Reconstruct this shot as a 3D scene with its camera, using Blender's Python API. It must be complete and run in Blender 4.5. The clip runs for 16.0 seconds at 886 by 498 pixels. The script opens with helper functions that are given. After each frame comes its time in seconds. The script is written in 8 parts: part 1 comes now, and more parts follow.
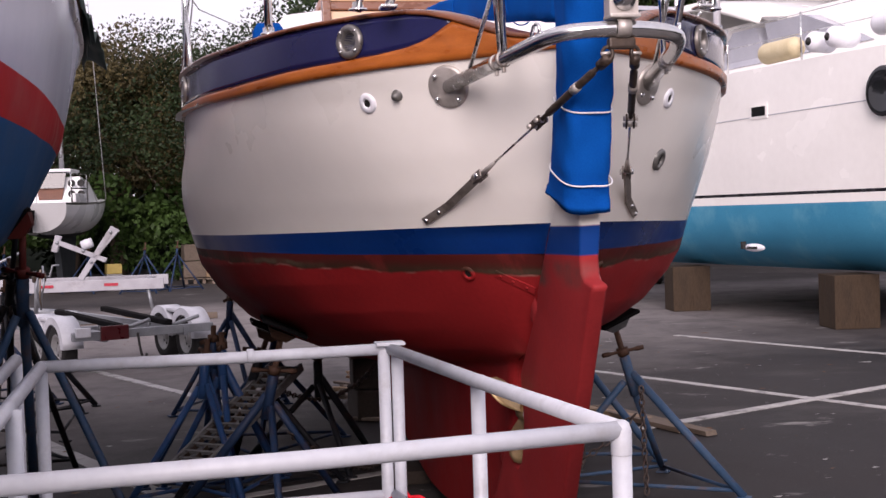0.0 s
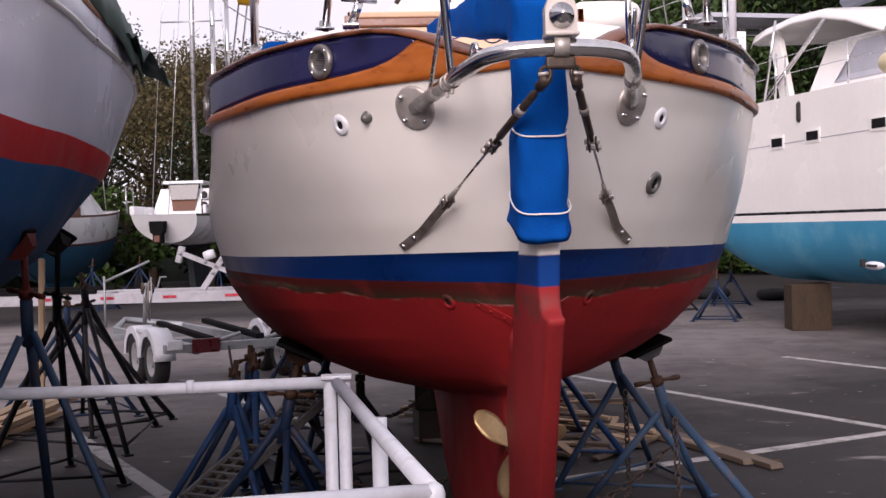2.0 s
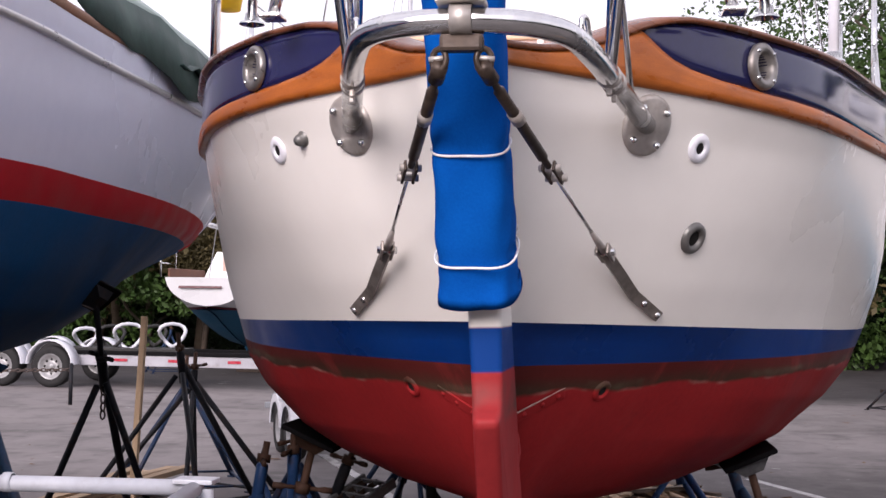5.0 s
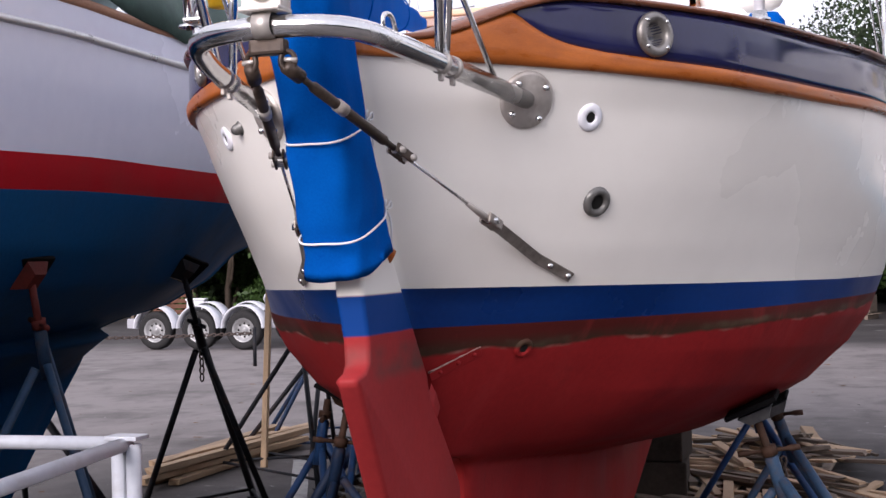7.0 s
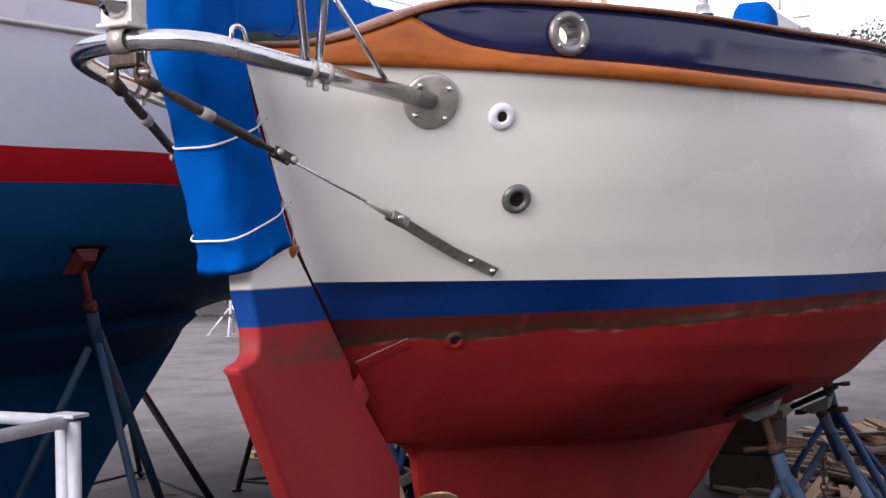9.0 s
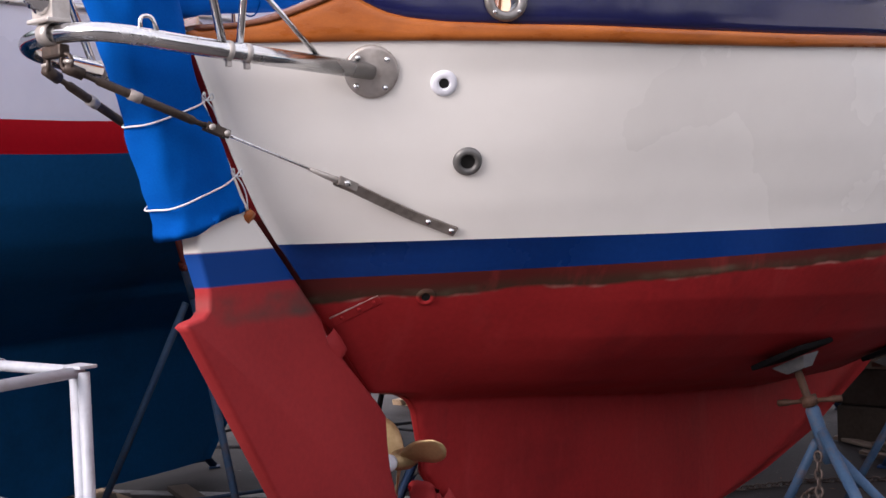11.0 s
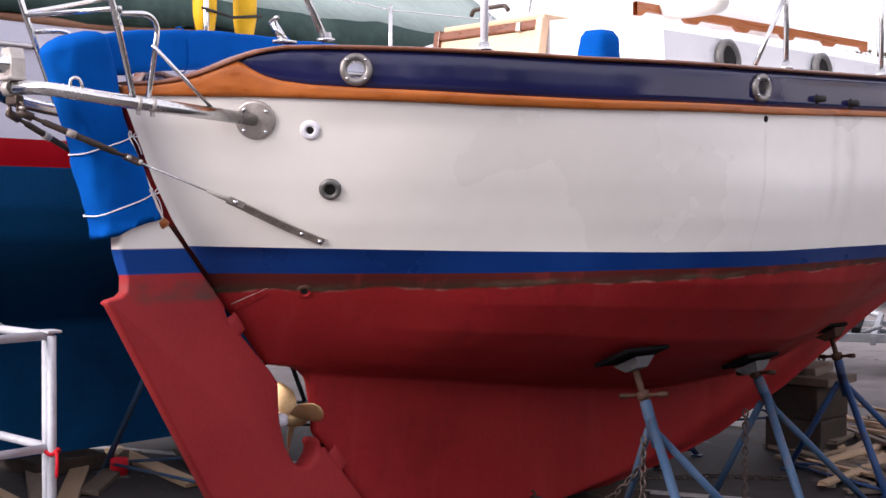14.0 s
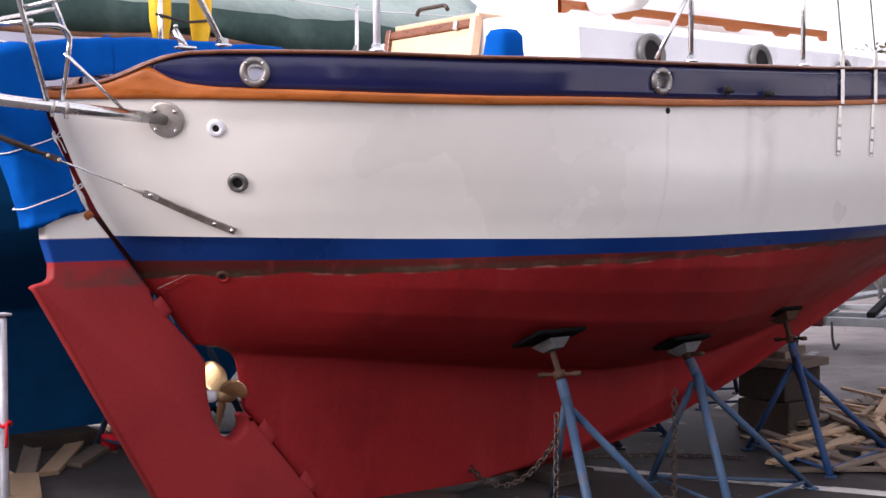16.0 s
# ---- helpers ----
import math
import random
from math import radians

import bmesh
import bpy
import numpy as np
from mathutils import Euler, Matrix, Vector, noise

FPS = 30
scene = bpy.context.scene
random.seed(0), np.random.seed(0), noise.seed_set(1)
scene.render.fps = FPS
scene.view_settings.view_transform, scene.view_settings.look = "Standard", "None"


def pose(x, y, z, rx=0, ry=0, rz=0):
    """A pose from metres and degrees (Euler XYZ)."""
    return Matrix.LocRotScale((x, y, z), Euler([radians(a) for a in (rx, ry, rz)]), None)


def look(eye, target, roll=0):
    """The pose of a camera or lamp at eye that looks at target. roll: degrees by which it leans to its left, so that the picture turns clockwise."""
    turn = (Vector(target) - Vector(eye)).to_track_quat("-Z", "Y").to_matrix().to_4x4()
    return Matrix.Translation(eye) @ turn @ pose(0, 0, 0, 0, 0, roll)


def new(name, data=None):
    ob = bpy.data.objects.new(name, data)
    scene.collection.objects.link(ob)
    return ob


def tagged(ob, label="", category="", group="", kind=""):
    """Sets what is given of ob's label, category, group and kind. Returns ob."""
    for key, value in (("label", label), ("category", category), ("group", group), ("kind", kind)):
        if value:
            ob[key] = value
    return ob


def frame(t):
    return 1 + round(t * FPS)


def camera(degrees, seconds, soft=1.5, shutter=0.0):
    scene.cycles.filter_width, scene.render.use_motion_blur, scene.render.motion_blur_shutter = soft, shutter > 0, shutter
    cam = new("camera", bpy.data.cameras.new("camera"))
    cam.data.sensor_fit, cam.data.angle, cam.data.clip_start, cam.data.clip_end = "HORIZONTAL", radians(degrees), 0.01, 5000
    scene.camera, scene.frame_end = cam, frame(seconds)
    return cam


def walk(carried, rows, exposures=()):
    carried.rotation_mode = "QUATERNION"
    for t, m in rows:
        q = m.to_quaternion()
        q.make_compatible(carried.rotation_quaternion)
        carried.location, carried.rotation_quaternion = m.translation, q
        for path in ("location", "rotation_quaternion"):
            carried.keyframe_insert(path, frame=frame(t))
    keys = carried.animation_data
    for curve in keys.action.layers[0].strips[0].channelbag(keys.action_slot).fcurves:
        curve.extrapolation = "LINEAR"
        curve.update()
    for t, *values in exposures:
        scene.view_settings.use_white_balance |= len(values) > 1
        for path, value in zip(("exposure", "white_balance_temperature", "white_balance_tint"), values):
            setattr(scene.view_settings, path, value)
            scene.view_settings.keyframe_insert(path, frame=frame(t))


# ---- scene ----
cam = camera(38.4, 16.0)
PATH = [
    (0, (-1.311, -4.824, 1.564), (-0.939, -2.859, 1.508), -1.8),
    (0.5, (-1.173, -4.774, 1.571), (-0.829, -2.804, 1.538), -1.4),
    (1, (-1.055, -4.753, 1.593), (-0.758, -2.775, 1.577), -1.2),
    (1.5, (-0.819, -4.756, 1.595), (-0.604, -2.767, 1.582), -1.5),
    (2, (-0.602, -4.705, 1.606), (-0.471, -2.709, 1.572), -1.5),
    (2.5, (-0.438, -4.6, 1.599), (-0.382, -2.601, 1.544), -1.3),
    (3, (-0.267, -4.506, 1.596), (-0.289, -2.507, 1.524), -1.2),
    (3.5, (-0.04, -4.456, 1.597), (-0.122, -2.459, 1.531), -0.7),
    (4, (0.065, -4.127, 1.572), (-0.041, -2.13, 1.6), 0.3),
    (4.2, (0.078, -3.895, 1.553), (-0.049, -1.901, 1.64), 0.9),
    (6.3, (0.854, -3.366, 1.559), (0.37, -1.427, 1.641), -1.84),
    (6.5, (0.922, -3.358, 1.556), (0.415, -1.424, 1.628), -1.84),
    (7, (1.209, -3.606, 1.593), (0.614, -1.697, 1.611), -1.29),
    (7.5, (1.587, -3.928, 1.577), (0.916, -2.043, 1.58), -1.43),
    (8, (1.737, -3.754, 1.558), (1.004, -1.893, 1.588), -2.0),
    (8.5, (1.925, -3.563, 1.615), (1.102, -1.74, 1.62), -1.2),
    (10.8, (2.829, -3.019, 1.628), (1.594, -1.446, 1.618), -1.9),
    (11, (2.984, -3.035, 1.638), (1.72, -1.487, 1.561), -2.2),
    (11.5, (3.284, -3.09, 1.648), (1.988, -1.568, 1.575), -1.6),
    (12, (3.535, -3.171, 1.653), (2.229, -1.658, 1.589), -0.7),
    (12.5, (3.782, -3.251, 1.667), (2.463, -1.75, 1.587), -0.3),
    (13, (4.068, -3.319, 1.633), (2.723, -1.84, 1.564), -0.2),
    (13.5, (4.345, -3.317, 1.612), (2.96, -1.874, 1.561), -0.1),
    (14, (4.582, -3.271, 1.646), (3.166, -1.859, 1.595), 0.3),
    (14.5, (4.855, -3.204, 1.633), (3.409, -1.823, 1.587), 0.3),
    (15, (5.114, -3.117, 1.623), (3.639, -1.767, 1.573), 0.0),
    (15.5, (5.318, -3.012, 1.642), (3.819, -1.69, 1.579), -0.1),
    (16, (5.472, -2.879, 1.652), (3.948, -1.586, 1.583), -0.2),
]
walk(cam, [(t, look(eye, aim, roll)) for t, eye, aim, roll in PATH], exposures=[(0.0, 0.07, 6500, 29), (1.5, -0.08, 6500, 28), (2.5, 0.02, 6500, 29), (3.5, 0.16, 6500, 29), (4.2, 0.26, 6450, 27), (6.3, 0.34, 6200, 23), (8.5, 0.40, 6150, 20), (11.0, 0.58, 6300, 22), (16.0, 0.74, 6350, 24)])

# ---------------- world, sun ----------------
world = bpy.data.worlds.new("overcast_sky")
scene.world = world
world.use_nodes = True
wn, wl = world.node_tree.nodes, world.node_tree.links
wn.clear()
w_out = wn.new("ShaderNodeOutputWorld")
w_bg = wn.new("ShaderNodeBackground")
w_sky = wn.new("ShaderNodeTexSky")
w_sky.sky_type = "NISHITA"
w_sky.sun_disc = False
w_sky.sun_elevation, w_sky.sun_rotation = radians(25), radians(195)
w_mix = wn.new("ShaderNodeMixRGB")
w_mix.inputs[0].default_value = 0.86
w_cloud = wn.new("ShaderNodeTexNoise")
w_cloud.inputs["Scale"].default_value = 1.7
w_cloud.inputs["Detail"].default_value = 4
w_ramp = wn.new("ShaderNodeValToRGB")
w_ramp.color_ramp.elements[0].position, w_ramp.color_ramp.elements[0].color = 0.3, (7.6, 7.9, 8.6, 1)
w_ramp.color_ramp.elements[1].position, w_ramp.color_ramp.elements[1].color = 0.7, (10.5, 10.4, 10.2, 1)
wl.new(w_cloud.outputs["Fac"], w_ramp.inputs[0])
wl.new(w_sky.outputs[0], w_mix.inputs[1])
wl.new(w_ramp.outputs[0], w_mix.inputs[2])
wl.new(w_mix.outputs[0], w_bg.inputs[0])
w_bg.inputs[1].default_value = 0.112
wl.new(w_bg.outputs[0], w_out.inputs[0])
sun = new("sun", bpy.data.lights.new("sun", "SUN"))
sun.data.energy, sun.data.angle, sun.data.color = 3.5, radians(34), (1.0, 0.94, 0.86)
sun.matrix_world = look((-2.4, -8.7, 4.2), (0, 0, 0))


# ---------------- mesh helpers ----------------
def mesh_part(name, verts, faces, material, parent=None, label="", smooth=True):
    me = bpy.data.meshes.new(name)
    me.from_pydata([tuple(v) for v in verts], [], faces)
    me.validate()
    bm = bmesh.new()
    bm.from_mesh(me)
    bmesh.ops.recalc_face_normals(bm, faces=bm.faces)
    bm.to_mesh(me)
    bm.free()
    if smooth:
        me.shade_smooth()
    me.materials.append(material)
    ob = new(name, me)
    if parent is not None:
        ob.parent = parent
    if label:
        ob["label"] = label
    return ob


def part(name, bm, material, parent=None, label="", smooth=False, bevel=0.0):
    me = bpy.data.meshes.new(name)
    if bevel > 0:
        bmesh.ops.bevel(bm, geom=[e for e in bm.edges if e.is_manifold and e.calc_face_angle(0) > 0.6], offset=bevel, segments=2, affect="EDGES", profile=0.6)
    bmesh.ops.recalc_face_normals(bm, faces=bm.faces)
    bm.to_mesh(me)
    bm.free()
    if smooth:
        me.shade_smooth()
    me.materials.append(material)
    ob = new(name, me)
    if parent is not None:
        ob.parent = parent
    if label:
        ob["label"] = label
    return ob


def empty(name, m, label, category, group="", kind=""):
    ob = new(name)
    ob.matrix_basis = m
    ob.empty_display_size = 0.1
    return tagged(ob, label, category, group, kind)


def add_box(bm, c, size, rot=(0, 0, 0)):
    m = pose(*c, *rot) @ Matrix.Diagonal((*size, 1))
    return bmesh.ops.create_cube(bm, size=1, matrix=m)["verts"]


def box_part(name, c, size, material, parent=None, label="", rot=(0, 0, 0), bevel=0.004):
    bm = bmesh.new()
    add_box(bm, c, size, rot)
    return part(name, bm, material, parent, label, bevel=bevel)


def rounded_path(pts, radius=0.0, steps=6):
    """Round the inner corners of a polyline."""
    pts = [Vector(p) for p in pts]
    if radius <= 0:
        return pts
    out = [pts[0]]
    for a, b, c in zip(pts, pts[1:], pts[2:]):
        d1, d2 = (a - b), (c - b)
        r = min(radius, d1.length * 0.49, d2.length * 0.49)
        p, q = b + d1.normalized() * r, b + d2.normalized() * r
        for i in range(steps + 1):
            t = i / steps
            out.append(p * (1 - t) ** 2 + b * 2 * t * (1 - t) + q * t * t)
    return out + [pts[-1]]


def tube_geo(pts, radius, segs=10, closed=False):
    pts = [Vector(p) for p in pts]
    n = len(pts)
    radii = radius if isinstance(radius, (list, tuple)) else [radius] * n
    verts, faces = [], []
    ref = None
    for i, p in enumerate(pts):
        if closed:
            d = pts[(i + 1) % n] - pts[i - 1]
        else:
            d = pts[min(i + 1, n - 1)] - pts[max(i - 1, 0)]
        d.normalize()
        if ref is None:
            ref = Vector((0, 0, 1)) if abs(d.z) < 0.9 else Vector((1, 0, 0))
        u = (ref - d * ref.dot(d))
        if u.length < 1e-5:
            u = d.orthogonal()
        u.normalize()
        ref = u
        v = d.cross(u)
        for k in range(segs):
            a = 2 * math.pi * k / segs
            verts.append(p + (u * math.cos(a) + v * math.sin(a)) * radii[i])
    rows = n if closed else n - 1
    for i in range(rows):
        for k in range(segs):
            a, b = i * segs + k, i * segs + (k + 1) % segs
            c, d = ((i + 1) % n) * segs + (k + 1) % segs, ((i + 1) % n) * segs + k
            faces.append((a, b, c, d))
    if not closed:
        faces.append(tuple(range(segs))[::-1])
        faces.append(tuple(range((n - 1) * segs, n * segs)))
    return verts, faces


def tube(name, pts, radius, material, parent=None, label="", segs=10, bend=0.0, closed=False):
    v, f = tube_geo(rounded_path(pts, bend), radius, segs, closed)
    return mesh_part(name, v, f, material, parent, label)


def tubes(name, lines, radius, material, parent=None, label="", segs=8):
    """Several runs of pipe welded into one piece."""
    verts, faces = [], []
    for pts in lines:
        v, f = tube_geo(pts, radius, segs)
        k = len(verts)
        verts += v
        faces += [tuple(i + k for i in q) for q in f]
    return mesh_part(name, verts, faces, material, parent, label)


def lathe_geo(profile, segs=24):
    """Profile of (radius, height) turned round z."""
    verts, faces = [], []
    n = len(profile)
    for r, h in profile:
        for k in range(segs):
            a = 2 * math.pi * k / segs
            verts.append(Vector((r * math.cos(a), r * math.sin(a), h)))
    for i in range(n - 1):
        for k in range(segs):
            a, b = i * segs + k, i * segs + (k + 1) % segs
            faces.append((a, b, b + segs, a + segs))
    return verts, faces


def lathe(name, profile, m, material, parent=None, label="", segs=24):
    v, f = lathe_geo(profile, segs)
    return mesh_part(name, [m @ p for p in v], f, material, parent, label)


def facing(p, normal, up=(0, 0, 1)):
    """A pose at p whose z axis points along normal."""
    q = Vector(normal).normalized().to_track_quat("Z", "Y")
    return Matrix.Translation(p) @ q.to_matrix().to_4x4()


# ---------------- materials ----------------
def surface(name, low, high, scale=6.0, rough=0.5, metal=0.0, bump=0.0, fine=60.0, coat=0.0, rough_var=0.12, stain=None, stain_scale=1.5, stain_amount=0.5, stretch=(1, 1, 1), island=0.0, spec=None):
    """A procedural surface: base colours mixed at two scales, uneven gloss, fine relief and blotches of stain."""
    m = bpy.data.materials.new(name)
    m.use_nodes = True
    n, l = m.node_tree.nodes, m.node_tree.links
    bsdf = n["Principled BSDF"]
    tc = n.new("ShaderNodeTexCoord")
    mp = n.new("ShaderNodeMapping")
    mp.inputs["Scale"].default_value = stretch
    l.new(tc.outputs["Object"], mp.inputs["Vector"])
    big = n.new("ShaderNodeTexNoise")
    big.inputs["Scale"].default_value, big.inputs["Detail"].default_value = scale, 5
    small = n.new("ShaderNodeTexNoise")
    small.inputs["Scale"].default_value, small.inputs["Detail"].default_value = fine, 4
    l.new(mp.outputs[0], big.inputs["Vector"])
    l.new(mp.outputs[0], small.inputs["Vector"])
    add = n.new("ShaderNodeMath")
    add.operation = "MULTIPLY_ADD"
    l.new(small.outputs["Fac"], add.inputs[0])
    add.inputs[1].default_value = 0.5
    l.new(big.outputs["Fac"], add.inputs[2])
    ramp = n.new("ShaderNodeMapRange")
    ramp.inputs["From Min"].default_value, ramp.inputs["From Max"].default_value = 0.5, 1.0
    l.new(add.outputs[0], ramp.inputs["Value"])
    mix = n.new("ShaderNodeMixRGB")
    mix.inputs[1].default_value, mix.inputs[2].default_value = (*low, 1), (*high, 1)
    l.new(ramp.outputs[0], mix.inputs[0])
    col = mix.outputs[0]
    if island > 0:
        info = n.new("ShaderNodeObjectInfo")
        geo = n.new("ShaderNodeNewGeometry")
        s = n.new("ShaderNodeMath")
        s.operation = "ADD"
        l.new(info.outputs["Random"], s.inputs[0])
        l.new(geo.outputs["Random Per Island"], s.inputs[1])
        fr = n.new("ShaderNodeMath")
        fr.operation = "FRACT"
        l.new(s.outputs[0], fr.inputs[0])
        mr = n.new("ShaderNodeMapRange")
        mr.inputs["To Min"].default_value, mr.inputs["To Max"].default_value = 1 - island, 1 + island * 0.6
        l.new(fr.outputs[0], mr.inputs["Value"])
        hs = n.new("ShaderNodeHueSaturation")
        l.new(mr.outputs[0], hs.inputs["Value"])
        l.new(col, hs.inputs["Color"])
        col = hs.outputs[0]
    if stain is not None:
        st = n.new("ShaderNodeTexNoise")
        st.inputs["Scale"].default_value, st.inputs["Detail"].default_value, st.inputs["Roughness"].default_value = stain_scale, 7, 0.65
        l.new(mp.outputs[0], st.inputs["Vector"])
        sr = n.new("ShaderNodeMapRange")
        sr.inputs["From Min"].default_value, sr.inputs["From Max"].default_value = 0.52, 0.72
        sr.inputs["To Max"].default_value = stain_amount
        l.new(st.outputs["Fac"], sr.inputs["Value"])
        sm = n.new("ShaderNodeMixRGB")
        sm.inputs[2].default_value = (*stain, 1)
        l.new(sr.outputs[0], sm.inputs[0])
        l.new(col, sm.inputs[1])
        col = sm.outputs[0]
    l.new(col, bsdf.inputs["Base Color"])
    rr = n.new("ShaderNodeMapRange")
    rr.inputs["From Min"].default_value, rr.inputs["From Max"].default_value = 0.3, 0.7
    rr.inputs["To Min"].default_value, rr.inputs["To Max"].default_value = max(0.02, rough - rough_var), min(1, rough + rough_var)
    l.new(big.outputs["Fac"], rr.inputs["Value"])
    l.new(rr.outputs[0], bsdf.inputs["Roughness"])
    bsdf.inputs["Metallic"].default_value = metal
    bsdf.inputs["Specular IOR Level"].default_value = spec if spec is not None else (0.22 if rough >= 0.5 and metal < 0.2 else 0.5)
    bsdf.inputs["Coat Weight"].default_value = coat
    bsdf.inputs["Coat Roughness"].default_value = 0.112
    if bump > 0:
        b = n.new("ShaderNodeBump")
        b.inputs["Strength"].default_value, b.inputs["Distance"].default_value = bump, 0.004
        l.new(add.outputs[0], b.inputs["Height"])
        l.new(b.outputs[0], bsdf.inputs["Normal"])
    return m


def tone(m, factor_node, colour, first=True):
    """Mix a colour over a surface's base colour by a factor socket."""
    n, l = m.node_tree.nodes, m.node_tree.links
    bsdf = n["Principled BSDF"]
    old = bsdf.inputs["Base Color"].links[0].from_socket
    mx = n.new("ShaderNodeMixRGB")
    mx.inputs[2].default_value = (*colour, 1)
    l.new(factor_node, mx.inputs[0])
    l.new(old, mx.inputs[1])
    l.new(mx.outputs[0], bsdf.inputs["Base Color"])
    return mx


def height_band(m, low, high, soft=0.01, wobble=0.02, wscale=4.0, tilt=0.0):
    """A 0..1 factor between two heights, with an uneven edge that climbs by tilt per metre of y."""
    n, l = m.node_tree.nodes, m.node_tree.links
    tc = n.new("ShaderNodeTexCoord")
    sp = n.new("ShaderNodeSeparateXYZ")
    l.new(tc.outputs["Object"], sp.inputs[0])
    nz = n.new("ShaderNodeTexNoise")
    nz.inputs["Scale"].default_value, nz.inputs["Detail"].default_value = wscale, 6
    l.new(tc.outputs["Object"], nz.inputs["Vector"])
    a = n.new("ShaderNodeMath")
    a.operation = "MULTIPLY_ADD"
    a.inputs[1].default_value = 2 * wobble
    l.new(nz.outputs["Fac"], a.inputs[0])
    l.new(sp.outputs["Z"], a.inputs[2])
    t = n.new("ShaderNodeMath")
    t.operation = "MULTIPLY_ADD"
    t.inputs[1].default_value = -tilt
    l.new(sp.outputs["Y"], t.inputs[0])
    l.new(a.outputs[0], t.inputs[2])
    up = n.new("ShaderNodeMapRange")
    up.inputs["From Min"].default_value, up.inputs["From Max"].default_value = low + wobble - soft, low + wobble + soft
    l.new(t.outputs[0], up.inputs["Value"])
    dn = n.new("ShaderNodeMapRange")
    dn.inputs["From Min"].default_value, dn.inputs["From Max"].default_value = high + wobble + soft, high + wobble - soft
    l.new(t.outputs[0], dn.inputs["Value"])
    mu = n.new("ShaderNodeMath")
    mu.operation = "MULTIPLY"
    l.new(up.outputs[0], mu.inputs[0])
    l.new(dn.outputs[0], mu.inputs[1])
    return mu.outputs[0]


gelcoat = surface("cream_gelcoat", (0.80, 0.77, 0.715), (0.85, 0.82, 0.765), 1.2, 0.30, coat=0.14, fine=9, rough_var=0.05, stain=(0.70, 0.66, 0.60), stain_scale=0.9, stain_amount=0.12)
boot_blue = surface("boot_stripe_blue", (0.001, 0.023, 0.130), (0.002, 0.034, 0.175), 3, 0.36, coat=0.05, spec=0.22, stain=(0.004, 0.030, 0.10), stain_amount=0.4)
bulwark_blue = surface("bulwark_navy", (0.010, 0.0110, 0.052), (0.014, 0.0155, 0.070), 2, 0.13, coat=0.2, spec=0.38, rough_var=0.04)
antifoul = surface("red_antifouling", (0.235, 0.0138, 0.0148), (0.33, 0.0205, 0.021), 1.8, 0.58, bump=0.25, fine=45, stain=(0.165, 0.010, 0.012), stain_scale=1.3, stain_amount=0.7, spec=0.14)
tone(antifoul, height_band(antifoul, 1.318, 1.6, 0.006, 0.034, 3.6, 0.026), (0.052, 0.027, 0.017))
tone(antifoul, height_band(antifoul, 1.346, 1.6, 0.020, 0.03, 4.0, 0.02), (0.085, 0.013, 0.011))


def scratched(m, factor, scale, lo, hi):
    """Break a factor up with noise."""
    n, l = m.node_tree.nodes, m.node_tree.links
    tc = n.new("ShaderNodeTexCoord")
    nz = n.new("ShaderNodeTexNoise")
    nz.inputs["Scale"].default_value, nz.inputs["Detail"].default_value = scale, 6
    l.new(tc.outputs["Object"], nz.inputs["Vector"])
    mr = n.new("ShaderNodeMapRange")
    mr.inputs["From Min"].default_value, mr.inputs["From Max"].default_value = lo, hi
    l.new(nz.outputs["Fac"], mr.inputs["Value"])
    mu = n.new("ShaderNodeMath")
    mu.operation = "MULTIPLY"
    l.new(factor, mu.inputs[0])
    l.new(mr.outputs[0], mu.inputs[1])
    return mu.outputs[0]


def streak(m, y0, width, z0, z1, amount):
    """A factor for a stain that runs down from z1 to z0 at station y0."""
    n, l = m.node_tree.nodes, m.node_tree.links
    tc = n.new("ShaderNodeTexCoord")
    sp = n.new("ShaderNodeSeparateXYZ")
    l.new(tc.outputs["Object"], sp.inputs[0])
    a = n.new("ShaderNodeMath")
    a.operation = "SUBTRACT"
    l.new(sp.outputs["Y"], a.inputs[0])
    a.inputs[1].default_value = y0
    c = n.new("ShaderNodeMath")
    c.operation = "ABSOLUTE"
    l.new(a.outputs[0], c.inputs[0])
    d = n.new("ShaderNodeMapRange")
    d.inputs["From Min"].default_value, d.inputs["From Max"].default_value = width, 0
    d.inputs["To Max"].default_value = amount
    l.new(c.outputs[0], d.inputs["Value"])
    e = n.new("ShaderNodeMapRange")
    e.inputs["From Min"].default_value, e.inputs["From Max"].default_value = z0, z1
    l.new(sp.outputs["Z"], e.inputs["Value"])
    mu = n.new("ShaderNodeMath")
    mu.operation = "MULTIPLY"
    l.new(d.outputs[0], mu.inputs[0])
    l.new(e.outputs[0], mu.inputs[1])
    return scratched(m, mu.outputs[0], 7, 0.30, 0.62)


tone(gelcoat, streak(gelcoat, 1.99, 0.016, 1.35, 2.11, 0.34), (0.36, 0.31, 0.27))
tone(gelcoat, streak(gelcoat, 2.80, 0.10, 1.45, 1.95, 0.30), (0.40, 0.34, 0.31))
tone(gelcoat, streak(gelcoat, 2.62, 0.06, 1.45, 1.80, 0.22), (0.40, 0.34, 0.31))
tone(antifoul, scratched(antifoul, height_band(antifoul, 1.313, 1.320, 0.004, 0.034, 3.6, 0.026), 6, 0.50, 0.66), (0.34, 0.17, 0.14))
tone(antifoul, scratched(antifoul, height_band(antifoul, 1.324, 1.345, 0.006, 0.034, 3.6, 0.026), 4, 0.48, 0.72), (0.10, 0.095, 0.06))


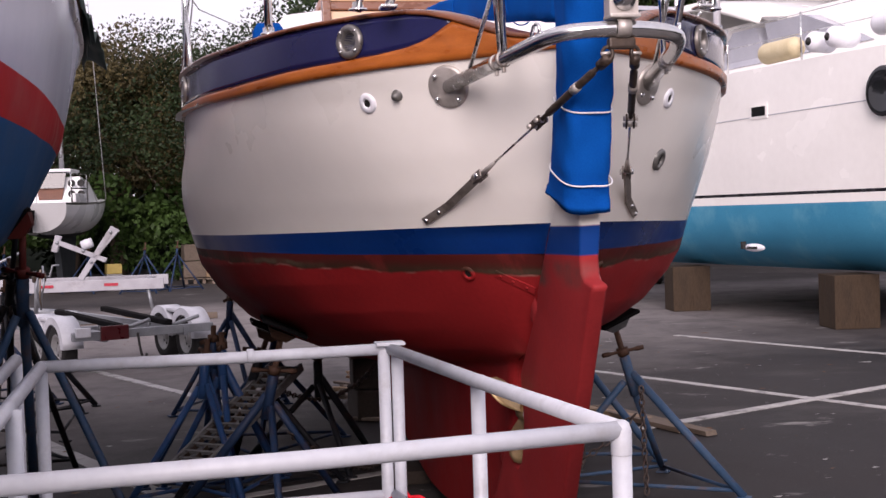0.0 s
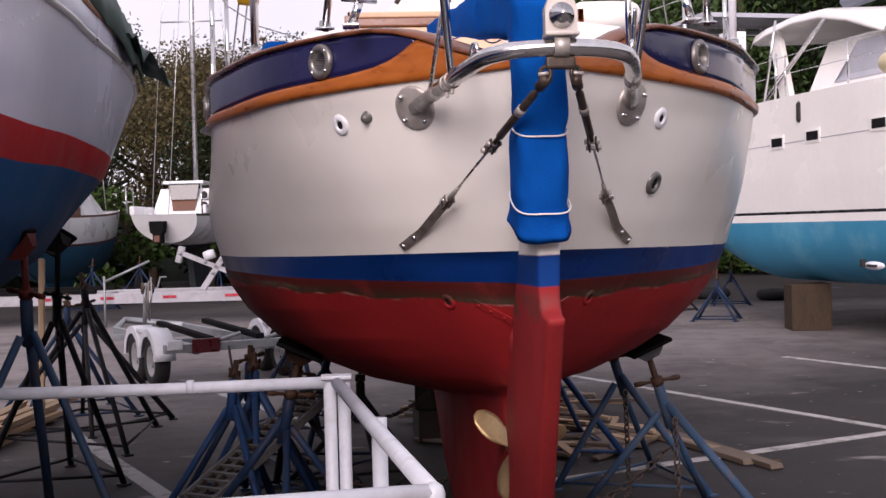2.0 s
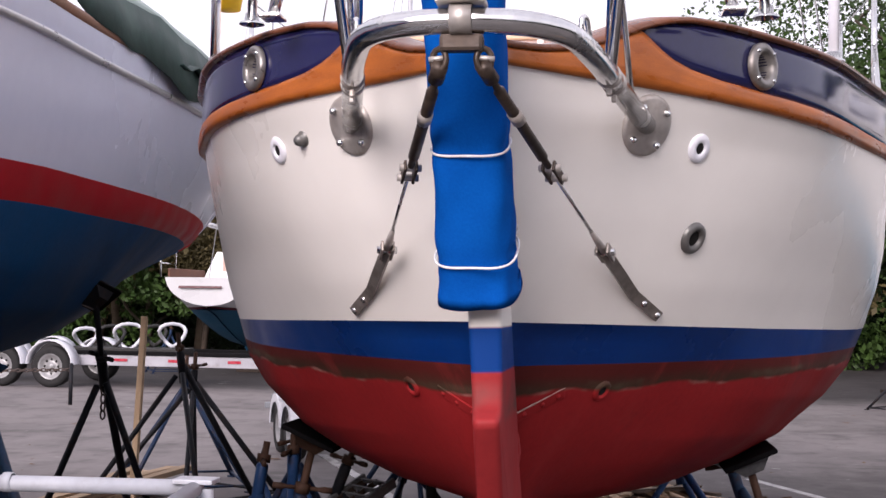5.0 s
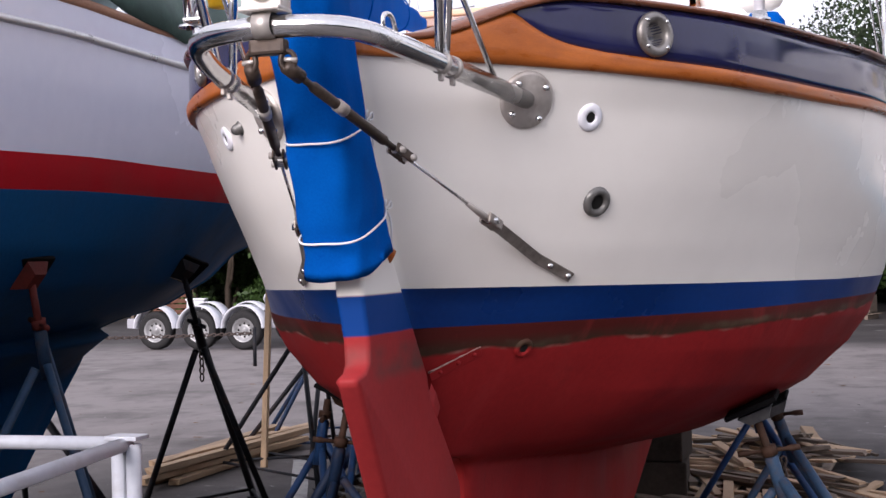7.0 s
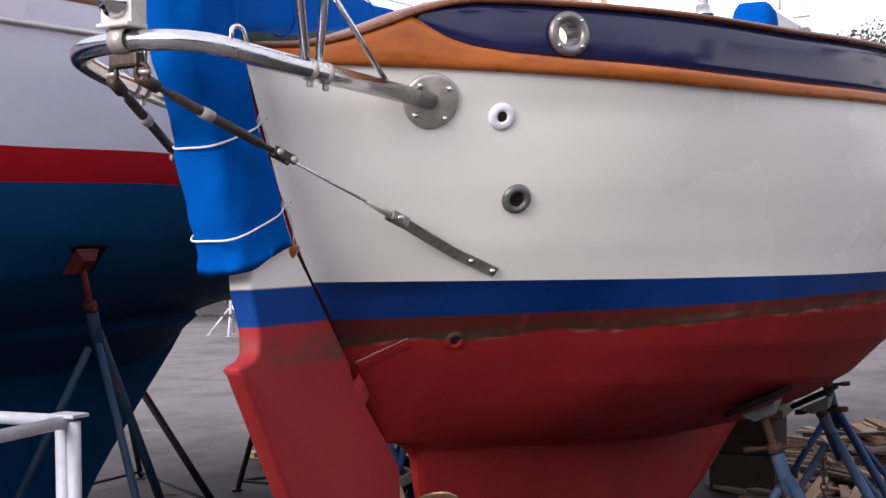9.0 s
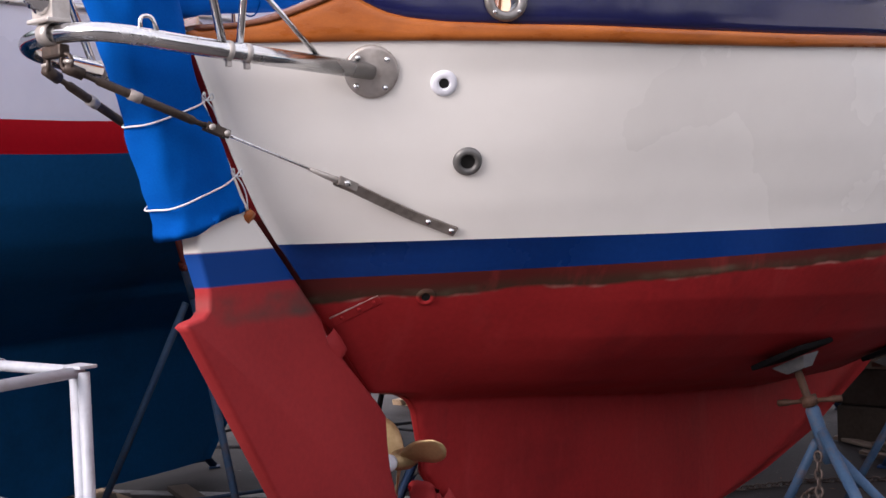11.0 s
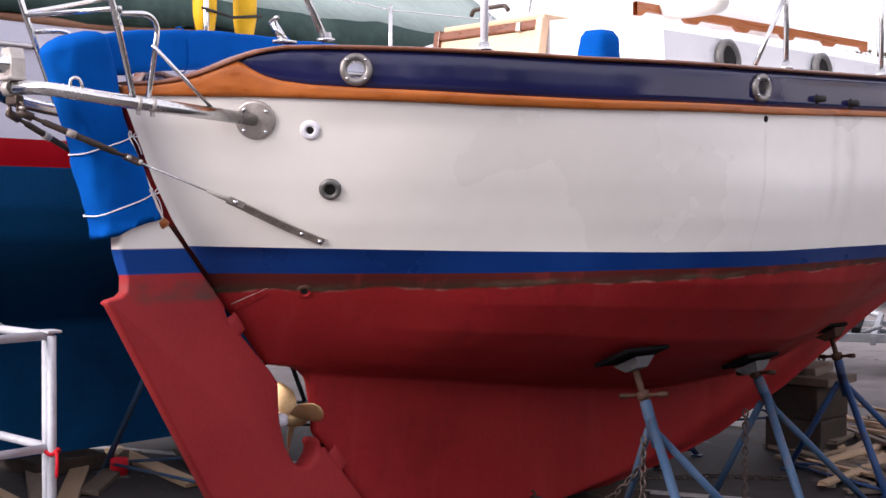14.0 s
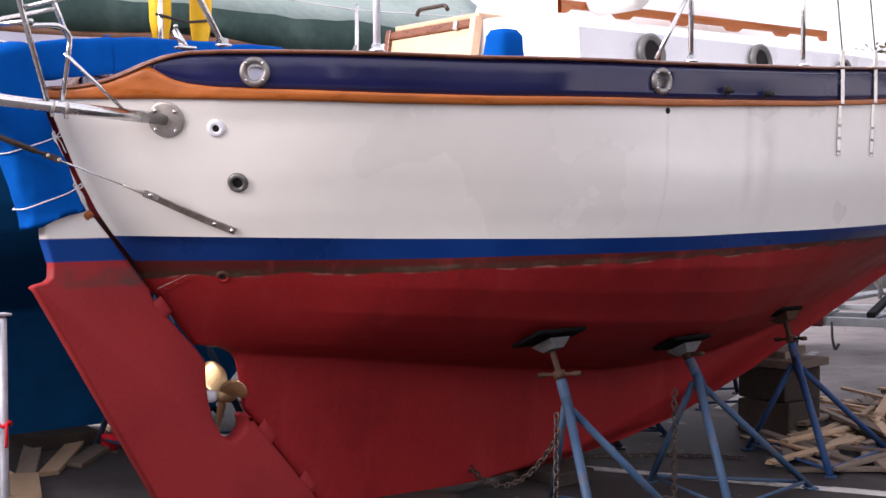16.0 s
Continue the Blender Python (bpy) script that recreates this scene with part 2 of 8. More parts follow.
def brushed(m, scale, low, high, amount, colour):
    """Faint upright brush and run marks in a paint."""
    n, l = m.node_tree.nodes, m.node_tree.links
    tc, mp, nz, mr = n.new("ShaderNodeTexCoord"), n.new("ShaderNodeMapping"), n.new("ShaderNodeTexNoise"), n.new("ShaderNodeMapRange")
    mp.inputs["Scale"].default_value = scale
    nz.inputs["Scale"].default_value, nz.inputs["Detail"].default_value, nz.inputs["Roughness"].default_value = 1.0, 6, 0.6
    mr.inputs["From Min"].default_value, mr.inputs["From Max"].default_value, mr.inputs["To Max"].default_value = low, high, amount
    l.new(tc.outputs["Object"], mp.inputs["Vector"])
    l.new(mp.outputs[0], nz.inputs["Vector"])
    l.new(nz.outputs["Fac"], mr.inputs["Value"])
    tone(m, mr.outputs[0], colour)


brushed(antifoul, (5, 7, 1.3), 0.55, 0.78, 0.5, (0.36, 0.042, 0.040))
brushed(antifoul, (9, 9, 1.0), 0.58, 0.75, 0.35, (0.12, 0.016, 0.016))
rudder_red = surface("red_rudder_paint", (0.262, 0.022, 0.024), (0.35, 0.031, 0.031), 2.2, 0.58, bump=0.2, fine=50, stain=(0.18, 0.019, 0.021), stain_scale=1.6, stain_amount=0.6, spec=0.14)
tone(rudder_red, scratched(rudder_red, height_band(rudder_red, 1.288, 1.372, 0.014, 0.022, 7), 4, 0.40, 0.66), (0.085, 0.055, 0.047))
tone(rudder_red, height_band(rudder_red, 1.402, 1.507, 0.003, 0.002, 5), (0.002, 0.040, 0.20))
tone(rudder_red, height_band(rudder_red, 1.507, 2.6, 0.003, 0.002, 5), (0.76, 0.73, 0.68))
teak = surface("varnished_teak", (0.28, 0.070, 0.010), (0.44, 0.125, 0.020), 3.0, 0.34, coat=0.08, spec=0.35, bump=0.08, fine=40, stretch=(4, 0.6, 9), stain=(0.20, 0.055, 0.015), stain_scale=2.5, stain_amount=0.5)
dark_teak = surface("dark_varnished_teak", (0.11, 0.034, 0.012), (0.20, 0.062, 0.022), 3.0, 0.30, coat=0.2, bump=0.08, fine=40, stretch=(4, 0.6, 9), stain=(0.07, 0.022, 0.01), stain_scale=2.5, stain_amount=0.5)
steel = surface("polished_stainless", (0.62, 0.62, 0.62), (0.74, 0.74, 0.73), 14, 0.20, metal=1.0, bump=0.03, stain=(0.42, 0.36, 0.30), stain_scale=7, stain_amount=0.35)
dull_steel = surface("weathered_stainless", (0.42, 0.385, 0.35), (0.56, 0.52, 0.48), 20, 0.45, metal=0.5, bump=0.1, stain=(0.22, 0.14, 0.09), stain_scale=12, stain_amount=0.5)
plate_steel = surface("browned_stainless", (0.22, 0.195, 0.17), (0.34, 0.30, 0.27), 22, 0.42, metal=0.6, bump=0.1, stain=(0.06, 0.04, 0.03), stain_scale=12, stain_amount=0.6)
dark_steel = surface("tarnished_rigging", (0.034, 0.023, 0.017), (0.085, 0.060, 0.045), 25, 0.5, metal=0.4, bump=0.15)
canvas = surface("blue_canvas", (0.0, 0.058, 0.29), (0.0, 0.090, 0.39), 4, 0.9, spec=0.03, bump=0.35, fine=160, stain=(0.0, 0.050, 0.24), stain_scale=3, stain_amount=0.5)
cord = surface("white_cord", (0.66, 0.66, 0.66), (0.80, 0.80, 0.80), 80, 0.8)
white_plastic = surface("white_plastic", (0.72, 0.73, 0.78), (0.80, 0.80, 0.84), 8, 0.35)
black_rubber = surface("dark_rubber", (0.018, 0.018, 0.018), (0.035, 0.034, 0.033), 20, 0.6, bump=0.1)
grey_fitting = surface("grey_bronze_fitting", (0.12, 0.12, 0.115), (0.19, 0.185, 0.175), 25, 0.45, metal=0.5)
bronze = surface("propeller_bronze", (0.34, 0.23, 0.11), (0.50, 0.36, 0.19), 12, 0.42, metal=0.75, bump=0.1, stain=(0.16, 0.09, 0.06), stain_scale=6, stain_amount=0.6)
zinc = surface("zinc_white", (0.55, 0.56, 0.62), (0.72, 0.72, 0.78), 40, 0.6, bump=0.4)
# shade inside bores and slots as flat near-black caps; also the portlight panes
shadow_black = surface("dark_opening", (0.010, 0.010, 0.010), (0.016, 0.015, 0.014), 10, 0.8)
rail_paint = surface("white_rail_paint", (0.46, 0.48, 0.53), (0.58, 0.60, 0.64), 6, 0.42, bump=0.12, fine=40, stain=(0.34, 0.33, 0.33), stain_scale=9, stain_amount=0.55)
red_ribbon = surface("red_ribbon", (0.55, 0.01, 0.02), (0.72, 0.02, 0.03), 30, 0.5, bump=0.3)


# ---------------- main hull lines ----------------
def table(tab, v):
    if v <= tab[0][0]:
        return tab[0][1]
    for (a, p), (b, q) in zip(tab, tab[1:]):
        if v <= b:
            return p + (q - p) * (v - a) / (b - a)
    return tab[-1][1]


def ease(a, b, v):
    t = min(1, max(0, (v - a) / (b - a)))
    return t * t * (3 - 2 * t)


POST = [(0.0, 0.967), (1.509, -0.24), (1.62, -0.322), (1.8, -0.42), (2.17, -0.58), (2.5, -0.70)]
STEM = [(0.06, 2.2), (0.10, 2.8), (0.15, 3.24), (0.25, 3.8), (0.49, 4.61), (0.91, 5.81), (1.3, 7.0), (1.5, 7.6), (1.9, 8.4), (2.5, 9.1)]
RABBET = [(-1, 0.98), (0.3, 0.93), (1.0, 0.86), (2.0, 0.73), (3.0, 0.63), (4.0, 0.66), (5.0, 0.84), (6, 1.12), (9, 1.6)]
BILGE = [(0, 0), (0.04, 0.13), (0.12, 0.36), (0.27, 0.60), (0.41, 0.76), (0.62, 0.90), (0.78, 0.965), (1, 1)]


def aft_edge(z):
    return table(POST, z)


def swell(s):
    return 1.58 * (1 - math.exp(-max(s, 0) / 1.31))


def taper(y, z):
    if y < 2.3:
        return 1.0
    k = min(1, (y - 2.3) / (table(STEM, max(z, 1.0)) - 2.3))
    return 1 - k ** 2.0


def fullness(y, z, side):
    """Near-upright topsides amidships, drawn in towards the bow."""
    mid = ease(0.6, 2.0, y) * (1 - ease(2.0, 3.0, y)) * (1.0 if side > 0 else 0.45)
    return 1 + mid * table([(1.1, 0.0), (1.5, 0.050), (1.65, 0.044), (1.8, 0.022), (1.95, 0.002), (2.1, -0.010)], z) - 0.035 * ease(1.9, 3.0, y)


def quarter(y, z, s, side):
    """The fuller quarters above the waterline; the port one is the fuller of the two."""
    w = ease(0.2, 0.6, s) * (1 - ease(0.15, 0.95, y))
    if w <= 0:
        return 0.0
    return w * ((0.026 if side > 0 else 0.068) * ease(1.35, 2.1, z) + 0.028 * ease(2.0, 2.13, z))


def half(y, z, side=1):
    """Half the hull's breadth at station y and height z."""
    s = y - aft_edge(z)
    k = 0.035 + 0.09 * ease(0, 1.2, s) * (1 - ease(-0.8, 0, y - table(STEM, z)))
    if z >= 1.5:
        b = swell(s) * taper(y, z) * (1 + 0.04 * ease(1.45, 1.85, z) * ease(0.4, 2.2, y)) * (1 + 0.075 * ease(1.5, 2.1, z) * ease(-0.3, 0.6, y) * (1 - ease(1.1, 2.7, y)))
        if side < 0:
            # the port side falls in a little more towards the rail
            b -= 0.085 * ease(1.55, 2.12, z) * ease(0.75, 1.8, y)
        return max(0.03, b * fullness(y, z, side) + quarter(y, z, s, side))
    z0 = table(RABBET, y)
    if z <= z0:
        return k
    u = (z - z0) / (1.5 - z0)
    w = ease(0.1, 1.1, y) * (1 - 0.75 * ease(2.4, 4.8, y))
    g = (1 - w) * u + w * table(BILGE, u)
    w15 = swell(y - aft_edge(1.5)) * taper(y, z) * fullness(y, z, side) + quarter(y, 1.5, y - aft_edge(1.5), side)
    return k + max(0, w15 - k) * g * (1 - math.exp(-max(0, s) / 0.12))


STRIPE_TOP = [(-0.3, 1.517), (0.7, 1.498), (1.5, 1.489), (2.2, 1.490), (3.3, 1.506), (6, 1.56), (9, 1.62)]
STRIPE_LOW = [(-0.3, 1.398), (0.7, 1.400), (1.5, 1.411), (2.2, 1.417), (3.3, 1.433), (6, 1.48), (9, 1.53)]
RAIL_LOW = [(-0.6, 2.117), (-0.2, 2.110), (0.05, 2.101), (0.55, 2.089), (1.05, 2.092), (2.03, 2.118), (3.2, 2.173), (6, 2.36), (9, 2.62)]
CAP = [(-0.6, 2.170), (-0.47, 2.176), (-0.41, 2.188), (-0.36, 2.208), (-0.30, 2.240), (-0.24, 2.276), (-0.18, 2.303), (-0.12, 2.317), (0.0, 2.320), (1.0, 2.315), (2.0, 2.337), (3.2, 2.391), (6, 2.58), (9, 2.84)]
PANEL_LOW = [(-0.225, 2.250), (-0.20, 2.226), (-0.17, 2.203), (-0.12, 2.182), (-0.04, 2.167), (0.12, 2.157), (0.55, 2.144), (1.05, 2.142), (2.02, 2.163), (3.2, 2.21), (6, 2.40), (9, 2.66)]


def aperture(z):
    """The after edge of the deadwood round the propeller."""
    if not 0.503 < z < 0.976:
        return -9
    return table([(0.503, 0.33), (0.52, 0.385), (0.56, 0.425), (0.62, 0.446), (0.70, 0.448), (0.82, 0.428), (0.885, 0.415), (0.92, 0.392), (0.942, 0.362), (0.958, 0.318), (0.968, 0.262), (0.976, 0.20)], z)


def edge(d):
    """The deadwood is faired thin towards its after edge."""
    return 0.32 + 0.68 * math.sqrt(1 - (1 - min(1, max(0, d) / 0.07)) ** 2)


def hull_skin(name, z_low, z_high, rows, material, parent, side, label="", cut=False):
    """A strip of the hull between two curves of height, from the sternpost to the stem."""
    cols = 84
    verts, faces = [], []
    for j in range(rows + 1):
        for i in range(cols + 1):
            u = (i / cols) ** 1.6
            y = 0
            z = 1.5
            for _ in range(5):
                lo, hi = z_low(y), z_high(y)
                z = lo + (hi - lo) * j / rows
                a = max(aft_edge(z), aperture(z)) if cut else aft_edge(z)
                y = a + (table(STEM, z) - a) * u
            verts.append((side * half(y, z, side) * (edge(y - a) if cut else 1), y, z))
    for j in range(rows):
        for i in range(cols):
            a = j * (cols + 1) + i
            faces.append((a, a + 1, a + cols + 2, a + cols + 1))
    return mesh_part(name, verts, faces, material, parent, label)


main_boat = empty("sailboat", pose(0, 0, 0), "cream double-ended sailboat with red bottom propped on stands", "sailboat")
for side in (1, -1):
    hull_skin("topside", lambda y: table(STRIPE_TOP, y), lambda y: table(RAIL_LOW, y) + 0.02, 22, gelcoat, main_boat, side, "glossy cream topsides")
    hull_skin("boot_stripe", lambda y: table(STRIPE_LOW, y), lambda y: table(STRIPE_TOP, y), 4, boot_blue, main_boat, side, "dark blue boot stripe")
    hull_skin("underbody", lambda y: 0.08, lambda y: table(STRIPE_LOW, y), 120, antifoul, main_boat, side, "worn red antifouling paint", cut=True)

# the after face of the deadwood and the keel's foot
verts, faces = [], []
N = 90
for j in range(N + 1):
    z = 0.08 + (2.1 - 0.08) * j / N
    y = max(aft_edge(z), aperture(z)) if z < 1.4 else aft_edge(z)
    h = half(y, z) * (edge(0) if z < 1.4 else 1)
    verts += [(-h, y - 0.002, z), (0, y - 0.010, z), (h, y - 0.002, z)]
for j in range(N):
    for k in range(2):
        a = 3 * j + k
        faces.append((a, a + 1, a + 4, a + 3))
mesh_part("sternpost", verts, faces, antifoul, main_boat)
verts, faces = [], []
for i in range(21):
    y = aft_edge(0.08) + (table(STEM, 0.08) - aft_edge(0.08)) * i / 20
    h = half(y, 0.08)
    verts += [(-h, y, 0.08), (h, y, 0.08)]
for i in range(20):
    faces.append((2 * i, 2 * i + 1, 2 * i + 3, 2 * i + 2))
mesh_part("keel_sole", verts, faces, antifoul, main_boat)


def side_strip(name, ys, z_low, z_high, proud, thick, material, parent, side, rows=4, label=""):
    """A plank bent round the hull, proud of its skin."""
    verts, faces = [], []
    ring = []
    for j in range(rows + 1):
        ring.append((j / rows, proud if 0 < j < rows else proud * 0.75))
    for j in range(rows, -1, -1):
        ring.append((j / rows, proud - thick))
    m = len(ring)
    for y in ys:
        for f, d in ring:
            z = z_low(y) + (z_high(y) - z_low(y)) * f
            verts.append((side * max(0.0, half(y, min(z, 2.13), side) + d), y, z))
    for i in range(len(ys) - 1):
        for k in range(m):
            a, b = i * m + k, i * m + (k + 1) % m
            faces.append((a, b, b + m, a + m))
    faces.append(tuple(range(m)))
    faces.append(tuple(range((len(ys) - 1) * m, len(ys) * m)))
    return mesh_part(name, verts, faces, material, parent, label)


fine_ys = [-0.565 + 0.02 * i for i in range(50)] + [0.435 + 0.1 * i for i in range(84)]
panel_ys = [y for y in fine_ys if y >= -0.226]
for side in (1, -1):
    side_strip("rub_rail", fine_ys, lambda y: table(RAIL_LOW, y) + 0.012, lambda y: table(CAP, y) - 0.006 if y < -0.226 else table(PANEL_LOW, y) + 0.003, 0.024, 0.05, teak, main_boat, side, 6, "varnished teak rub rail sweeping up to the bulwark")
    side_strip("bulwark", panel_ys, lambda y: table(PANEL_LOW, y), lambda y: table(CAP, y) - 0.004, 0.012, 0.055, bulwark_blue, main_boat, side, 5, "glossy navy bulwark")
    # cap rail, a rounded plank along the top
    verts, faces = [], []
    ys = [y for y in fine_ys if y > -0.56]
    prof = [(-0.062, 0.0), (-0.056, 0.009), (-0.03, 0.012), (0.010, 0.012), (0.026, 0.009), (0.031, 0.002), (0.026, -0.006), (-0.05, -0.006)]
    for y in ys:
        z = table(CAP, y)
        h = half(y, min(z, 2.13), side)
        for d, e in prof:
            verts.append((side * max(0.0, h + d), y, z + e))
    m = len(prof)
    for i in range(len(ys) - 1):
        for k in range(m):
            a, b = i * m + k, i * m + (k + 1) % m
            faces.append((a, b, b + m, a + m))
    faces += [tuple(range(m)), tuple(range((len(ys) - 1) * m, len(ys) * m))]
    mesh_part("cap_rail", verts, faces, dark_teak, main_boat, "dark varnished teak cap rail")

deck_paint = surface("white_deck", (0.70, 0.70, 0.70), (0.78, 0.78, 0.77), 3, 0.45, bump=0.1)
verts, faces = [], []
for i in range(61):
    y = -0.56 + 9.3 * i / 60
    h = half(y, 2.1) - 0.02
    z = table(RAIL_LOW, y) + 0.015
    verts += [(-h, y, z), (0, y, z + 0.04), (h, y, z)]
for i in range(60):
    for k in range(2):
        a = 3 * i + k
        faces.append((a, a + 1, a + 4, a + 3))
mesh_part("deck", verts, faces, deck_paint, main_boat)

# ---------------- rudder ----------------
# the helm is a little over: blade to starboard, tiller to port, about the raked pintle line
PINTLE = Vector((0, 0.967, 0.0))
HELM = Matrix.Translation(PINTLE) @ Matrix.Rotation(radians(3.2), 4, Vector((0, -0.8, 1)).normalized()) @ Matrix.Translation(-PINTLE)
rudder = empty("rudder", HELM, "large red outboard rudder with blue and white head", "rudder")
outline = [(0.87, 0.10), (0.03, 0.10), (-0.628, 1.275), (-0.648, 1.292), (-0.63, 1.305), (-0.58, 1.315), (-0.556, 1.335), (-0.552, 1.39), (-0.585, 1.50), (-0.585, 1.60), (-0.71, 2.06), (-0.74, 2.22),
           (-0.64, 2.24), (-0.56, 2.02), (-0.36, 1.62), (-0.27, 1.51), (-0.075, 1.265), (-0.068, 1.24), (-0.040, 1.20), (0.190, 0.952), (0.216, 0.90), (0.218, 0.80), (0.225, 0.72), (0.250, 0.62), (0.30, 0.53), (0.345, 0.503), (0.385, 0.517), (0.42, 0.553), (0.437, 0.60), (0.440, 0.625), (0.47, 0.60)]
outline = [(y - 0.012, z) if 0.94 < z < 1.21 and y > -0.06 else (y, z) for y, z in outline]
# both faces are flat and part slightly from the trailing edge forward; the edges are rounded off
blade_half = lambda y, z: 0.031 + 0.052 * ((y - 0.03) * 0.8725 + (z - 0.10) * 0.4886)
bm = bmesh.new()
count = len(outline)
rings = [[] for _ in range(10)]
for i, (y, z) in enumerate(outline):
    (y0, z0), (y1, z1) = outline[i - 1], outline[(i + 1) % count]
    n = Vector((0, -(z1 - z0), y1 - y0)).normalized()
    full = blade_half(y, z)
    thin, inset = (full * 0.34, 0.030) if i >= 14 else (full - 0.014, 0.014)
    for k, a in enumerate((0, 25, 50, 72, 90)):
        p = Vector((thin + (full - thin) * math.sin(radians(a)), y, z)) - n * inset * (1 - math.cos(radians(a)))
        rings[k].append(bm.verts.new(p))
        rings[9 - k].append(bm.verts.new((-p.x, p.y, p.z)))
for u, v in zip(rings, rings[1:] + rings[:1]):
    if u is rings[4]:
        continue
    for i in range(count):
        j = (i + 1) % count
        bm.faces.new((u[i], u[j], v[j], v[i]))
bm.faces.new(rings[4])
bm.faces.new(rings[5][::-1])
bmesh.ops.recalc_face_normals(bm, faces=bm.faces)
part("blade", bm, rudder_red, rudder, smooth=True)


port_metal = surface("aged_port_ring", (0.20, 0.19, 0.18), (0.32, 0.30, 0.28), 20, 0.38, metal=0.7, bump=0.1, stain=(0.12, 0.09, 0.07), stain_scale=12, stain_amount=0.5)


def skin(y, z, side=1, out=0.0):
    """A point on the main hull and the outward normal there."""
    e = 0.01
    h = lambda a, b: half(a, min(b, 2.13), side)
    n = Vector((1, -(h(y + e, z) - h(y - e, z)) / (2 * e), -(h(y, z + e) - h(y, z - e)) / (2 * e))).normalized()
    p = Vector((h(y, z), y, z)) + n * out
    return Vector((side * p.x, p.y, p.z)), Vector((side * n.x, n.y, n.z))


def at_skin(y, z, side=1, out=0.0):
    p, n = skin(y, z, side, out)
    return facing(p, n)


def pierce(ob, cutters):
    """Cut round holes through a mesh."""
    for m, r, depth in cutters:
        bm = bmesh.new()
        bmesh.ops.create_cone(bm, cap_ends=True, segments=28, radius1=r, radius2=r, depth=depth, matrix=m)
        me = bpy.data.meshes.new("cutter")
        bm.to_mesh(me)
        bm.free()
        tool = new("cutter", me)
        mod = ob.modifiers.new("hole", "BOOLEAN")
        mod.operation, mod.object, mod.solver = "DIFFERENCE", tool, "EXACT"
        got = bpy.data.meshes.new_from_object(ob.evaluated_get(bpy.context.evaluated_depsgraph_get()))
        ob.modifiers.clear()
        ob.data = got
        bpy.data.objects.remove(tool)


for ob in [o for o in main_boat.children if o.name.startswith("bulwark")]:
    side = 1 if sum(v.co.x for v in ob.data.vertices) > 0 else -1
    pierce(ob, [(at_skin(0.10 if side > 0 else 0.065, 2.233, side), 0.036, 0.3), (at_skin(1.93, 2.248, side), 0.036, 0.3)])

# ---------------- fittings on the hull ----------------
ring_profile = [(0.036, -0.075), (0.036, 0.010), (0.044, 0.020), (0.058, 0.018), (0.066, 0.012), (0.066, 0.0)]
for side in (1, -1):
    for y, z in ((0.10 if side > 0 else 0.065, 2.233), (1.93, 2.248)):
        m = at_skin(y, z, side, 0.012)
        ring = lathe("hawse_ring", ring_profile, m, port_metal, main_boat, "weathered bronze hawse ring")
        for k in range(4):
            a = radians(45 + 90 * k)
            lathe("screw_head", [(0.0, 0.006), (0.005, 0.005), (0.007, 0.0)], m @ pose(0.053 * math.cos(a), 0.053 * math.sin(a), 0.017), steel, ring, segs=10)
for y, z, side in ((0.0, 1.994, 1), (0.09, 2.0, -1)):
    m = at_skin(y, z, side)
    lathe("drain_flange", [(0.0, -0.03), (0.015, -0.03), (0.016, 0.007), (0.022, 0.010), (0.036, 0.008), (0.041, 0.003), (0.042, -0.006)], m, white_plastic, main_boat, "white plastic drain flange")
    lathe("drain_bore", [(0.0, 0.004), (0.0158, 0.004)], m, shadow_black, main_boat)
m = at_skin(0.112, 1.756, 1)
lathe("exhaust_flange", [(0.022, -0.01), (0.024, 0.010), (0.032, 0.016), (0.044, 0.010), (0.047, 0.0)], m, grey_fitting, main_boat, "dark grey exhaust outlet")
lathe("exhaust_bore", [(0.0, 0.003), (0.023, 0.003)], m, shadow_black, main_boat)
lathe("vent_fitting", [(0.0, 0.030), (0.010, 0.028), (0.017, 0.018), (0.018, 0.006), (0.024, 0.0)], at_skin(-0.02, 2.018, -1), grey_fitting, main_boat, "small grey vent fitting", 16)
for side, y in ((1, 0.178), (-1, 0.162)):
    m = at_skin(y, 1.32, side)
    lathe("thru_hull", [(0.014, -0.005), (0.016, 0.006), (0.026, 0.009), (0.033, 0.003), (0.035, -0.004)], m, antifoul, main_boat, "red painted through-hull", 18)
    lathe("thru_hull_bore", [(0.0, 0.002), (0.015, 0.002)], m, shadow_black, main_boat, segs=14)
lathe("deck_drain", [(0.0, 0.004), (0.012, 0.004), (0.016, 0.0)], at_skin(1.99, 2.108, 1), shadow_black, main_boat, "small dark deck drain", 14)
for y in (2.41, 2.74):
    m = at_skin(y, 2.228, 1, 0.010)
    lathe("scupper_lip", [(0.0, 0.004), (0.022, 0.004), (0.030, 0.0)], m, black_rubber, main_boat, "black scupper", 16)
    lathe("scupper_spout", [(0.0, 0.045), (0.016, 0.045), (0.018, 0.0)], m, black_rubber, main_boat, segs=16)
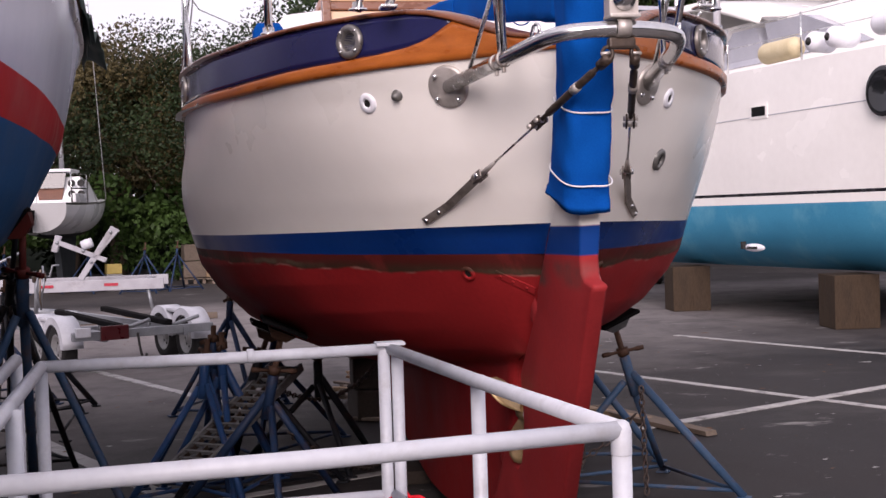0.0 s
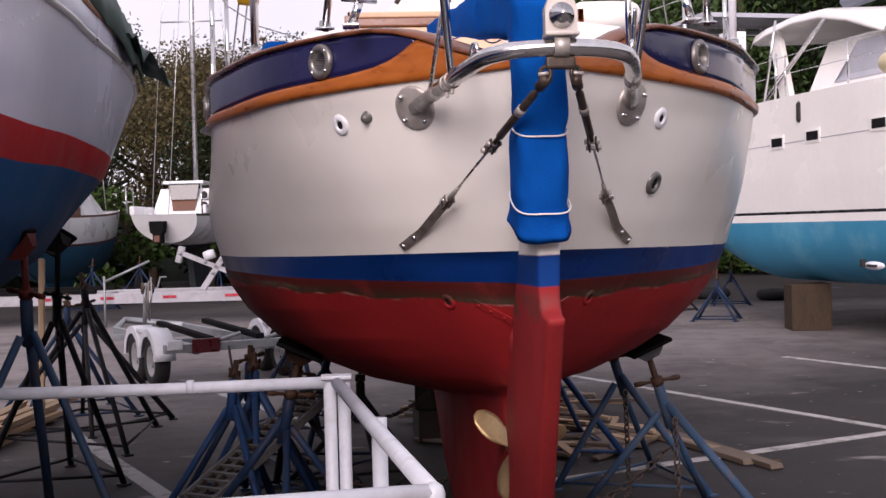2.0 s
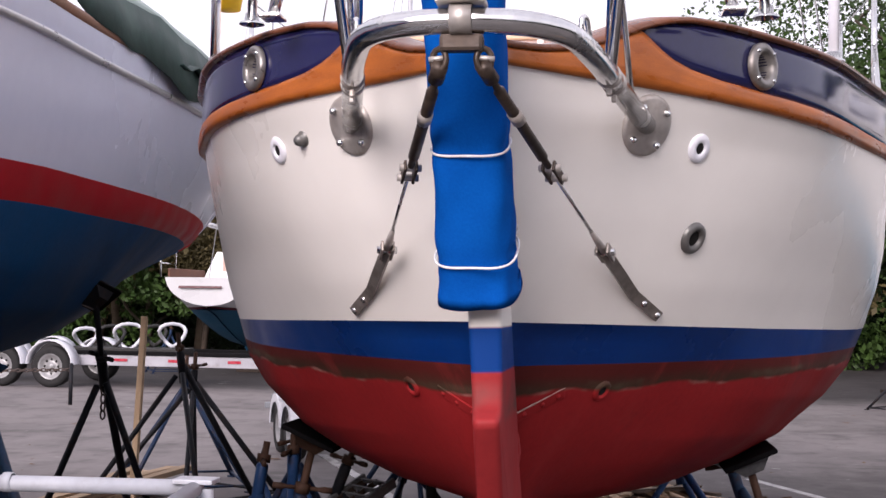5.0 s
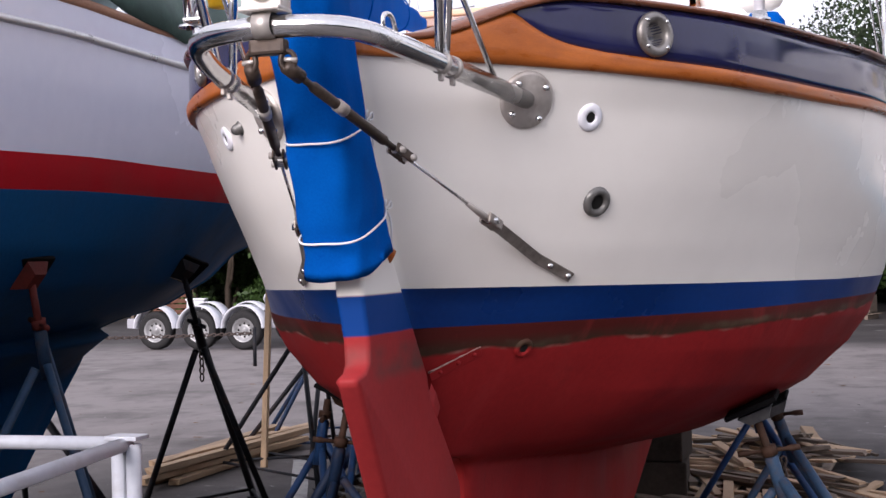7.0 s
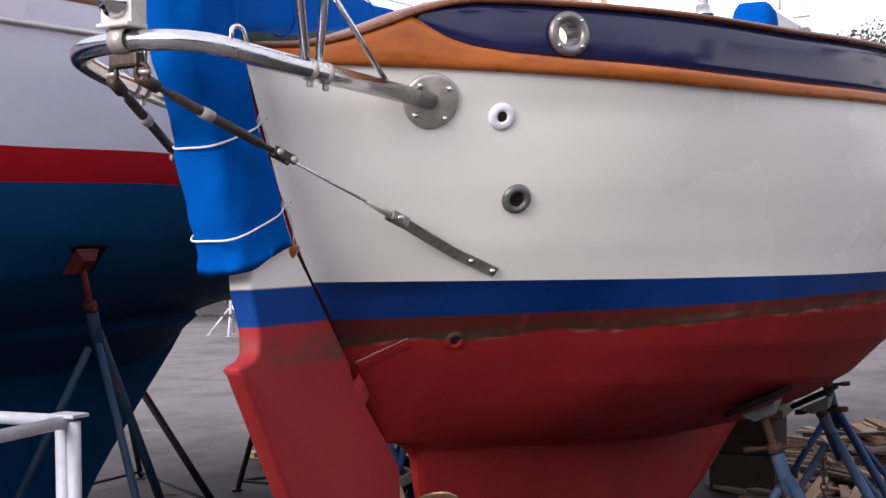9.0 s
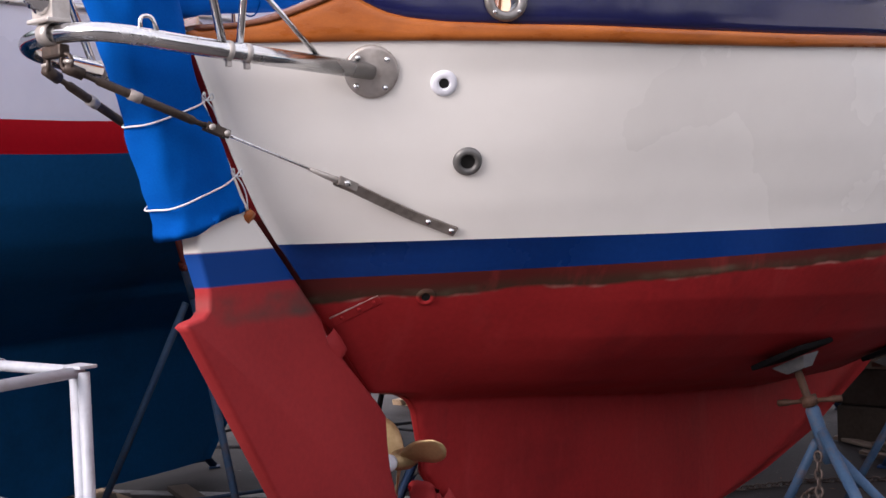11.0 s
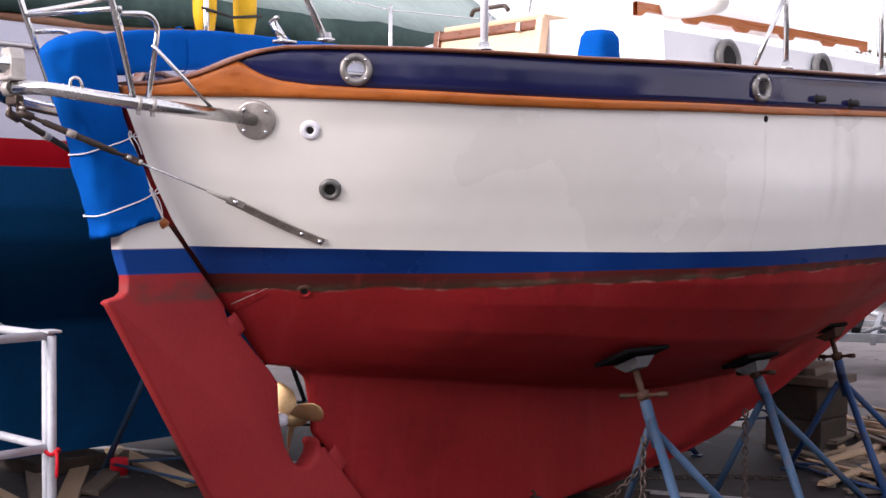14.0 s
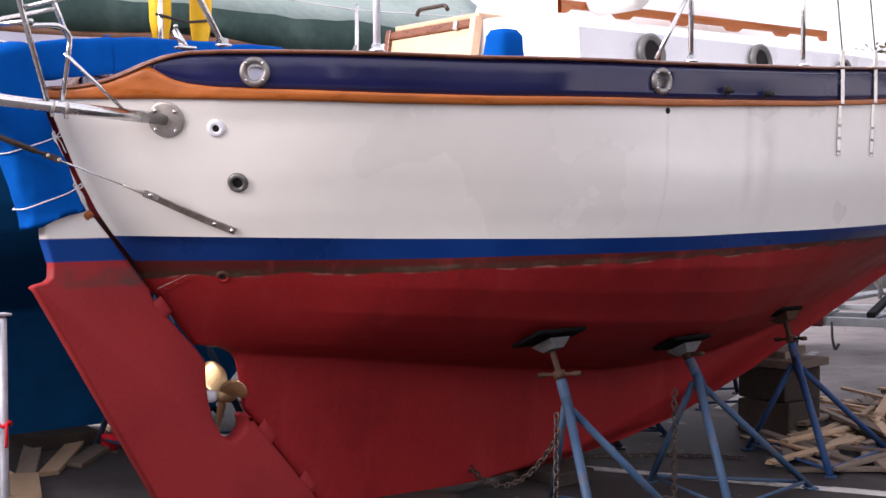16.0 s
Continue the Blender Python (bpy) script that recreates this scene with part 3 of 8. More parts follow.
for y in (3.43, 3.80):
    for side in (1, -1):
        low, _ = skin(y, 1.925, side, 0.006)
        mid, _ = skin(y, table(RAIL_LOW, y) + 0.02, side, 0.006)
        face = half(y, 2.13, side) + 0.020
        top = table(CAP, y) + 0.10
        bm = bmesh.new()
        c = (low + mid) / 2
        add_box(bm, c, (0.009, 0.036, (mid - low).length), (0, math.degrees(math.atan2((mid - low).x, (mid - low).z)), 0))
        add_box(bm, (side * face, y, (mid.z + top) / 2), (0.010, 0.036, top - mid.z))
        strap = part("chainplate", bm, steel, main_boat, "long stainless shroud chainplate", bevel=0.002)
        for z in (1.945, 2.02, 2.09):
            lathe("bolt_head", [(0, 0.006), (0.007, 0.005), (0.008, 0.0)], at_skin(y, z, side, 0.011), dull_steel, strap, segs=10)
        tube("shroud", [(side * face, y, top - 0.02), (side * (face - 0.75), y + 0.25, top + 5.5)], 0.006, steel, main_boat, segs=6)

# ---------------- boomkin ----------------
boomkin = empty("boomkin", pose(0, 0, 2.03), "bent stainless tube boomkin over the stern", "boomkin")
inv = Matrix.Translation((0, 0, -2.03))


def bk(p):
    return Vector((p[0], p[1], p[2] - 2.03))


feet = {}
for side in (1, -1):
    p, n = skin(-0.165 if side > 0 else -0.175, 2.034, side, 0.0)
    feet[side] = p
    m = inv @ facing(p, n)
    plate = lathe("base_plate", [(0.0, 0.013), (0.073, 0.013), (0.081, 0.009), (0.083, 0.0)], m, dull_steel, boomkin, "round stainless base plate", 32)
    for k in range(4):
        a = radians(40 + 90 * k)
        lathe("bolt", [(0.0, 0.014), (0.008, 0.012), (0.010, 0.0)], m @ pose(0.062 * math.cos(a), 0.062 * math.sin(a), 0.012), steel, plate, segs=12)
run = [bk(feet[1] + Vector((-0.0, -0.0, 0))), bk((0.262, -0.80, 2.088)), bk((0.20, -0.985, 2.115)), bk((0.0, -1.02, 2.125)), bk((-0.20, -0.985, 2.115)), bk((-0.262, -0.80, 2.088)), bk(feet[-1])]
tube("bow_tube", run, 0.0262, steel, boomkin, "polished bent tube", 16, bend=0.15)
for side in (1, -1):
    bend_end = Vector((side * 0.262, -0.80, 2.088))
    along = feet[side] - bend_end
    for f in (0.24, 0.33):
        q = bend_end + along * f
        collar = lathe("clamp_collar", [(0.026, -0.008), (0.0288, -0.007), (0.0288, 0.007), (0.026, 0.008)], inv @ facing(q, along), dull_steel, boomkin, segs=18)
        box_part("clamp_lug", bk(q + Vector((0, 0, -0.036))), (0.012, 0.018, 0.018), dull_steel, collar, bevel=0.003)
# strap, roller block and tang at the after end
lathe("centre_strap", [(0.0265, -0.022), (0.031, -0.022), (0.031, 0.022), (0.0265, 0.022)], inv @ facing((0, -1.02, 2.125), (1, 0, 0)), dull_steel, boomkin, "riveted strap", 20)
bm = bmesh.new()
prof = [(-0.047, 0.0), (0.047, 0.0), (0.047, 0.075), (0.030, 0.115), (-0.030, 0.115), (-0.047, 0.075)]
fr = [bm.verts.new((x, -1.040, 2.160 - 2.03 + z)) for x, z in prof]
bk_ = [bm.verts.new((x, -0.985, 2.160 - 2.03 + z)) for x, z in prof]
bm.faces.new(fr[::-1])
bm.faces.new(bk_)
for i in range(6):
    j = (i + 1) % 6
    bm.faces.new((fr[i], fr[j], bk_[j], bk_[i]))
plate = part("stay_block", bm, dull_steel, boomkin, "grey cast backstay block", bevel=0.005)
lathe("stay_pin", [(0.0, 0.050), (0.010, 0.050), (0.012, 0.036), (0.024, 0.034), (0.026, 0.016), (0.036, 0.012), (0.038, 0.0)], inv @ facing((0, -1.040, 2.212), (0, -1, 0)), steel, plate, "domed steel pin")
box_part("saddle", bk((0, -1.02, 2.158)), (0.10, 0.075, 0.012), dull_steel, boomkin, bevel=0.004)
tang = box_part("stay_tang", bk((0, -1.004, 2.078)), (0.088, 0.034, 0.036), dark_steel, boomkin, "rusty tang under the tube", bevel=0.008)
for s in (1, -1):
    ring = [bk((s * 0.045 + 0.015 * math.cos(t) * s, -1.002 + 0.006 * math.cos(t), 2.046 + 0.022 * math.sin(t))) for t in [2 * math.pi * k / 12 for k in range(12)]]
    tube("shackle_bow", ring, 0.0065, dark_steel, tang, "rusty bow shackle", 8, closed=True)
    tube("shackle_pin", [bk((s * 0.030, -1.002, 2.050)), bk((s * 0.066, -1.002, 2.046))], 0.006, dull_steel, tang, segs=8)
for side in (1, -1):
    tube("lifting_eye", [bk((side * 0.235, -0.90, 2.115)), bk((side * 0.235, -0.90, 2.155)), bk((side * 0.245, -0.87, 2.158)), bk((side * 0.252, -0.855, 2.11))], 0.006, steel, boomkin, segs=8, bend=0.02)

# whisker stays with turnbuckles and chainplates
for side in (1, -1):
    stay = empty("boomkin_stay", pose(0, 0, 0), "tarnished turnbuckle and wire stay from boomkin to hull", "stay", "boomkin stays")
    a = Vector((side * 0.045, -1.0, 2.030))
    b = Vector((side * 0.285, -0.195, 1.700))
    d = b - a
    at = lambda t: a + d * t
    tube("upper_shackle", [at(-0.01), at(0.05)], 0.017, dark_steel, stay, segs=10)
    tube("turnbuckle", [at(0.04), at(0.09), at(0.10), at(0.42), at(0.43), at(0.47)], [0.008, 0.008, 0.013, 0.013, 0.008, 0.008], dark_steel, stay, "dull grey turnbuckle barrel", 10)
    tube("tape_wrap", [at(0.20), at(0.24)], 0.016, dull_steel, stay, segs=10)
    bm = bmesh.new()
    q = (b - a).to_track_quat("X", "Z").to_matrix().to_4x4()
    for s in (-0.013, 0.013):
        bmesh.ops.create_cube(bm, size=1, matrix=Matrix.Translation(at(0.505)) @ q @ Matrix.Translation((0, s, 0)) @ Matrix.Diagonal((0.075, 0.007, 0.026, 1)))
    part("toggle", bm, dark_steel, stay, bevel=0.003)
    for t in (0.48, 0.535):
        lathe("clevis_pin", [(0.0, -0.025), (0.009, -0.025), (0.009, 0.025), (0.0, 0.025)], facing(at(t), q @ Vector((0, 1, 0))), dull_steel, stay, segs=10)
    tube("wire", [at(0.53), at(0.95)], 0.0045, steel, stay, segs=8)
    tube("swage", [at(0.86), at(0.93), at(0.99)], [0.006, 0.010, 0.010], dull_steel, stay, segs=10)
    # flat bar bolted to the hull
    low, n0 = skin(0.155, 1.537, side, 0.006)
    mid, n1 = skin(0.03, 1.597, side, 0.008)
    up = b + Vector((0, 0, 0))
    verts, faces = [], []
    for p, n in ((up, n1), (mid * 0.55 + up * 0.45 + n1 * 0.002, n1), (mid, n1), (low, n0)):
        along = (low - up).normalized()
        w = n.cross(along).normalized() * 0.016
        for e in (n * -0.005, n * 0.005):
            verts += [p + e - w, p + e + w]
    for i in range(3):
        k = 4 * i
        for q4 in ((0, 1, 5, 4), (2, 6, 7, 3), (0, 4, 6, 2), (1, 3, 7, 5)):
            faces.append(tuple(k + v for v in q4))
    faces += [(0, 2, 3, 1), (12, 13, 15, 14)]
    bar = mesh_part("stay_plate", verts, faces, plate_steel, stay, "flat stainless plate bolted to the hull", smooth=False)
    for f in (0.62, 0.94):
        lathe("bolt_head", [(0, 0.012), (0.008, 0.010), (0.010, 0.0)], facing(mid.lerp(low, (f - 0.4) / 0.6), n0), steel, bar, segs=12)
    bm = bmesh.new()
    for s in (-0.014, 0.014):
        bmesh.ops.create_cube(bm, size=1, matrix=Matrix.Translation(up.lerp(mid, 0.02)) @ q @ Matrix.Translation((0, s, 0)) @ Matrix.Diagonal((0.07, 0.008, 0.030, 1)))
    part("fork", bm, plate_steel, stay, bevel=0.004)
    lathe("fork_pin", [(0.0, -0.026), (0.010, -0.026), (0.010, 0.026), (0.0, 0.026)], facing(up, q @ Vector((0, 1, 0))), steel, stay, segs=10)

# ---------------- stern rail ----------------
pushpit = empty("stern_rail", pose(0, 0, 0), "thin stainless stern rail standing on the boomkin", "rail")
for side in (1, -1):
    tube("raked_post", [(side * 0.295, -0.665, 2.075), (side * 0.335, -0.79, 2.46), (side * 0.37, -0.90, 2.85)], 0.0125, steel, pushpit)
    tube("hoop", [(side * 0.29, -0.605, 2.075), (side * 0.30, -0.565, 2.375), (side * 0.325, -0.62, 2.415), (side * 0.335, -0.745, 2.40)], 0.011, steel, pushpit, bend=0.07)
    tube("diagonal_brace", [(side * 0.35, -0.33, 2.055), (side * 0.315, -0.60, 2.30)], 0.008, steel, pushpit)
    tube("forward_post", [(side * 0.705, -0.06, 2.33), (side * 0.67, -0.17, 2.56), (side * 0.62, -0.32, 2.86)], 0.014, steel, pushpit)
    lathe("post_foot", [(0.0, 0.03), (0.02, 0.03), (0.022, 0.008), (0.035, 0.006), (0.036, 0.0)], pose(side * 0.705, -0.06, 2.335), steel, pushpit, segs=16)
    tube("mid_rail", [(side * 0.335, -0.79, 2.47), (side * 0.52, -0.52, 2.55), (side * 0.65, -0.22, 2.64)], 0.010, steel, pushpit, bend=0.2)
    tube("top_rail", [(side * 0.37, -0.90, 2.85), (side * 0.55, -0.62, 2.86), (side * 0.62, -0.32, 2.86), (side * 0.98, 0.55, 2.87)], 0.0125, steel, pushpit, bend=0.2)
tube("cross_rail", [(-0.335, -0.79, 2.46), (0.335, -0.75, 2.42)], 0.010, steel, pushpit)
tube("after_rail", [(-0.37, -0.90, 2.85), (0.37, -0.90, 2.85)], 0.0125, steel, pushpit)
for side in (1, -1):
    for y, r in ((0.55, 0.017), (2.17, 0.013), (3.1, 0.013)):
        p = Vector((side * (half(y, 2.13, side) - 0.015), y, table(CAP, y) + 0.015))
        st = empty("stanchion", Matrix.Translation(p), "pale metal lifeline stanchion on the cap rail", "stanchion", "lifeline stanchions")
        tube("post", [(0, 0, 0), (0, 0, 0.62)], r, white_plastic if side > 0 and y < 1 else steel, st)
        lathe("foot", [(0.0, 0.03), (r + 0.006, 0.03), (r + 0.008, 0.01), (0.035, 0.006), (0.036, 0)], pose(0, 0, 0), steel, st, segs=16)
        if y == 2.17:
            tube("brace", [(0, 0, 0.36), (-side * 0.02, -0.24, 0.0)], 0.011, steel, st)
    line = [(side * (half(y, 2.13, side) - 0.015), y, table(CAP, y) + 0.60) for y in (0.55, 2.17, 3.1, 4.5, 6.0)]
    tagged(tube("lifeline", line, 0.004, steel, None, segs=6), "thin steel lifeline strung between stanchions", "lifeline", "lifelines")
    # mooring bitt on the cap rail
    p = Vector((side * 0.61, -0.19, 2.325))
    bitt = empty("mooring_bitt", Matrix.Translation(p), "stainless mooring bitt on the cap rail", "bitt", "mooring bitts")
    tube("stem", [(0, 0, 0), (-side * 0.03, -0.035, 0.075)], 0.016, steel, bitt)
    tube("horn", [(side * 0.03, -0.06, 0.085), (-side * 0.09, -0.0, 0.085)], 0.009, steel, bitt)
    box_part("foot", (0, 0, 0.0), (0.06, 0.08, 0.012), steel, bitt)

# ---------------- canvas over rudder head and tiller ----------------
def canvas_sleeve(name, stations, parent, label="", n=28, seed=3, wrinkle=0.008):
    """A soft sleeve through stations of (centre, half width x, half depth y', axis y')."""
    verts, faces = [], []
    for c, hx, hy, ax in stations:
        c, ax = Vector(c), Vector(ax).normalized()
        for k in range(n):
            a = 2 * math.pi * k / n
            ca, sa = math.cos(a), math.sin(a)
            p = c + Vector((1, 0, 0)) * hx * math.copysign(abs(ca) ** 0.5, ca) + ax * hy * math.copysign(abs(sa) ** 0.5, sa)
            d = noise.noise(p * 9 + Vector((seed, 0, 0))) * wrinkle + noise.noise(p * 24) * wrinkle * 0.4
            verts.append(p + (p - c).normalized() * d)
    for i in range(len(stations) - 1):
        for k in range(n):
            a, b = i * n + k, i * n + (k + 1) % n
            faces.append((a, b, b + n, a + n))
    faces.append(tuple(range(n)))
    faces.append(tuple(range((len(stations) - 1) * n, len(stations) * n)))
    return mesh_part(name, verts, faces, canvas, parent, label)


cover = empty("rudder_cover", pose(0, 0, 0), "bright blue canvas cover tied round the rudder head", "cover")
axis = Vector((0, 0.958, 0.287))


def sleeve_at(t):
    """Centre and half breadths of the cover from its hem (0) to its top (1)."""
    c = Vector((-0.004 - 0.030 * t, -0.524 - 0.226 * t - 0.012 * math.sin(math.pi * t), 1.597 + 0.765 * t))
    pinch = sum(d * math.exp(-((t - m) / 0.028) ** 2) for m, d in ((0.43, 0.006), (0.125, 0.005)))
    return c, 0.089 + 0.004 * math.sin(7 * t + 0.6) - pinch, table([(0, 0.143), (0.12, 0.136), (0.45, 0.120), (0.75, 0.128), (1, 0.134)], t) - pinch * 0.6


def sleeve_point(t, a, grow=0.0):
    c, hx, hy = sleeve_at(t)
    ca, sa = math.cos(a), math.sin(a)
    return c + Vector((1, 0, 0)) * (hx + grow) * math.copysign(abs(ca) ** 0.62, ca) + axis * (hy + grow) * math.copysign(abs(sa) ** 0.62, sa)


verts, faces = [], []
rows_n, ring_n = 64, 60
for i in range(rows_n + 1):
    t = i / rows_n
    close = 1.0 if t < 0.93 else math.sqrt(max(0.03, 1 - ((t - 0.93) / 0.075) ** 2))
    c = sleeve_at(t)[0]
    for k in range(ring_n):
        a = 2 * math.pi * k / ring_n
        p = sleeve_point(t, a)
        out = (p - c).normalized()
        # broad slack folds hung from the cords, with finer creases
        q = Vector((p.x * 5, p.y * 5, p.z * 2.2))
        fold = 0.011 * noise.noise(q * 2.1 + Vector((3, 0, 0))) + 0.006 * noise.noise(Vector((p.x * 22, p.y * 22, p.z * 9)))
        crease = 0.005 * abs(noise.noise(Vector((p.x * 8 + p.z * 7, p.y * 8 - p.z * 5, p.z * 3)))) - 0.002
        hem = 0.008 * ease(0.06, 0.0, t) * (1 + 0.8 * math.sin(5 * a + 1))
        p = c + (p - c) * close + out * (fold + crease + hem)
        if i == 0:
            p.z += 0.012 * noise.noise(p * 14) - 0.012 * max(0, -math.sin(a))
        verts.append(p)
for i in range(rows_n):
    for k in range(ring_n):
        a, b = i * ring_n + k, i * ring_n + (k + 1) % ring_n
        faces.append((a, b, b + ring_n, a + ring_n))
faces.append(tuple(range(rows_n * ring_n, (rows_n + 1) * ring_n)))
# the hem turns under
base = len(verts)
for k in range(ring_n):
    verts.append(verts[k].lerp(sleeve_at(0)[0], 0.06) + Vector((0, 0, 0.03)))
for k in range(ring_n):
    j = (k + 1) % ring_n
    faces.append((k, base + k, base + j, j))
mesh_part("sleeve", verts, faces, canvas, cover)
for t, sag in ((0.43, 0.008), (0.125, 0.013)):
    loop = []
    for k in range(40):
        a = 2 * math.pi * k / 40
        p = sleeve_point(t, a, 0.006)
        p.z += sag * (math.sin(a) - 0.5 * abs(math.cos(a)))
        loop.append(p)
    tie = tube("tie_cord", loop, 0.0030, cord, cover, "white lashing cord", 6, closed=True)
    k = loop[6]
    tube("knot", [k + Vector((0.004, 0.0, 0.0)), k + Vector((0.014, -0.012, 0.026)), k + Vector((0.012, -0.022, 0.008)), k + Vector((0.006, 0.0, -0.004)), k + Vector((0.016, 0.016, 0.024)), k + Vector((0.014, 0.026, 0.002)), k + Vector((0.008, 0.004, -0.002))], 0.0028, cord, tie, segs=6, bend=0.012)
    tube("cord_tail", [k + Vector((0.006, 0.002, 0.0)), k + Vector((0.010, 0.022, -0.022)), k + Vector((0.008, 0.040, -0.060)), k + Vector((0.002, 0.048, -0.105 if t < 0.2 else -0.070))], 0.0026, cord, tie, segs=6, bend=0.02)
tiller = empty("tiller_cover", pose(0, 0, 0), "tapered blue canvas sleeve over the tiller", "cover")
stations = []
for i in range(27):
    t = i / 26
    c = Vector((-0.045, -0.66, 2.275)).lerp(Vector((-0.252, 0.851, 2.470)), t)
    deep = table([(0, 0.085), (0.12, 0.088), (0.3, 0.086), (0.6, 0.062), (0.9, 0.034), (1, 0.020)], t)
    c.z += table([(0, 0.005), (0.15, 0.02), (0.45, 0.022), (1, 0.0)], t)
    stations.append((c, 0.062 - 0.036 * t, deep, Vector((0, -0.1, 1))))
canvas_sleeve("sleeve", stations, tiller, n=32, seed=8, wrinkle=0.013)
for i, grow in ((8, 0.006), (19, 0.005)):
    c, hx, hy, ax = stations[i]
    tube("tie_cord", [c + Vector((1, 0, 0)) * (hx + grow) * math.cos(a) * 1.08 + ax.normalized() * (hy + grow) * math.sin(a) * 1.08 for a in [2 * math.pi * k / 28 for k in range(28)]], 0.0028, canvas, tiller, "blue lashing", 6, closed=True)
lathe("wood_plug", [(0.0, 0.02), (0.02, 0.02), (0.024, 0.0)], facing((0.042, -0.385, 1.612), (0.8, 0.35, -0.5)), teak, rudder, segs=14)

# ---------------- gudgeons and propeller ----------------
chipped = surface("chipped_filler", (0.34, 0.20, 0.17), (0.50, 0.36, 0.32), 60, 0.8, bump=0.3, stain=(0.24, 0.03, 0.03), stain_scale=30, stain_amount=0.8)
for y, z, deep in ((-0.022, 1.165, 0.105), (0.555, 0.505, 0.12), (0.80, 0.215, 0.12)):
    for side in (1, -1):
        # a lump of filler faired over the bronze, worn at its edges
        verts, faces = [], []
        for i in range(9):
            for j in range(7):
                u, v = i / 8 - 0.5, j / 6 - 0.5
                r = max(abs(u) * 2, abs(v) * 2)
                out = 0.0455 + 0.014 * (1 - r ** 4) + 0.003 * noise.noise(Vector((u * 5, v * 5, z * 9 + side)))
                wob = 1 + 0.12 * noise.noise(Vector((u * 3, v * 3, z * 5)))
                verts.append((side * out, y + (0.64 * u * deep - 0.77 * v * 0.075) * wob, z - (0.77 * u * deep + 0.64 * v * 0.075) * wob))
        for i in range(8):
            for j in range(6):
                k = 7 * i + j
                faces.append((k, k + 1, k + 8, k + 7))
        mesh_part("gudgeon", verts, faces, rudder_red, rudder, "red painted faired gudgeon")
for side in (1, -1):
    # flat strap lying on the hull, bolted through
    p0, n0 = skin(-0.035, 1.262, side, 0.001)
    p1, _ = skin(0.055, 1.333, side, 0.001)
    d = (p1 - p0).normalized()
    n0 = (n0 - d * n0.dot(d)).normalized()
    w = n0.cross(d)
    mtx = Matrix(((d.x, w.x, n0.x, 0), (d.y, w.y, n0.y, 0), (d.z, w.z, n0.z, 0), (0, 0, 0, 1)))
    mtx.translation = (p0 + p1) / 2
    long = (p1 - p0).length
    up = 1 if w.z > 0 else -1
    bm = bmesh.new()
    bmesh.ops.create_cube(bm, size=1, matrix=mtx @ Matrix.Translation((0, -0.016 * up, 0)) @ Matrix.Diagonal((long, 0.036, 0.006, 1)))
    strap = part("heel_strap", bm, antifoul, main_boat, "red painted rudder strap", bevel=0.003)
    for k in (-0.3, 0.05, 0.36):
        lathe("bolt_head", [(0, 0.004), (0.006, 0.003), (0.008, 0)], mtx @ pose(k * long, -0.016 * up, 0.003), antifoul, strap, segs=10)
    if side > 0:
        # bare chipped filler along its upper edge
        v, f = tube_geo([mtx @ Vector((long * (k / 8 - 0.5), up * (0.002 + 0.002 * math.sin(3.1 * k)), 0.0015)) for k in range(9)], [0.0034, 0.0030, 0.0022, 0.0030, 0.0018, 0.0024, 0.0014, 0.0018, 0.0010], 6)
        mesh_part("chipped_edge", v, f, chipped, strap, "bare pale edge")
propeller = empty("propeller", pose(0, 0.335, 0.72), "three-bladed bronze propeller in the aperture", "propeller")
lathe("hub", [(0.0, -0.05), (0.022, -0.05), (0.036, -0.02), (0.040, 0.03), (0.034, 0.06), (0.0, 0.06)], facing((0, 0, 0), (0, 1, 0)), bronze, propeller, segs=20)
lathe("shaft", [(0.0, 0.04), (0.018, 0.04), (0.018, 0.25), (0.0, 0.25)], facing((0, 0, 0), (0, 1, 0)), dark_steel, propeller, segs=14)
lathe("anode", [(0.0, -0.115), (0.018, -0.11), (0.030, -0.09), (0.033, -0.065), (0.026, -0.045), (0.0, -0.045)], facing((0, 0, 0), (0, 1, 0)), zinc, propeller, "white corroded zinc anode", 16)
for k in range(3):
    a0 = radians(-48 + 120 * k)
    verts, faces = [], []
    nr, nc = 9, 7
    for s in (0, 1):
        for i in range(nr):
            r = 0.03 + 0.185 * i / (nr - 1)
            w = 0.028 + 0.036 * math.sin(math.pi * min(1, (i / (nr - 1)) * 0.93 + 0.07)) ** 0.7 * (0.4 + 0.6 * math.sin(math.pi * (0.15 + 0.8 * i / (nr - 1))))
            if i == nr - 1:
                w *= 0.5
            pitch = radians(62 - 34 * i / (nr - 1))
            for j in range(nc):
                q = (j / (nc - 1) - 0.5) * 2 * w
                th = 0.006 * (1 - (2 * j / (nc - 1) - 1) ** 2) * (1.2 - i / nr) + 0.001
                v = Vector((q * math.cos(pitch), q * math.sin(pitch) + (th if s else -th), r))
                verts.append(pose(0, 0, 0, 0, math.degrees(a0), 0) @ v)
    for s in (0, 1):
        o = s * nr * nc
        for i in range(nr - 1):
            for j in range(nc - 1):
                b = o + i * nc + j
                faces.append((b, b + 1, b + nc + 1, b + nc))
    t = nr * nc
    for i in range(nr - 1):
        for j in (0, nc - 1):
            b = i * nc + j
            faces.append((b, b + nc, b + nc + t, b + t))
    for j in range(nc - 1):
        b = (nr - 1) * nc + j
        faces.append((b, b + 1, b + 1 + t, b + t))
    mesh_part("propeller_blade", verts, faces, bronze, propeller)

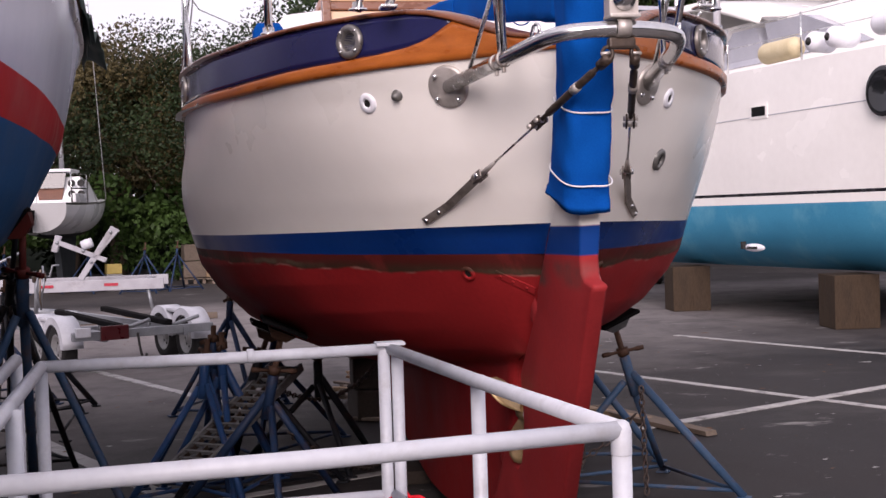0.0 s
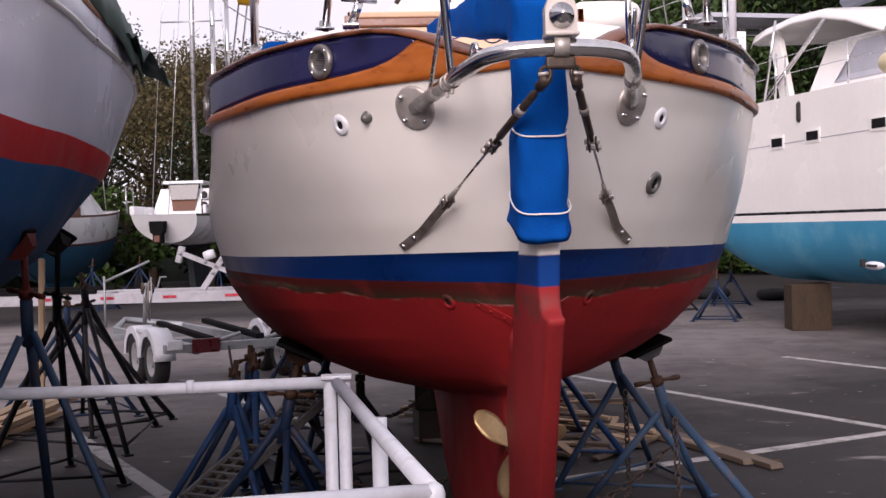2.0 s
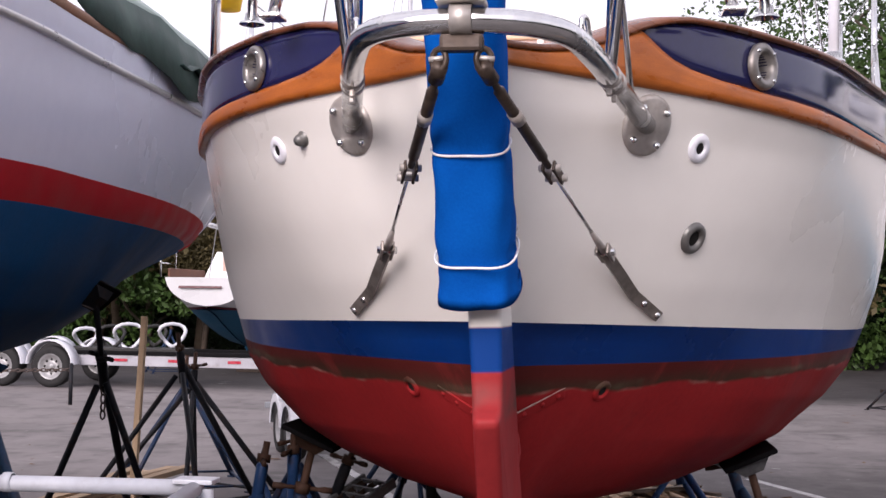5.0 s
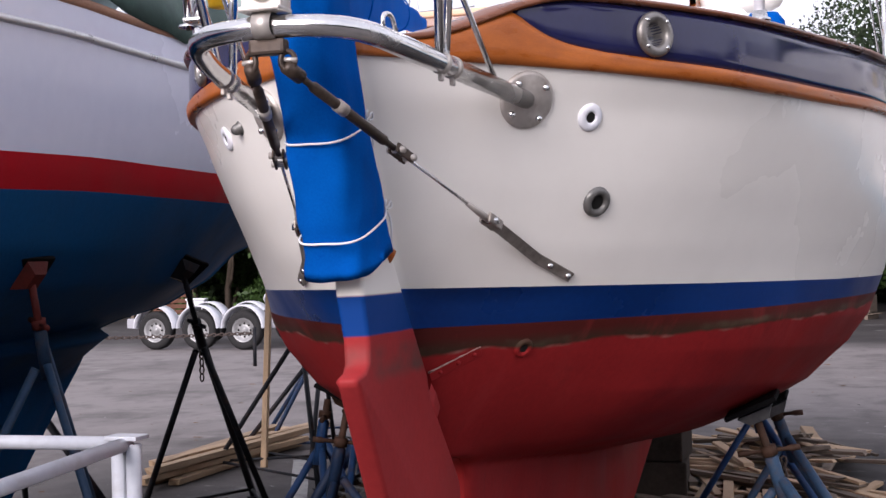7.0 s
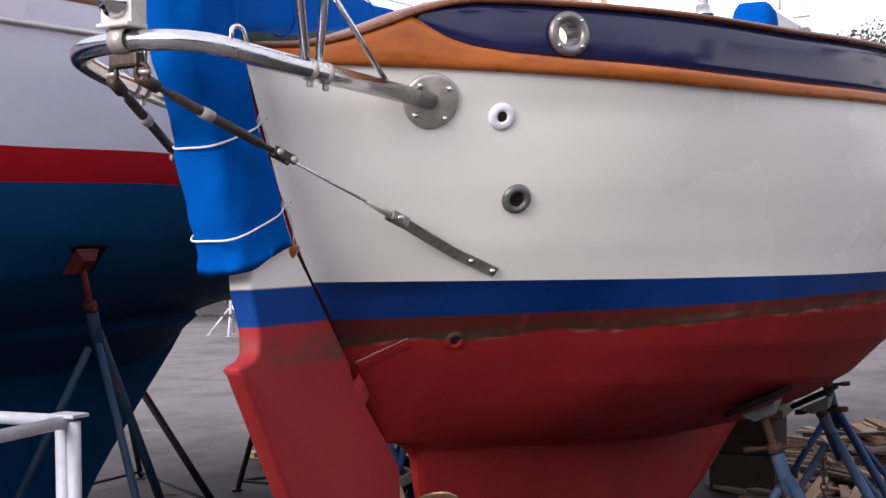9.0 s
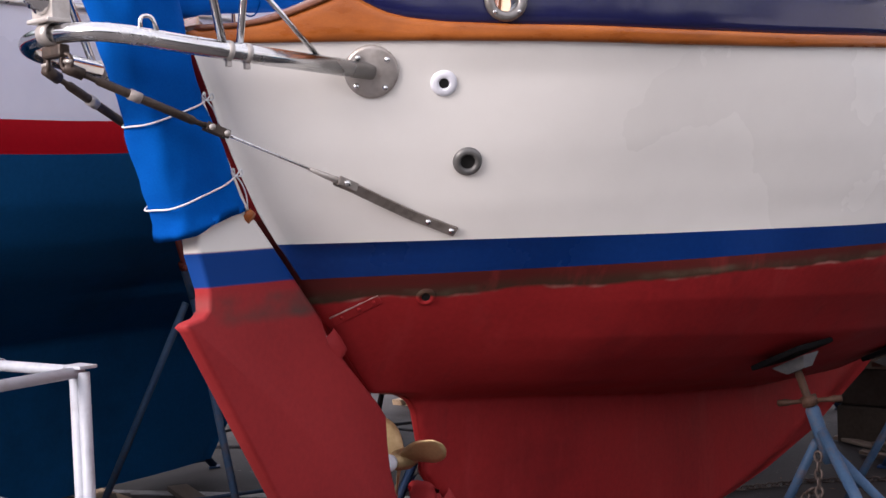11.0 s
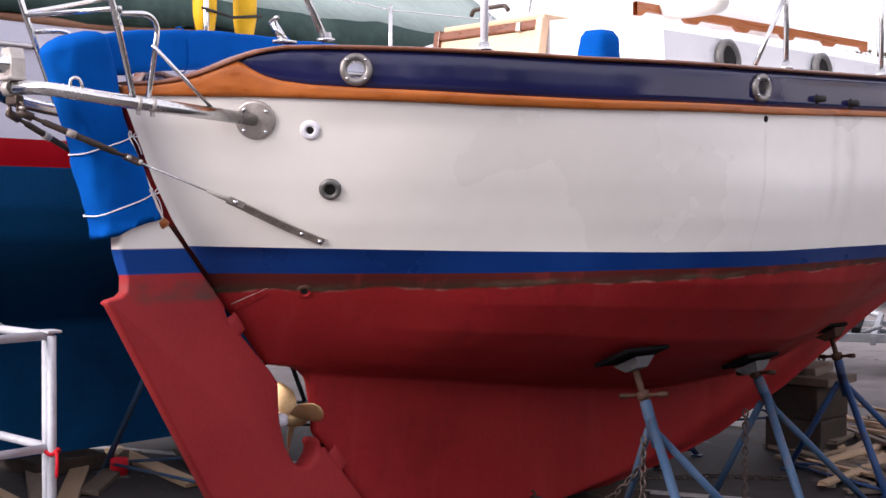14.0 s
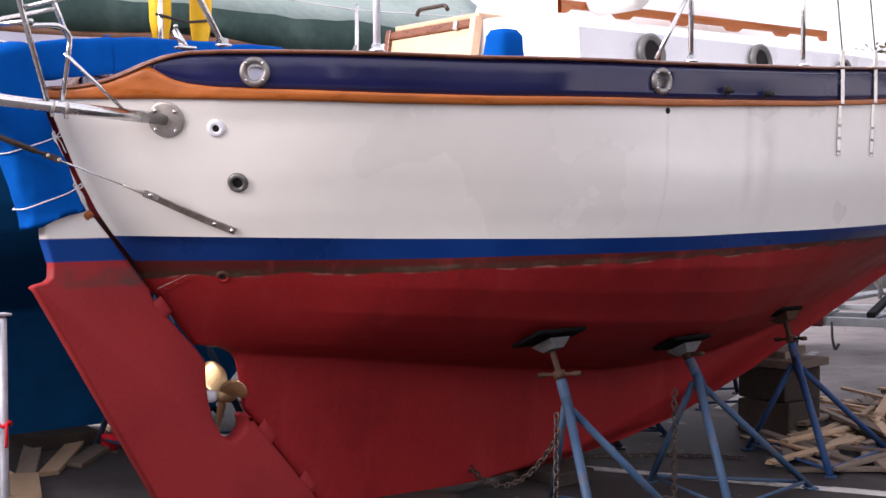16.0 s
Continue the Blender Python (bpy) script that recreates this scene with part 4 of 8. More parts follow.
# ---------------- deck house ----------------
cabin_white = surface("white_cabin_paint", (0.74, 0.75, 0.78), (0.82, 0.82, 0.83), 2.5, 0.3, coat=0.2)
pale_teak = surface("sun_bleached_teak", (0.60, 0.39, 0.24), (0.72, 0.50, 0.33), 3, 0.45, bump=0.15, fine=50, stretch=(0.7, 4, 9), stain=(0.30, 0.12, 0.05), stain_scale=3, stain_amount=0.4)
cabin = empty("cabin", pose(0, 1.92, 2.13), "white deck house with bronze portlights", "deckhouse")
bm = bmesh.new()
sec = [(0.0, 0.93, 0.50), (1.2, 0.93, 0.52), (2.6, 0.86, 0.55), (3.8, 0.68, 0.58)]
rows = []
for y, w, h in sec:
    prof = [(-w, 0), (-w + 0.03, h - 0.06), (-w + 0.09, h), (-w * 0.5, h + 0.05), (0, h + 0.065), (w * 0.5, h + 0.05), (w - 0.09, h), (w - 0.03, h - 0.06), (w, 0)]
    rows.append([bm.verts.new((x, y, z)) for x, z in prof])
for a, b in zip(rows, rows[1:]):
    for i in range(8):
        bm.faces.new((a[i], a[i + 1], b[i + 1], b[i]))
bm.faces.new(rows[0])
bm.faces.new(rows[-1][::-1])
part("house", bm, cabin_white, cabin, bevel=0.012)
for y, z, r, x in ((0.545, 0.335, 0.112, 0.922), (1.545, 0.365, 0.105, 0.912), (2.50, 0.38, 0.07, 0.872)):
    for side in (1, -1):
        m = facing((side * x, y, z), (side, 0.06 if y < 2 else 0.12, 0.08))
        ring = lathe("portlight", [(r * 0.66, 0.0), (r * 0.7, 0.018), (r * 0.85, 0.026), (r, 0.018), (r, -0.01)], m, grey_fitting, cabin, "bronze portlight ring")
        lathe("pane", [(0, 0.008), (r * 0.68, 0.008)], m, shadow_black, ring)
for side in (1, -1):
    verts, faces = [], []
    for i in range(61):
        y = 0.15 + 2.6 * i / 60
        lift = 0.02 if (i % 12) in (0, 1, 11) else 0.045
        x = side * (0.62 - 0.05 * y / 2.7)
        zt = 0.055 + 0.50 + 0.022 * y
        for dx in (-0.014, 0.014):
            verts += [(x + dx, y, zt + lift - 0.02), (x + dx, y, zt + 0.07)]
    for i in range(60):
        b = 4 * i
        faces += [(b, b + 4, b + 5, b + 1), (b + 2, b + 3, b + 7, b + 6), (b + 1, b + 5, b + 7, b + 3), (b, b + 2, b + 6, b + 4)]
    mesh_part("grab_rail", verts, faces, teak, cabin, "scalloped teak grab rail", smooth=False)
hatch = empty("companionway", pose(-0.24, 1.80, 2.13, -10), "orange-brown wooden companionway with sliding hatch", "hatch")
box_part("washboard", (0, 0.0, 0.27), (0.74, 0.024, 0.50), pale_teak, hatch, bevel=0.004)
box_part("rim", (0, -0.006, 0.545), (0.76, 0.045, 0.045), dark_teak, hatch, bevel=0.006)
for s in (-1, 1):
    box_part("jamb", (s * 0.385, -0.005, 0.28), (0.045, 0.06, 0.60), dark_teak if s < 0 else pale_teak, hatch, bevel=0.005)
box_part("hatch_lid", (0, 0.335, 0.655), (0.76, 0.66, 0.03), pale_teak, hatch, rot=(10, 0, 0), bevel=0.008)
box_part("hatch_coaming", (0, 0.33, 0.60), (0.72, 0.60, 0.10), teak, hatch, rot=(10, 0, 0), bevel=0.006)
tube("hatch_handle", [(-0.14, -0.02, 0.645), (-0.12, -0.03, 0.675), (0.12, -0.03, 0.675), (0.14, -0.02, 0.645)], 0.012, dark_steel, hatch, "black lift handle", bend=0.02)
box_part("hasp", (0.24, -0.03, 0.54), (0.03, 0.02, 0.05), dull_steel, hatch, bevel=0.004)
box_part("bridge_beam", (0, -0.02, 0.02), (0.92, 0.05, 0.05), teak, hatch, bevel=0.006)
for s in (1, -1):
    co = empty("cockpit_coaming", pose(s * 0.78, 1.30, 2.11), "white moulded cockpit coaming", "coaming", "coamings")
    box_part("wall", (0, 0.0, 0.10), (0.14, 1.1, 0.16), cabin_white, co, bevel=0.03)
    wc = empty("winch_cover", pose(s * 0.96, 1.34, 2.285), "blue canvas cover over a sheet winch", "cover", "winch covers")
    canvas_sleeve("bag", [((0, 0, 0.21 * k / 7), (0.092 - 0.022 * k / 7) * (0.75 if k == 7 else 1), (0.092 - 0.022 * k / 7) * (0.75 if k == 7 else 1), (0, 1, 0)) for k in range(8)], wc, seed=5 + s, wrinkle=0.010)
box_part("cockpit_seat", (0, 0.75, 2.16), (1.1, 1.2, 0.05), cabin_white, main_boat, bevel=0.01)
dg = empty("upturned_dinghy", pose(0.0, 3.3, 2.70), "upturned cream dinghy on the cabin top", "dinghy")
verts, faces = [], []
for i in range(17):
    t = i / 16
    w = 0.52 * math.sin(math.pi * (0.12 + 0.80 * t)) ** 0.6
    h = 0.34 * math.sin(math.pi * (0.15 + 0.72 * t)) ** 0.5
    for k in range(13):
        a = math.pi * k / 12
        verts.append((w * math.cos(a), -1.05 + 2.3 * t, h * math.sin(a) ** 0.7))
for i in range(16):
    for k in range(12):
        b = i * 13 + k
        faces.append((b, b + 1, b + 14, b + 13))
faces.append(tuple(range(13)))
mesh_part("shell", verts, faces, gelcoat, dg)
tube("gunwale", [(0.50 * math.sin(math.pi * (0.12 + 0.80 * t / 12)) ** 0.6, -1.05 + 2.3 * t / 12, 0.0) for t in range(13)], 0.022, teak, dg)
bag = empty("deck_fender", pose(0.80, 2.33, 2.765), "cream cylindrical fender lying on the cabin top", "fender")
lathe("body", [(0.0, -0.20), (0.03, -0.195), (0.06, -0.175), (0.075, -0.14), (0.078, 0.0), (0.075, 0.14), (0.06, 0.175), (0.03, 0.195), (0.0, 0.20)], facing((0, 0, 0), (1, 0, 0)), gelcoat, bag)
yellow = surface("yellow_vinyl", (0.62, 0.36, 0.01), (0.75, 0.46, 0.02), 5, 0.5, bump=0.2)
pf = empty("horseshoe_float", pose(-1.05, 0.70, 2.78), "yellow horseshoe lifebuoy hung on the stern rail", "lifebuoy")
arc = [(0.0, -0.125, -0.19), (0.0, -0.128, -0.08)] + [(0.0, -0.13 * math.cos(radians(a)), 0.06 + 0.14 * math.sin(radians(a))) for a in range(0, 181, 15)] + [(0.0, 0.128, -0.08), (0.0, 0.125, -0.19)]
tube("bolster", arc, [0.045, 0.062] + [0.064] * 13 + [0.062, 0.045], yellow, pf, segs=14)
tube("webbing", [(0.066, -0.19, -0.06), (0.07, 0.0, -0.09), (0.066, 0.19, -0.06)], 0.008, black_rubber, pf)
tube("hanger", [(0, 0, 0.24), (0, 0, 0.34)], 0.01, steel, pf)

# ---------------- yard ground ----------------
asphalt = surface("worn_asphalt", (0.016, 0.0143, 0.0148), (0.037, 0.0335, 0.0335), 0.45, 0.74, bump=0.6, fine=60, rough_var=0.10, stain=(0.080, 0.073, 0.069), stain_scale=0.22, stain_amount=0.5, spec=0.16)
# the open yard is painted paler, standing for sunlit ground beyond the shaded berths
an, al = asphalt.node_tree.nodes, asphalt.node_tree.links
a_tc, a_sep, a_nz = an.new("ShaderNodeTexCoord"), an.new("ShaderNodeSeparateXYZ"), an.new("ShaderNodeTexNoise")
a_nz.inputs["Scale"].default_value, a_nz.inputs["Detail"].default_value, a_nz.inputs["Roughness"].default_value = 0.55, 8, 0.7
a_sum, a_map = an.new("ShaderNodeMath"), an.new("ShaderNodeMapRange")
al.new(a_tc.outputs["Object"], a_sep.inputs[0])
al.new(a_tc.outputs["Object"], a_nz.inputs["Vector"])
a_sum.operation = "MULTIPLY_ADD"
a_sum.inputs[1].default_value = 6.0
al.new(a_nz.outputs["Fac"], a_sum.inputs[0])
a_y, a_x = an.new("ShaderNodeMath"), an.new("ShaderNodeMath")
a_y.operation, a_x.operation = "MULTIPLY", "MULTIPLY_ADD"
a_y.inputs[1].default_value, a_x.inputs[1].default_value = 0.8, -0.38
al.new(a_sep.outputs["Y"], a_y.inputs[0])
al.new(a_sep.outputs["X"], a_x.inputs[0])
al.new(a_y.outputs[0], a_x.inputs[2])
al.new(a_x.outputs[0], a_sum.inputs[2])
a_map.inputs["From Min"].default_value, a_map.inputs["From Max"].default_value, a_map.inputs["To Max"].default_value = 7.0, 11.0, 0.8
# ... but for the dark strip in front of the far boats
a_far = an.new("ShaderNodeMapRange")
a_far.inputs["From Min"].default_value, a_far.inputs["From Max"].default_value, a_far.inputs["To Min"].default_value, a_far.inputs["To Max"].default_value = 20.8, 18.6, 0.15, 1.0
a_sunlit, a_fx = an.new("ShaderNodeMath"), an.new("ShaderNodeMath")
a_sunlit.operation, a_fx.operation = "MULTIPLY", "MULTIPLY_ADD"
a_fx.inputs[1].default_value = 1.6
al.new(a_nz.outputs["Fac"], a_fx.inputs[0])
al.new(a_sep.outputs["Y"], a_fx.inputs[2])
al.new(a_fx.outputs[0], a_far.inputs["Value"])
al.new(a_map.outputs[0], a_sunlit.inputs[0])
al.new(a_far.outputs[0], a_sunlit.inputs[1])
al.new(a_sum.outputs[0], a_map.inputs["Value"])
tone(asphalt, a_sunlit.outputs[0], (0.230, 0.208, 0.204))
an, al = asphalt.node_tree.nodes, asphalt.node_tree.links
tc = an.new("ShaderNodeTexCoord")
for scale, lo, hi, colour in ((1.1, 0.635, 0.70, (0.26, 0.25, 0.24)), (0.45, 0.54, 0.68, (0.075, 0.069, 0.066)), (0.7, 0.60, 0.78, (0.022, 0.021, 0.022)), (5.0, 0.675, 0.71, (0.28, 0.27, 0.26)), (16.0, 0.66, 0.70, (0.22, 0.21, 0.20))):
    nz = an.new("ShaderNodeTexNoise")
    nz.inputs["Scale"].default_value, nz.inputs["Detail"].default_value, nz.inputs["Roughness"].default_value = scale, 8, 0.62
    off = an.new("ShaderNodeMapping")
    off.inputs["Location"].default_value = (scale * 7, 3, 0)
    off.inputs["Scale"].default_value = (1, 1.8, 1)
    al.new(tc.outputs["Object"], off.inputs[0])
    al.new(off.outputs[0], nz.inputs["Vector"])
    mr = an.new("ShaderNodeMapRange")
    mr.inputs["From Min"].default_value, mr.inputs["From Max"].default_value, mr.inputs["To Max"].default_value = lo, hi, 0.75
    al.new(nz.outputs["Fac"], mr.inputs["Value"])
    tone(asphalt, mr.outputs[0], colour)
# ground past the sterns is painted pale too, to bounce light under the hulls
a_bounce, a_bounce_edge = an.new("ShaderNodeMapRange"), an.new("ShaderNodeMath")
a_bounce_edge.operation = "MULTIPLY_ADD"
a_bounce_edge.inputs[1].default_value = 2.2
al.new(a_nz.outputs["Fac"], a_bounce_edge.inputs[0])
al.new(a_sep.outputs["Y"], a_bounce_edge.inputs[2])
a_bounce.inputs["From Min"].default_value, a_bounce.inputs["From Max"].default_value, a_bounce.inputs["To Max"].default_value = 1.9, 0.3, 0.85
al.new(a_bounce_edge.outputs[0], a_bounce.inputs["Value"])
tone(asphalt, a_bounce.outputs[0], (0.150, 0.138, 0.132))
# tyre-dark patches and small white specks over all of it
for scale, lo, hi, amount, colour in ((1.7, 0.50, 0.66, 0.38, (0.034, 0.031, 0.032)), (0.33, 0.50, 0.64, 0.30, (0.036, 0.033, 0.034)), (9.0, 0.70, 0.72, 0.9, (0.34, 0.33, 0.32)), (3.1, 0.715, 0.735, 0.8, (0.30, 0.29, 0.28))):
    nz, mr, off = an.new("ShaderNodeTexNoise"), an.new("ShaderNodeMapRange"), an.new("ShaderNodeMapping")
    nz.inputs["Scale"].default_value, nz.inputs["Detail"].default_value, nz.inputs["Roughness"].default_value = scale, 7, 0.64
    off.inputs["Location"].default_value, off.inputs["Scale"].default_value = (scale * 3, 11, 0), (1.5, 1, 1)
    mr.inputs["From Min"].default_value, mr.inputs["From Max"].default_value, mr.inputs["To Max"].default_value = lo, hi, amount
    al.new(tc.outputs["Object"], off.inputs[0])
    al.new(off.outputs[0], nz.inputs["Vector"])
    al.new(nz.outputs["Fac"], mr.inputs["Value"])
    tone(asphalt, mr.outputs[0], colour)
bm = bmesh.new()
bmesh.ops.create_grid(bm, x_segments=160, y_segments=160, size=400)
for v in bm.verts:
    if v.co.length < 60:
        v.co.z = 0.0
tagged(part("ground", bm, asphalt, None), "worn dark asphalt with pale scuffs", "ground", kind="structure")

line_paint = surface("worn_line_paint", (0.30, 0.295, 0.29), (0.44, 0.43, 0.42), 9, 0.8, bump=0.3, fine=70, stain=(0.07, 0.067, 0.065), stain_scale=5.5, stain_amount=0.95)


def stripe(a, b, width=0.095, top=0.005):
    a, b = Vector((*a, 0)), Vector((*b, 0))
    d = (b - a).normalized()
    s = Vector((-d.y, d.x, 0)) * width / 2
    n = max(2, int((b - a).length / 0.3))
    verts, faces = [], []
    for i in range(n + 1):
        p = a.lerp(b, i / n)
        for e in (-1, 1):
            q = p + s * e * (1 + 0.12 * noise.noise(p * 7 + Vector((e, 0, 0))))
            verts += [(q.x, q.y, 0.0), (q.x, q.y, top)]
    for i in range(n):
        k = 4 * i
        faces += [(k + 1, k + 3, k + 7, k + 5), (k, k + 1, k + 5, k + 4), (k + 2, k + 6, k + 7, k + 3)]
    faces += [(0, 2, 3, 1), (4 * n, 4 * n + 1, 4 * n + 3, 4 * n + 2)]
    ob = mesh_part("parking_line", verts, faces, line_paint, None, smooth=False)
    return tagged(ob, "worn white parking line on the asphalt", "road marking", "parking lines", "structure")


stripe((4.28, 9.74), (7.6, 1.85))
stripe((1.6, 8.6), (5.2, 0.5))
stripe((-4.2, 1.0), (1.35, 3.55))
stripe((1.35, 3.55), (5.9, 5.65), top=0.009)
stripe((-3.0, 5.9), (-1.5, 2.4), 0.12)
stripe((-0.85, 5.4), (-2.6, 9.4), top=0.009)
stripe((9.4, 13.2), (12.6, 6.0))

# ---------------- white pipe pen ----------------
pen = empty("pipe_barrier", pose(-1.1, -1.4, 0), "white painted steel pipe barrier with scuffed rails", "barrier")
def pn(x, y, z):
    return (x + 1.1, y + 1.4, z)


C1, C2, C3, C4 = (-0.69, -0.50), (-0.475, -2.32), (-1.78, -2.48), (-1.84, -0.52)
H = 1.105
for z in (H, 0.60):
    for a, b in ((C1, C2), (C2, C3), (C3, C4), (C4, C1)):
        rail = tube("rail", [pn(*a, z), pn((a[0] + b[0]) / 2, (a[1] + b[1]) / 2, z - 0.004), pn(*b, z)], 0.0200, rail_paint, pen, segs=14)
m = Vector(((C1[0] + C4[0]) / 2 + 0.1, (C1[1] + C4[1]) / 2, H))
lathe("sleeve_joint", [(0.0215, -0.012), (0.0245, -0.010), (0.0245, 0.010), (0.0215, 0.012)], facing(pn(*m), (1, 0, 0)), rail_paint, pen, segs=14)
posts = [(C1[0] - 0.022, C1[1] - 0.005), (C1[0] + 0.024, C1[1] - 0.004), C2, C3, C4, (C4[0] - 0.10, C4[1] + 0.16), ((C1[0] + C2[0]) / 2 + 0.02, (C1[1] + C2[1]) / 2 + 0.08), (C4[0] + 0.05, (C4[1] + C3[1]) / 2)]
for x, y in posts:
    tube("post", [pn(x, y, 0.0), pn(x, y, H)], 0.021, rail_paint, pen, segs=14)
box_part("corner_plate", pn(C1[0], C1[1], H + 0.018), (0.10, 0.07, 0.012), rail_paint, pen, bevel=0.003)
lathe("corner_elbow", [(0.0, 0.0225), (0.009, 0.021), (0.017, 0.015), (0.0222, 0.0), (0.0222, -0.05)], pose(*pn(C2[0], C2[1], H)), rail_paint, pen, segs=16)
tube("sloping_brace", [pn(C4[0] - 0.10, C4[1] + 0.16, H + 0.01), pn(-1.95, -2.35, 1.03)], 0.021, rail_paint, pen, segs=14)
rb = empty("red_ribbon", pose(C1[0], C1[1], 0.585), "red plastic ribbon knotted round a barrier post", "ribbon")
tube("knot", [(0.05 * math.cos(a), 0.035 * math.sin(a), 0.012 * math.sin(3 * a)) for a in [i * 0.45 for i in range(30)]], 0.010, red_ribbon, rb, segs=6)
tube("tail", [(0.05, 0.0, 0.0), (0.10, -0.02, 0.005), (0.12, -0.03, -0.05), (0.115, -0.03, -0.10)], 0.008, red_ribbon, rb, segs=6, bend=0.03)

# ---------------- boat stands ----------------
blue_paint = surface("chipped_blue_paint", (0.009, 0.022, 0.056), (0.017, 0.040, 0.092), 9, 0.55, bump=0.25, fine=70, stain=(0.06, 0.032, 0.02), stain_scale=10, stain_amount=0.75, island=0.2)
dark_paint = surface("grimy_black_paint", (0.006, 0.007, 0.010), (0.015, 0.017, 0.022), 9, 0.6, bump=0.25, fine=70, stain=(0.05, 0.025, 0.015), stain_scale=10, stain_amount=0.6, island=0.2)
light_blue = surface("faded_blue_paint", (0.024, 0.056, 0.115), (0.048, 0.094, 0.160), 9, 0.55, bump=0.25, fine=70, stain=(0.10, 0.05, 0.025), stain_scale=9, stain_amount=0.7, island=0.2)
mid_blue = surface("mid_blue_paint", (0.014, 0.045, 0.13), (0.026, 0.075, 0.19), 9, 0.5, bump=0.25, fine=70, stain=(0.07, 0.035, 0.02), stain_scale=10, stain_amount=0.6, island=0.15)
rust = surface("rusty_screw", (0.04, 0.021, 0.013), (0.085, 0.045, 0.03), 18, 0.7, metal=0.1, bump=0.4)
red_iron = surface("red_oxide", (0.075, 0.012, 0.010), (0.12, 0.020, 0.015), 14, 0.65, bump=0.3, stain=(0.06, 0.02, 0.015), stain_scale=9, stain_amount=0.6)
pad_black = surface("grimy_pad", (0.005, 0.005, 0.006), (0.010, 0.0095, 0.0095), 12, 0.9, spec=0.05, bump=0.3)
plate_grey = surface("grey_head_plate", (0.09, 0.09, 0.095), (0.16, 0.16, 0.16), 14, 0.6, bump=0.2, stain=(0.07, 0.05, 0.04), stain_scale=9, stain_amount=0.6)
chain_iron = surface("rusty_chain_iron", (0.05, 0.035, 0.03), (0.11, 0.085, 0.075), 40, 0.6, metal=0.6)


def boat_stand(x, y, top, lean=(0, 0), turn=0.0, radius=0.55, collar=0.66, legs=3, paint=blue_paint, screw=rust, pad=(0.34, 0.24), pad_tilt=(0, 0, 0), label="blue steel boat stand with screw top", has_pad=True, ring=True, bend=0.35, pad_cloth=None, without=()):
    st = empty("boat_stand", pose(x, y, 0, 0, 0, turn), label, "boat stand", "boat stands")
    inv_turn = Matrix.Rotation(-radians(turn), 3, "Z")
    ln = inv_turn @ Vector((lean[0], lean[1], 0))
    c = Vector((ln.x * bend, ln.y * bend, collar))
    tip = Vector((ln.x, ln.y, top))
    feet = []
    for k in range(legs):
        a = 2 * math.pi * k / legs
        f = Vector((radius * math.cos(a), radius * math.sin(a), 0.012))
        if k in without:
            continue
        feet.append(f)
        # the first leg runs up into the screw sleeve, the others are welded on below it
        drop = 0.0 if k == 0 else 0.07 + 0.02 * (k % 2)
        up = c + Vector((0.016 * math.cos(a), 0.016 * math.sin(a), 0.0)) + (f - c) * (drop * 0.3) - Vector((0, 0, drop * 0.5))
        leg = tube("leg", [f, up], 0.0235 if k == 0 else 0.0195, paint, st, segs=10)
        box_part("foot", (f.x, f.y, 0.008), (0.07, 0.07, 0.012), paint, leg, rot=(0, 0, math.degrees(a)), bevel=0.002)
    if ring:
        for a, b in zip(feet, feet[1:] + feet[:1]):
            a2, b2 = a.lerp(c, 0.05), b.lerp(c, 0.05)
            tube("brace", [a2, b2], 0.011, paint, st, segs=8)
    lathe("collar", [(0.0, -0.13), (0.027, -0.13), (0.029, 0.09), (0.024, 0.10), (0.0, 0.10)], facing(c, tip - c), paint, st, segs=14)
    tube("screw", [c, tip - Vector((0, 0, 0.02))], 0.0165, screw, st, segs=10)
    d = (tip - c).normalized()
    h = c + d * 0.125
    nut = lathe("nut", [(0.0, -0.02), (0.033, -0.02), (0.033, 0.02), (0.0, 0.02)], facing(h, d), screw, st, segs=8)
    for s in (1, -1):
        e = Vector((s * math.cos(0.8), s * math.sin(0.8), 0.12 * s))
        tube("handle", [h + e * 0.03, h + e * 0.07, h + e * 0.09, h + e * 0.125], [0.009, 0.009, 0.014, 0.013], screw, nut, segs=8)
    if has_pad:
        m = Matrix.Translation(tip) @ Matrix.Rotation(-radians(turn), 4, "Z") @ pose(0, 0, 0, *pad_tilt)
        bm = bmesh.new()
        bmesh.ops.create_cube(bm, size=1, matrix=m @ Matrix.Translation((0, 0, 0.040)) @ Matrix.Diagonal((pad[1], pad[0], 0.022, 1)))
        part("pad", bm, pad_cloth or pad_black, st, "weathered brown pad" if pad_cloth else "black carpeted pad", bevel=0.008)
        bm = bmesh.new()
        bmesh.ops.create_cone(bm, cap_ends=True, segments=4, radius1=0.055, radius2=0.105, depth=0.045, matrix=m @ Matrix.Translation((0, 0, -0.008)) @ Matrix.Rotation(radians(45), 4, "Z"))
        part("head_plate", bm, plate_grey if paint is light_blue and screw is rust else screw, st)
    return st


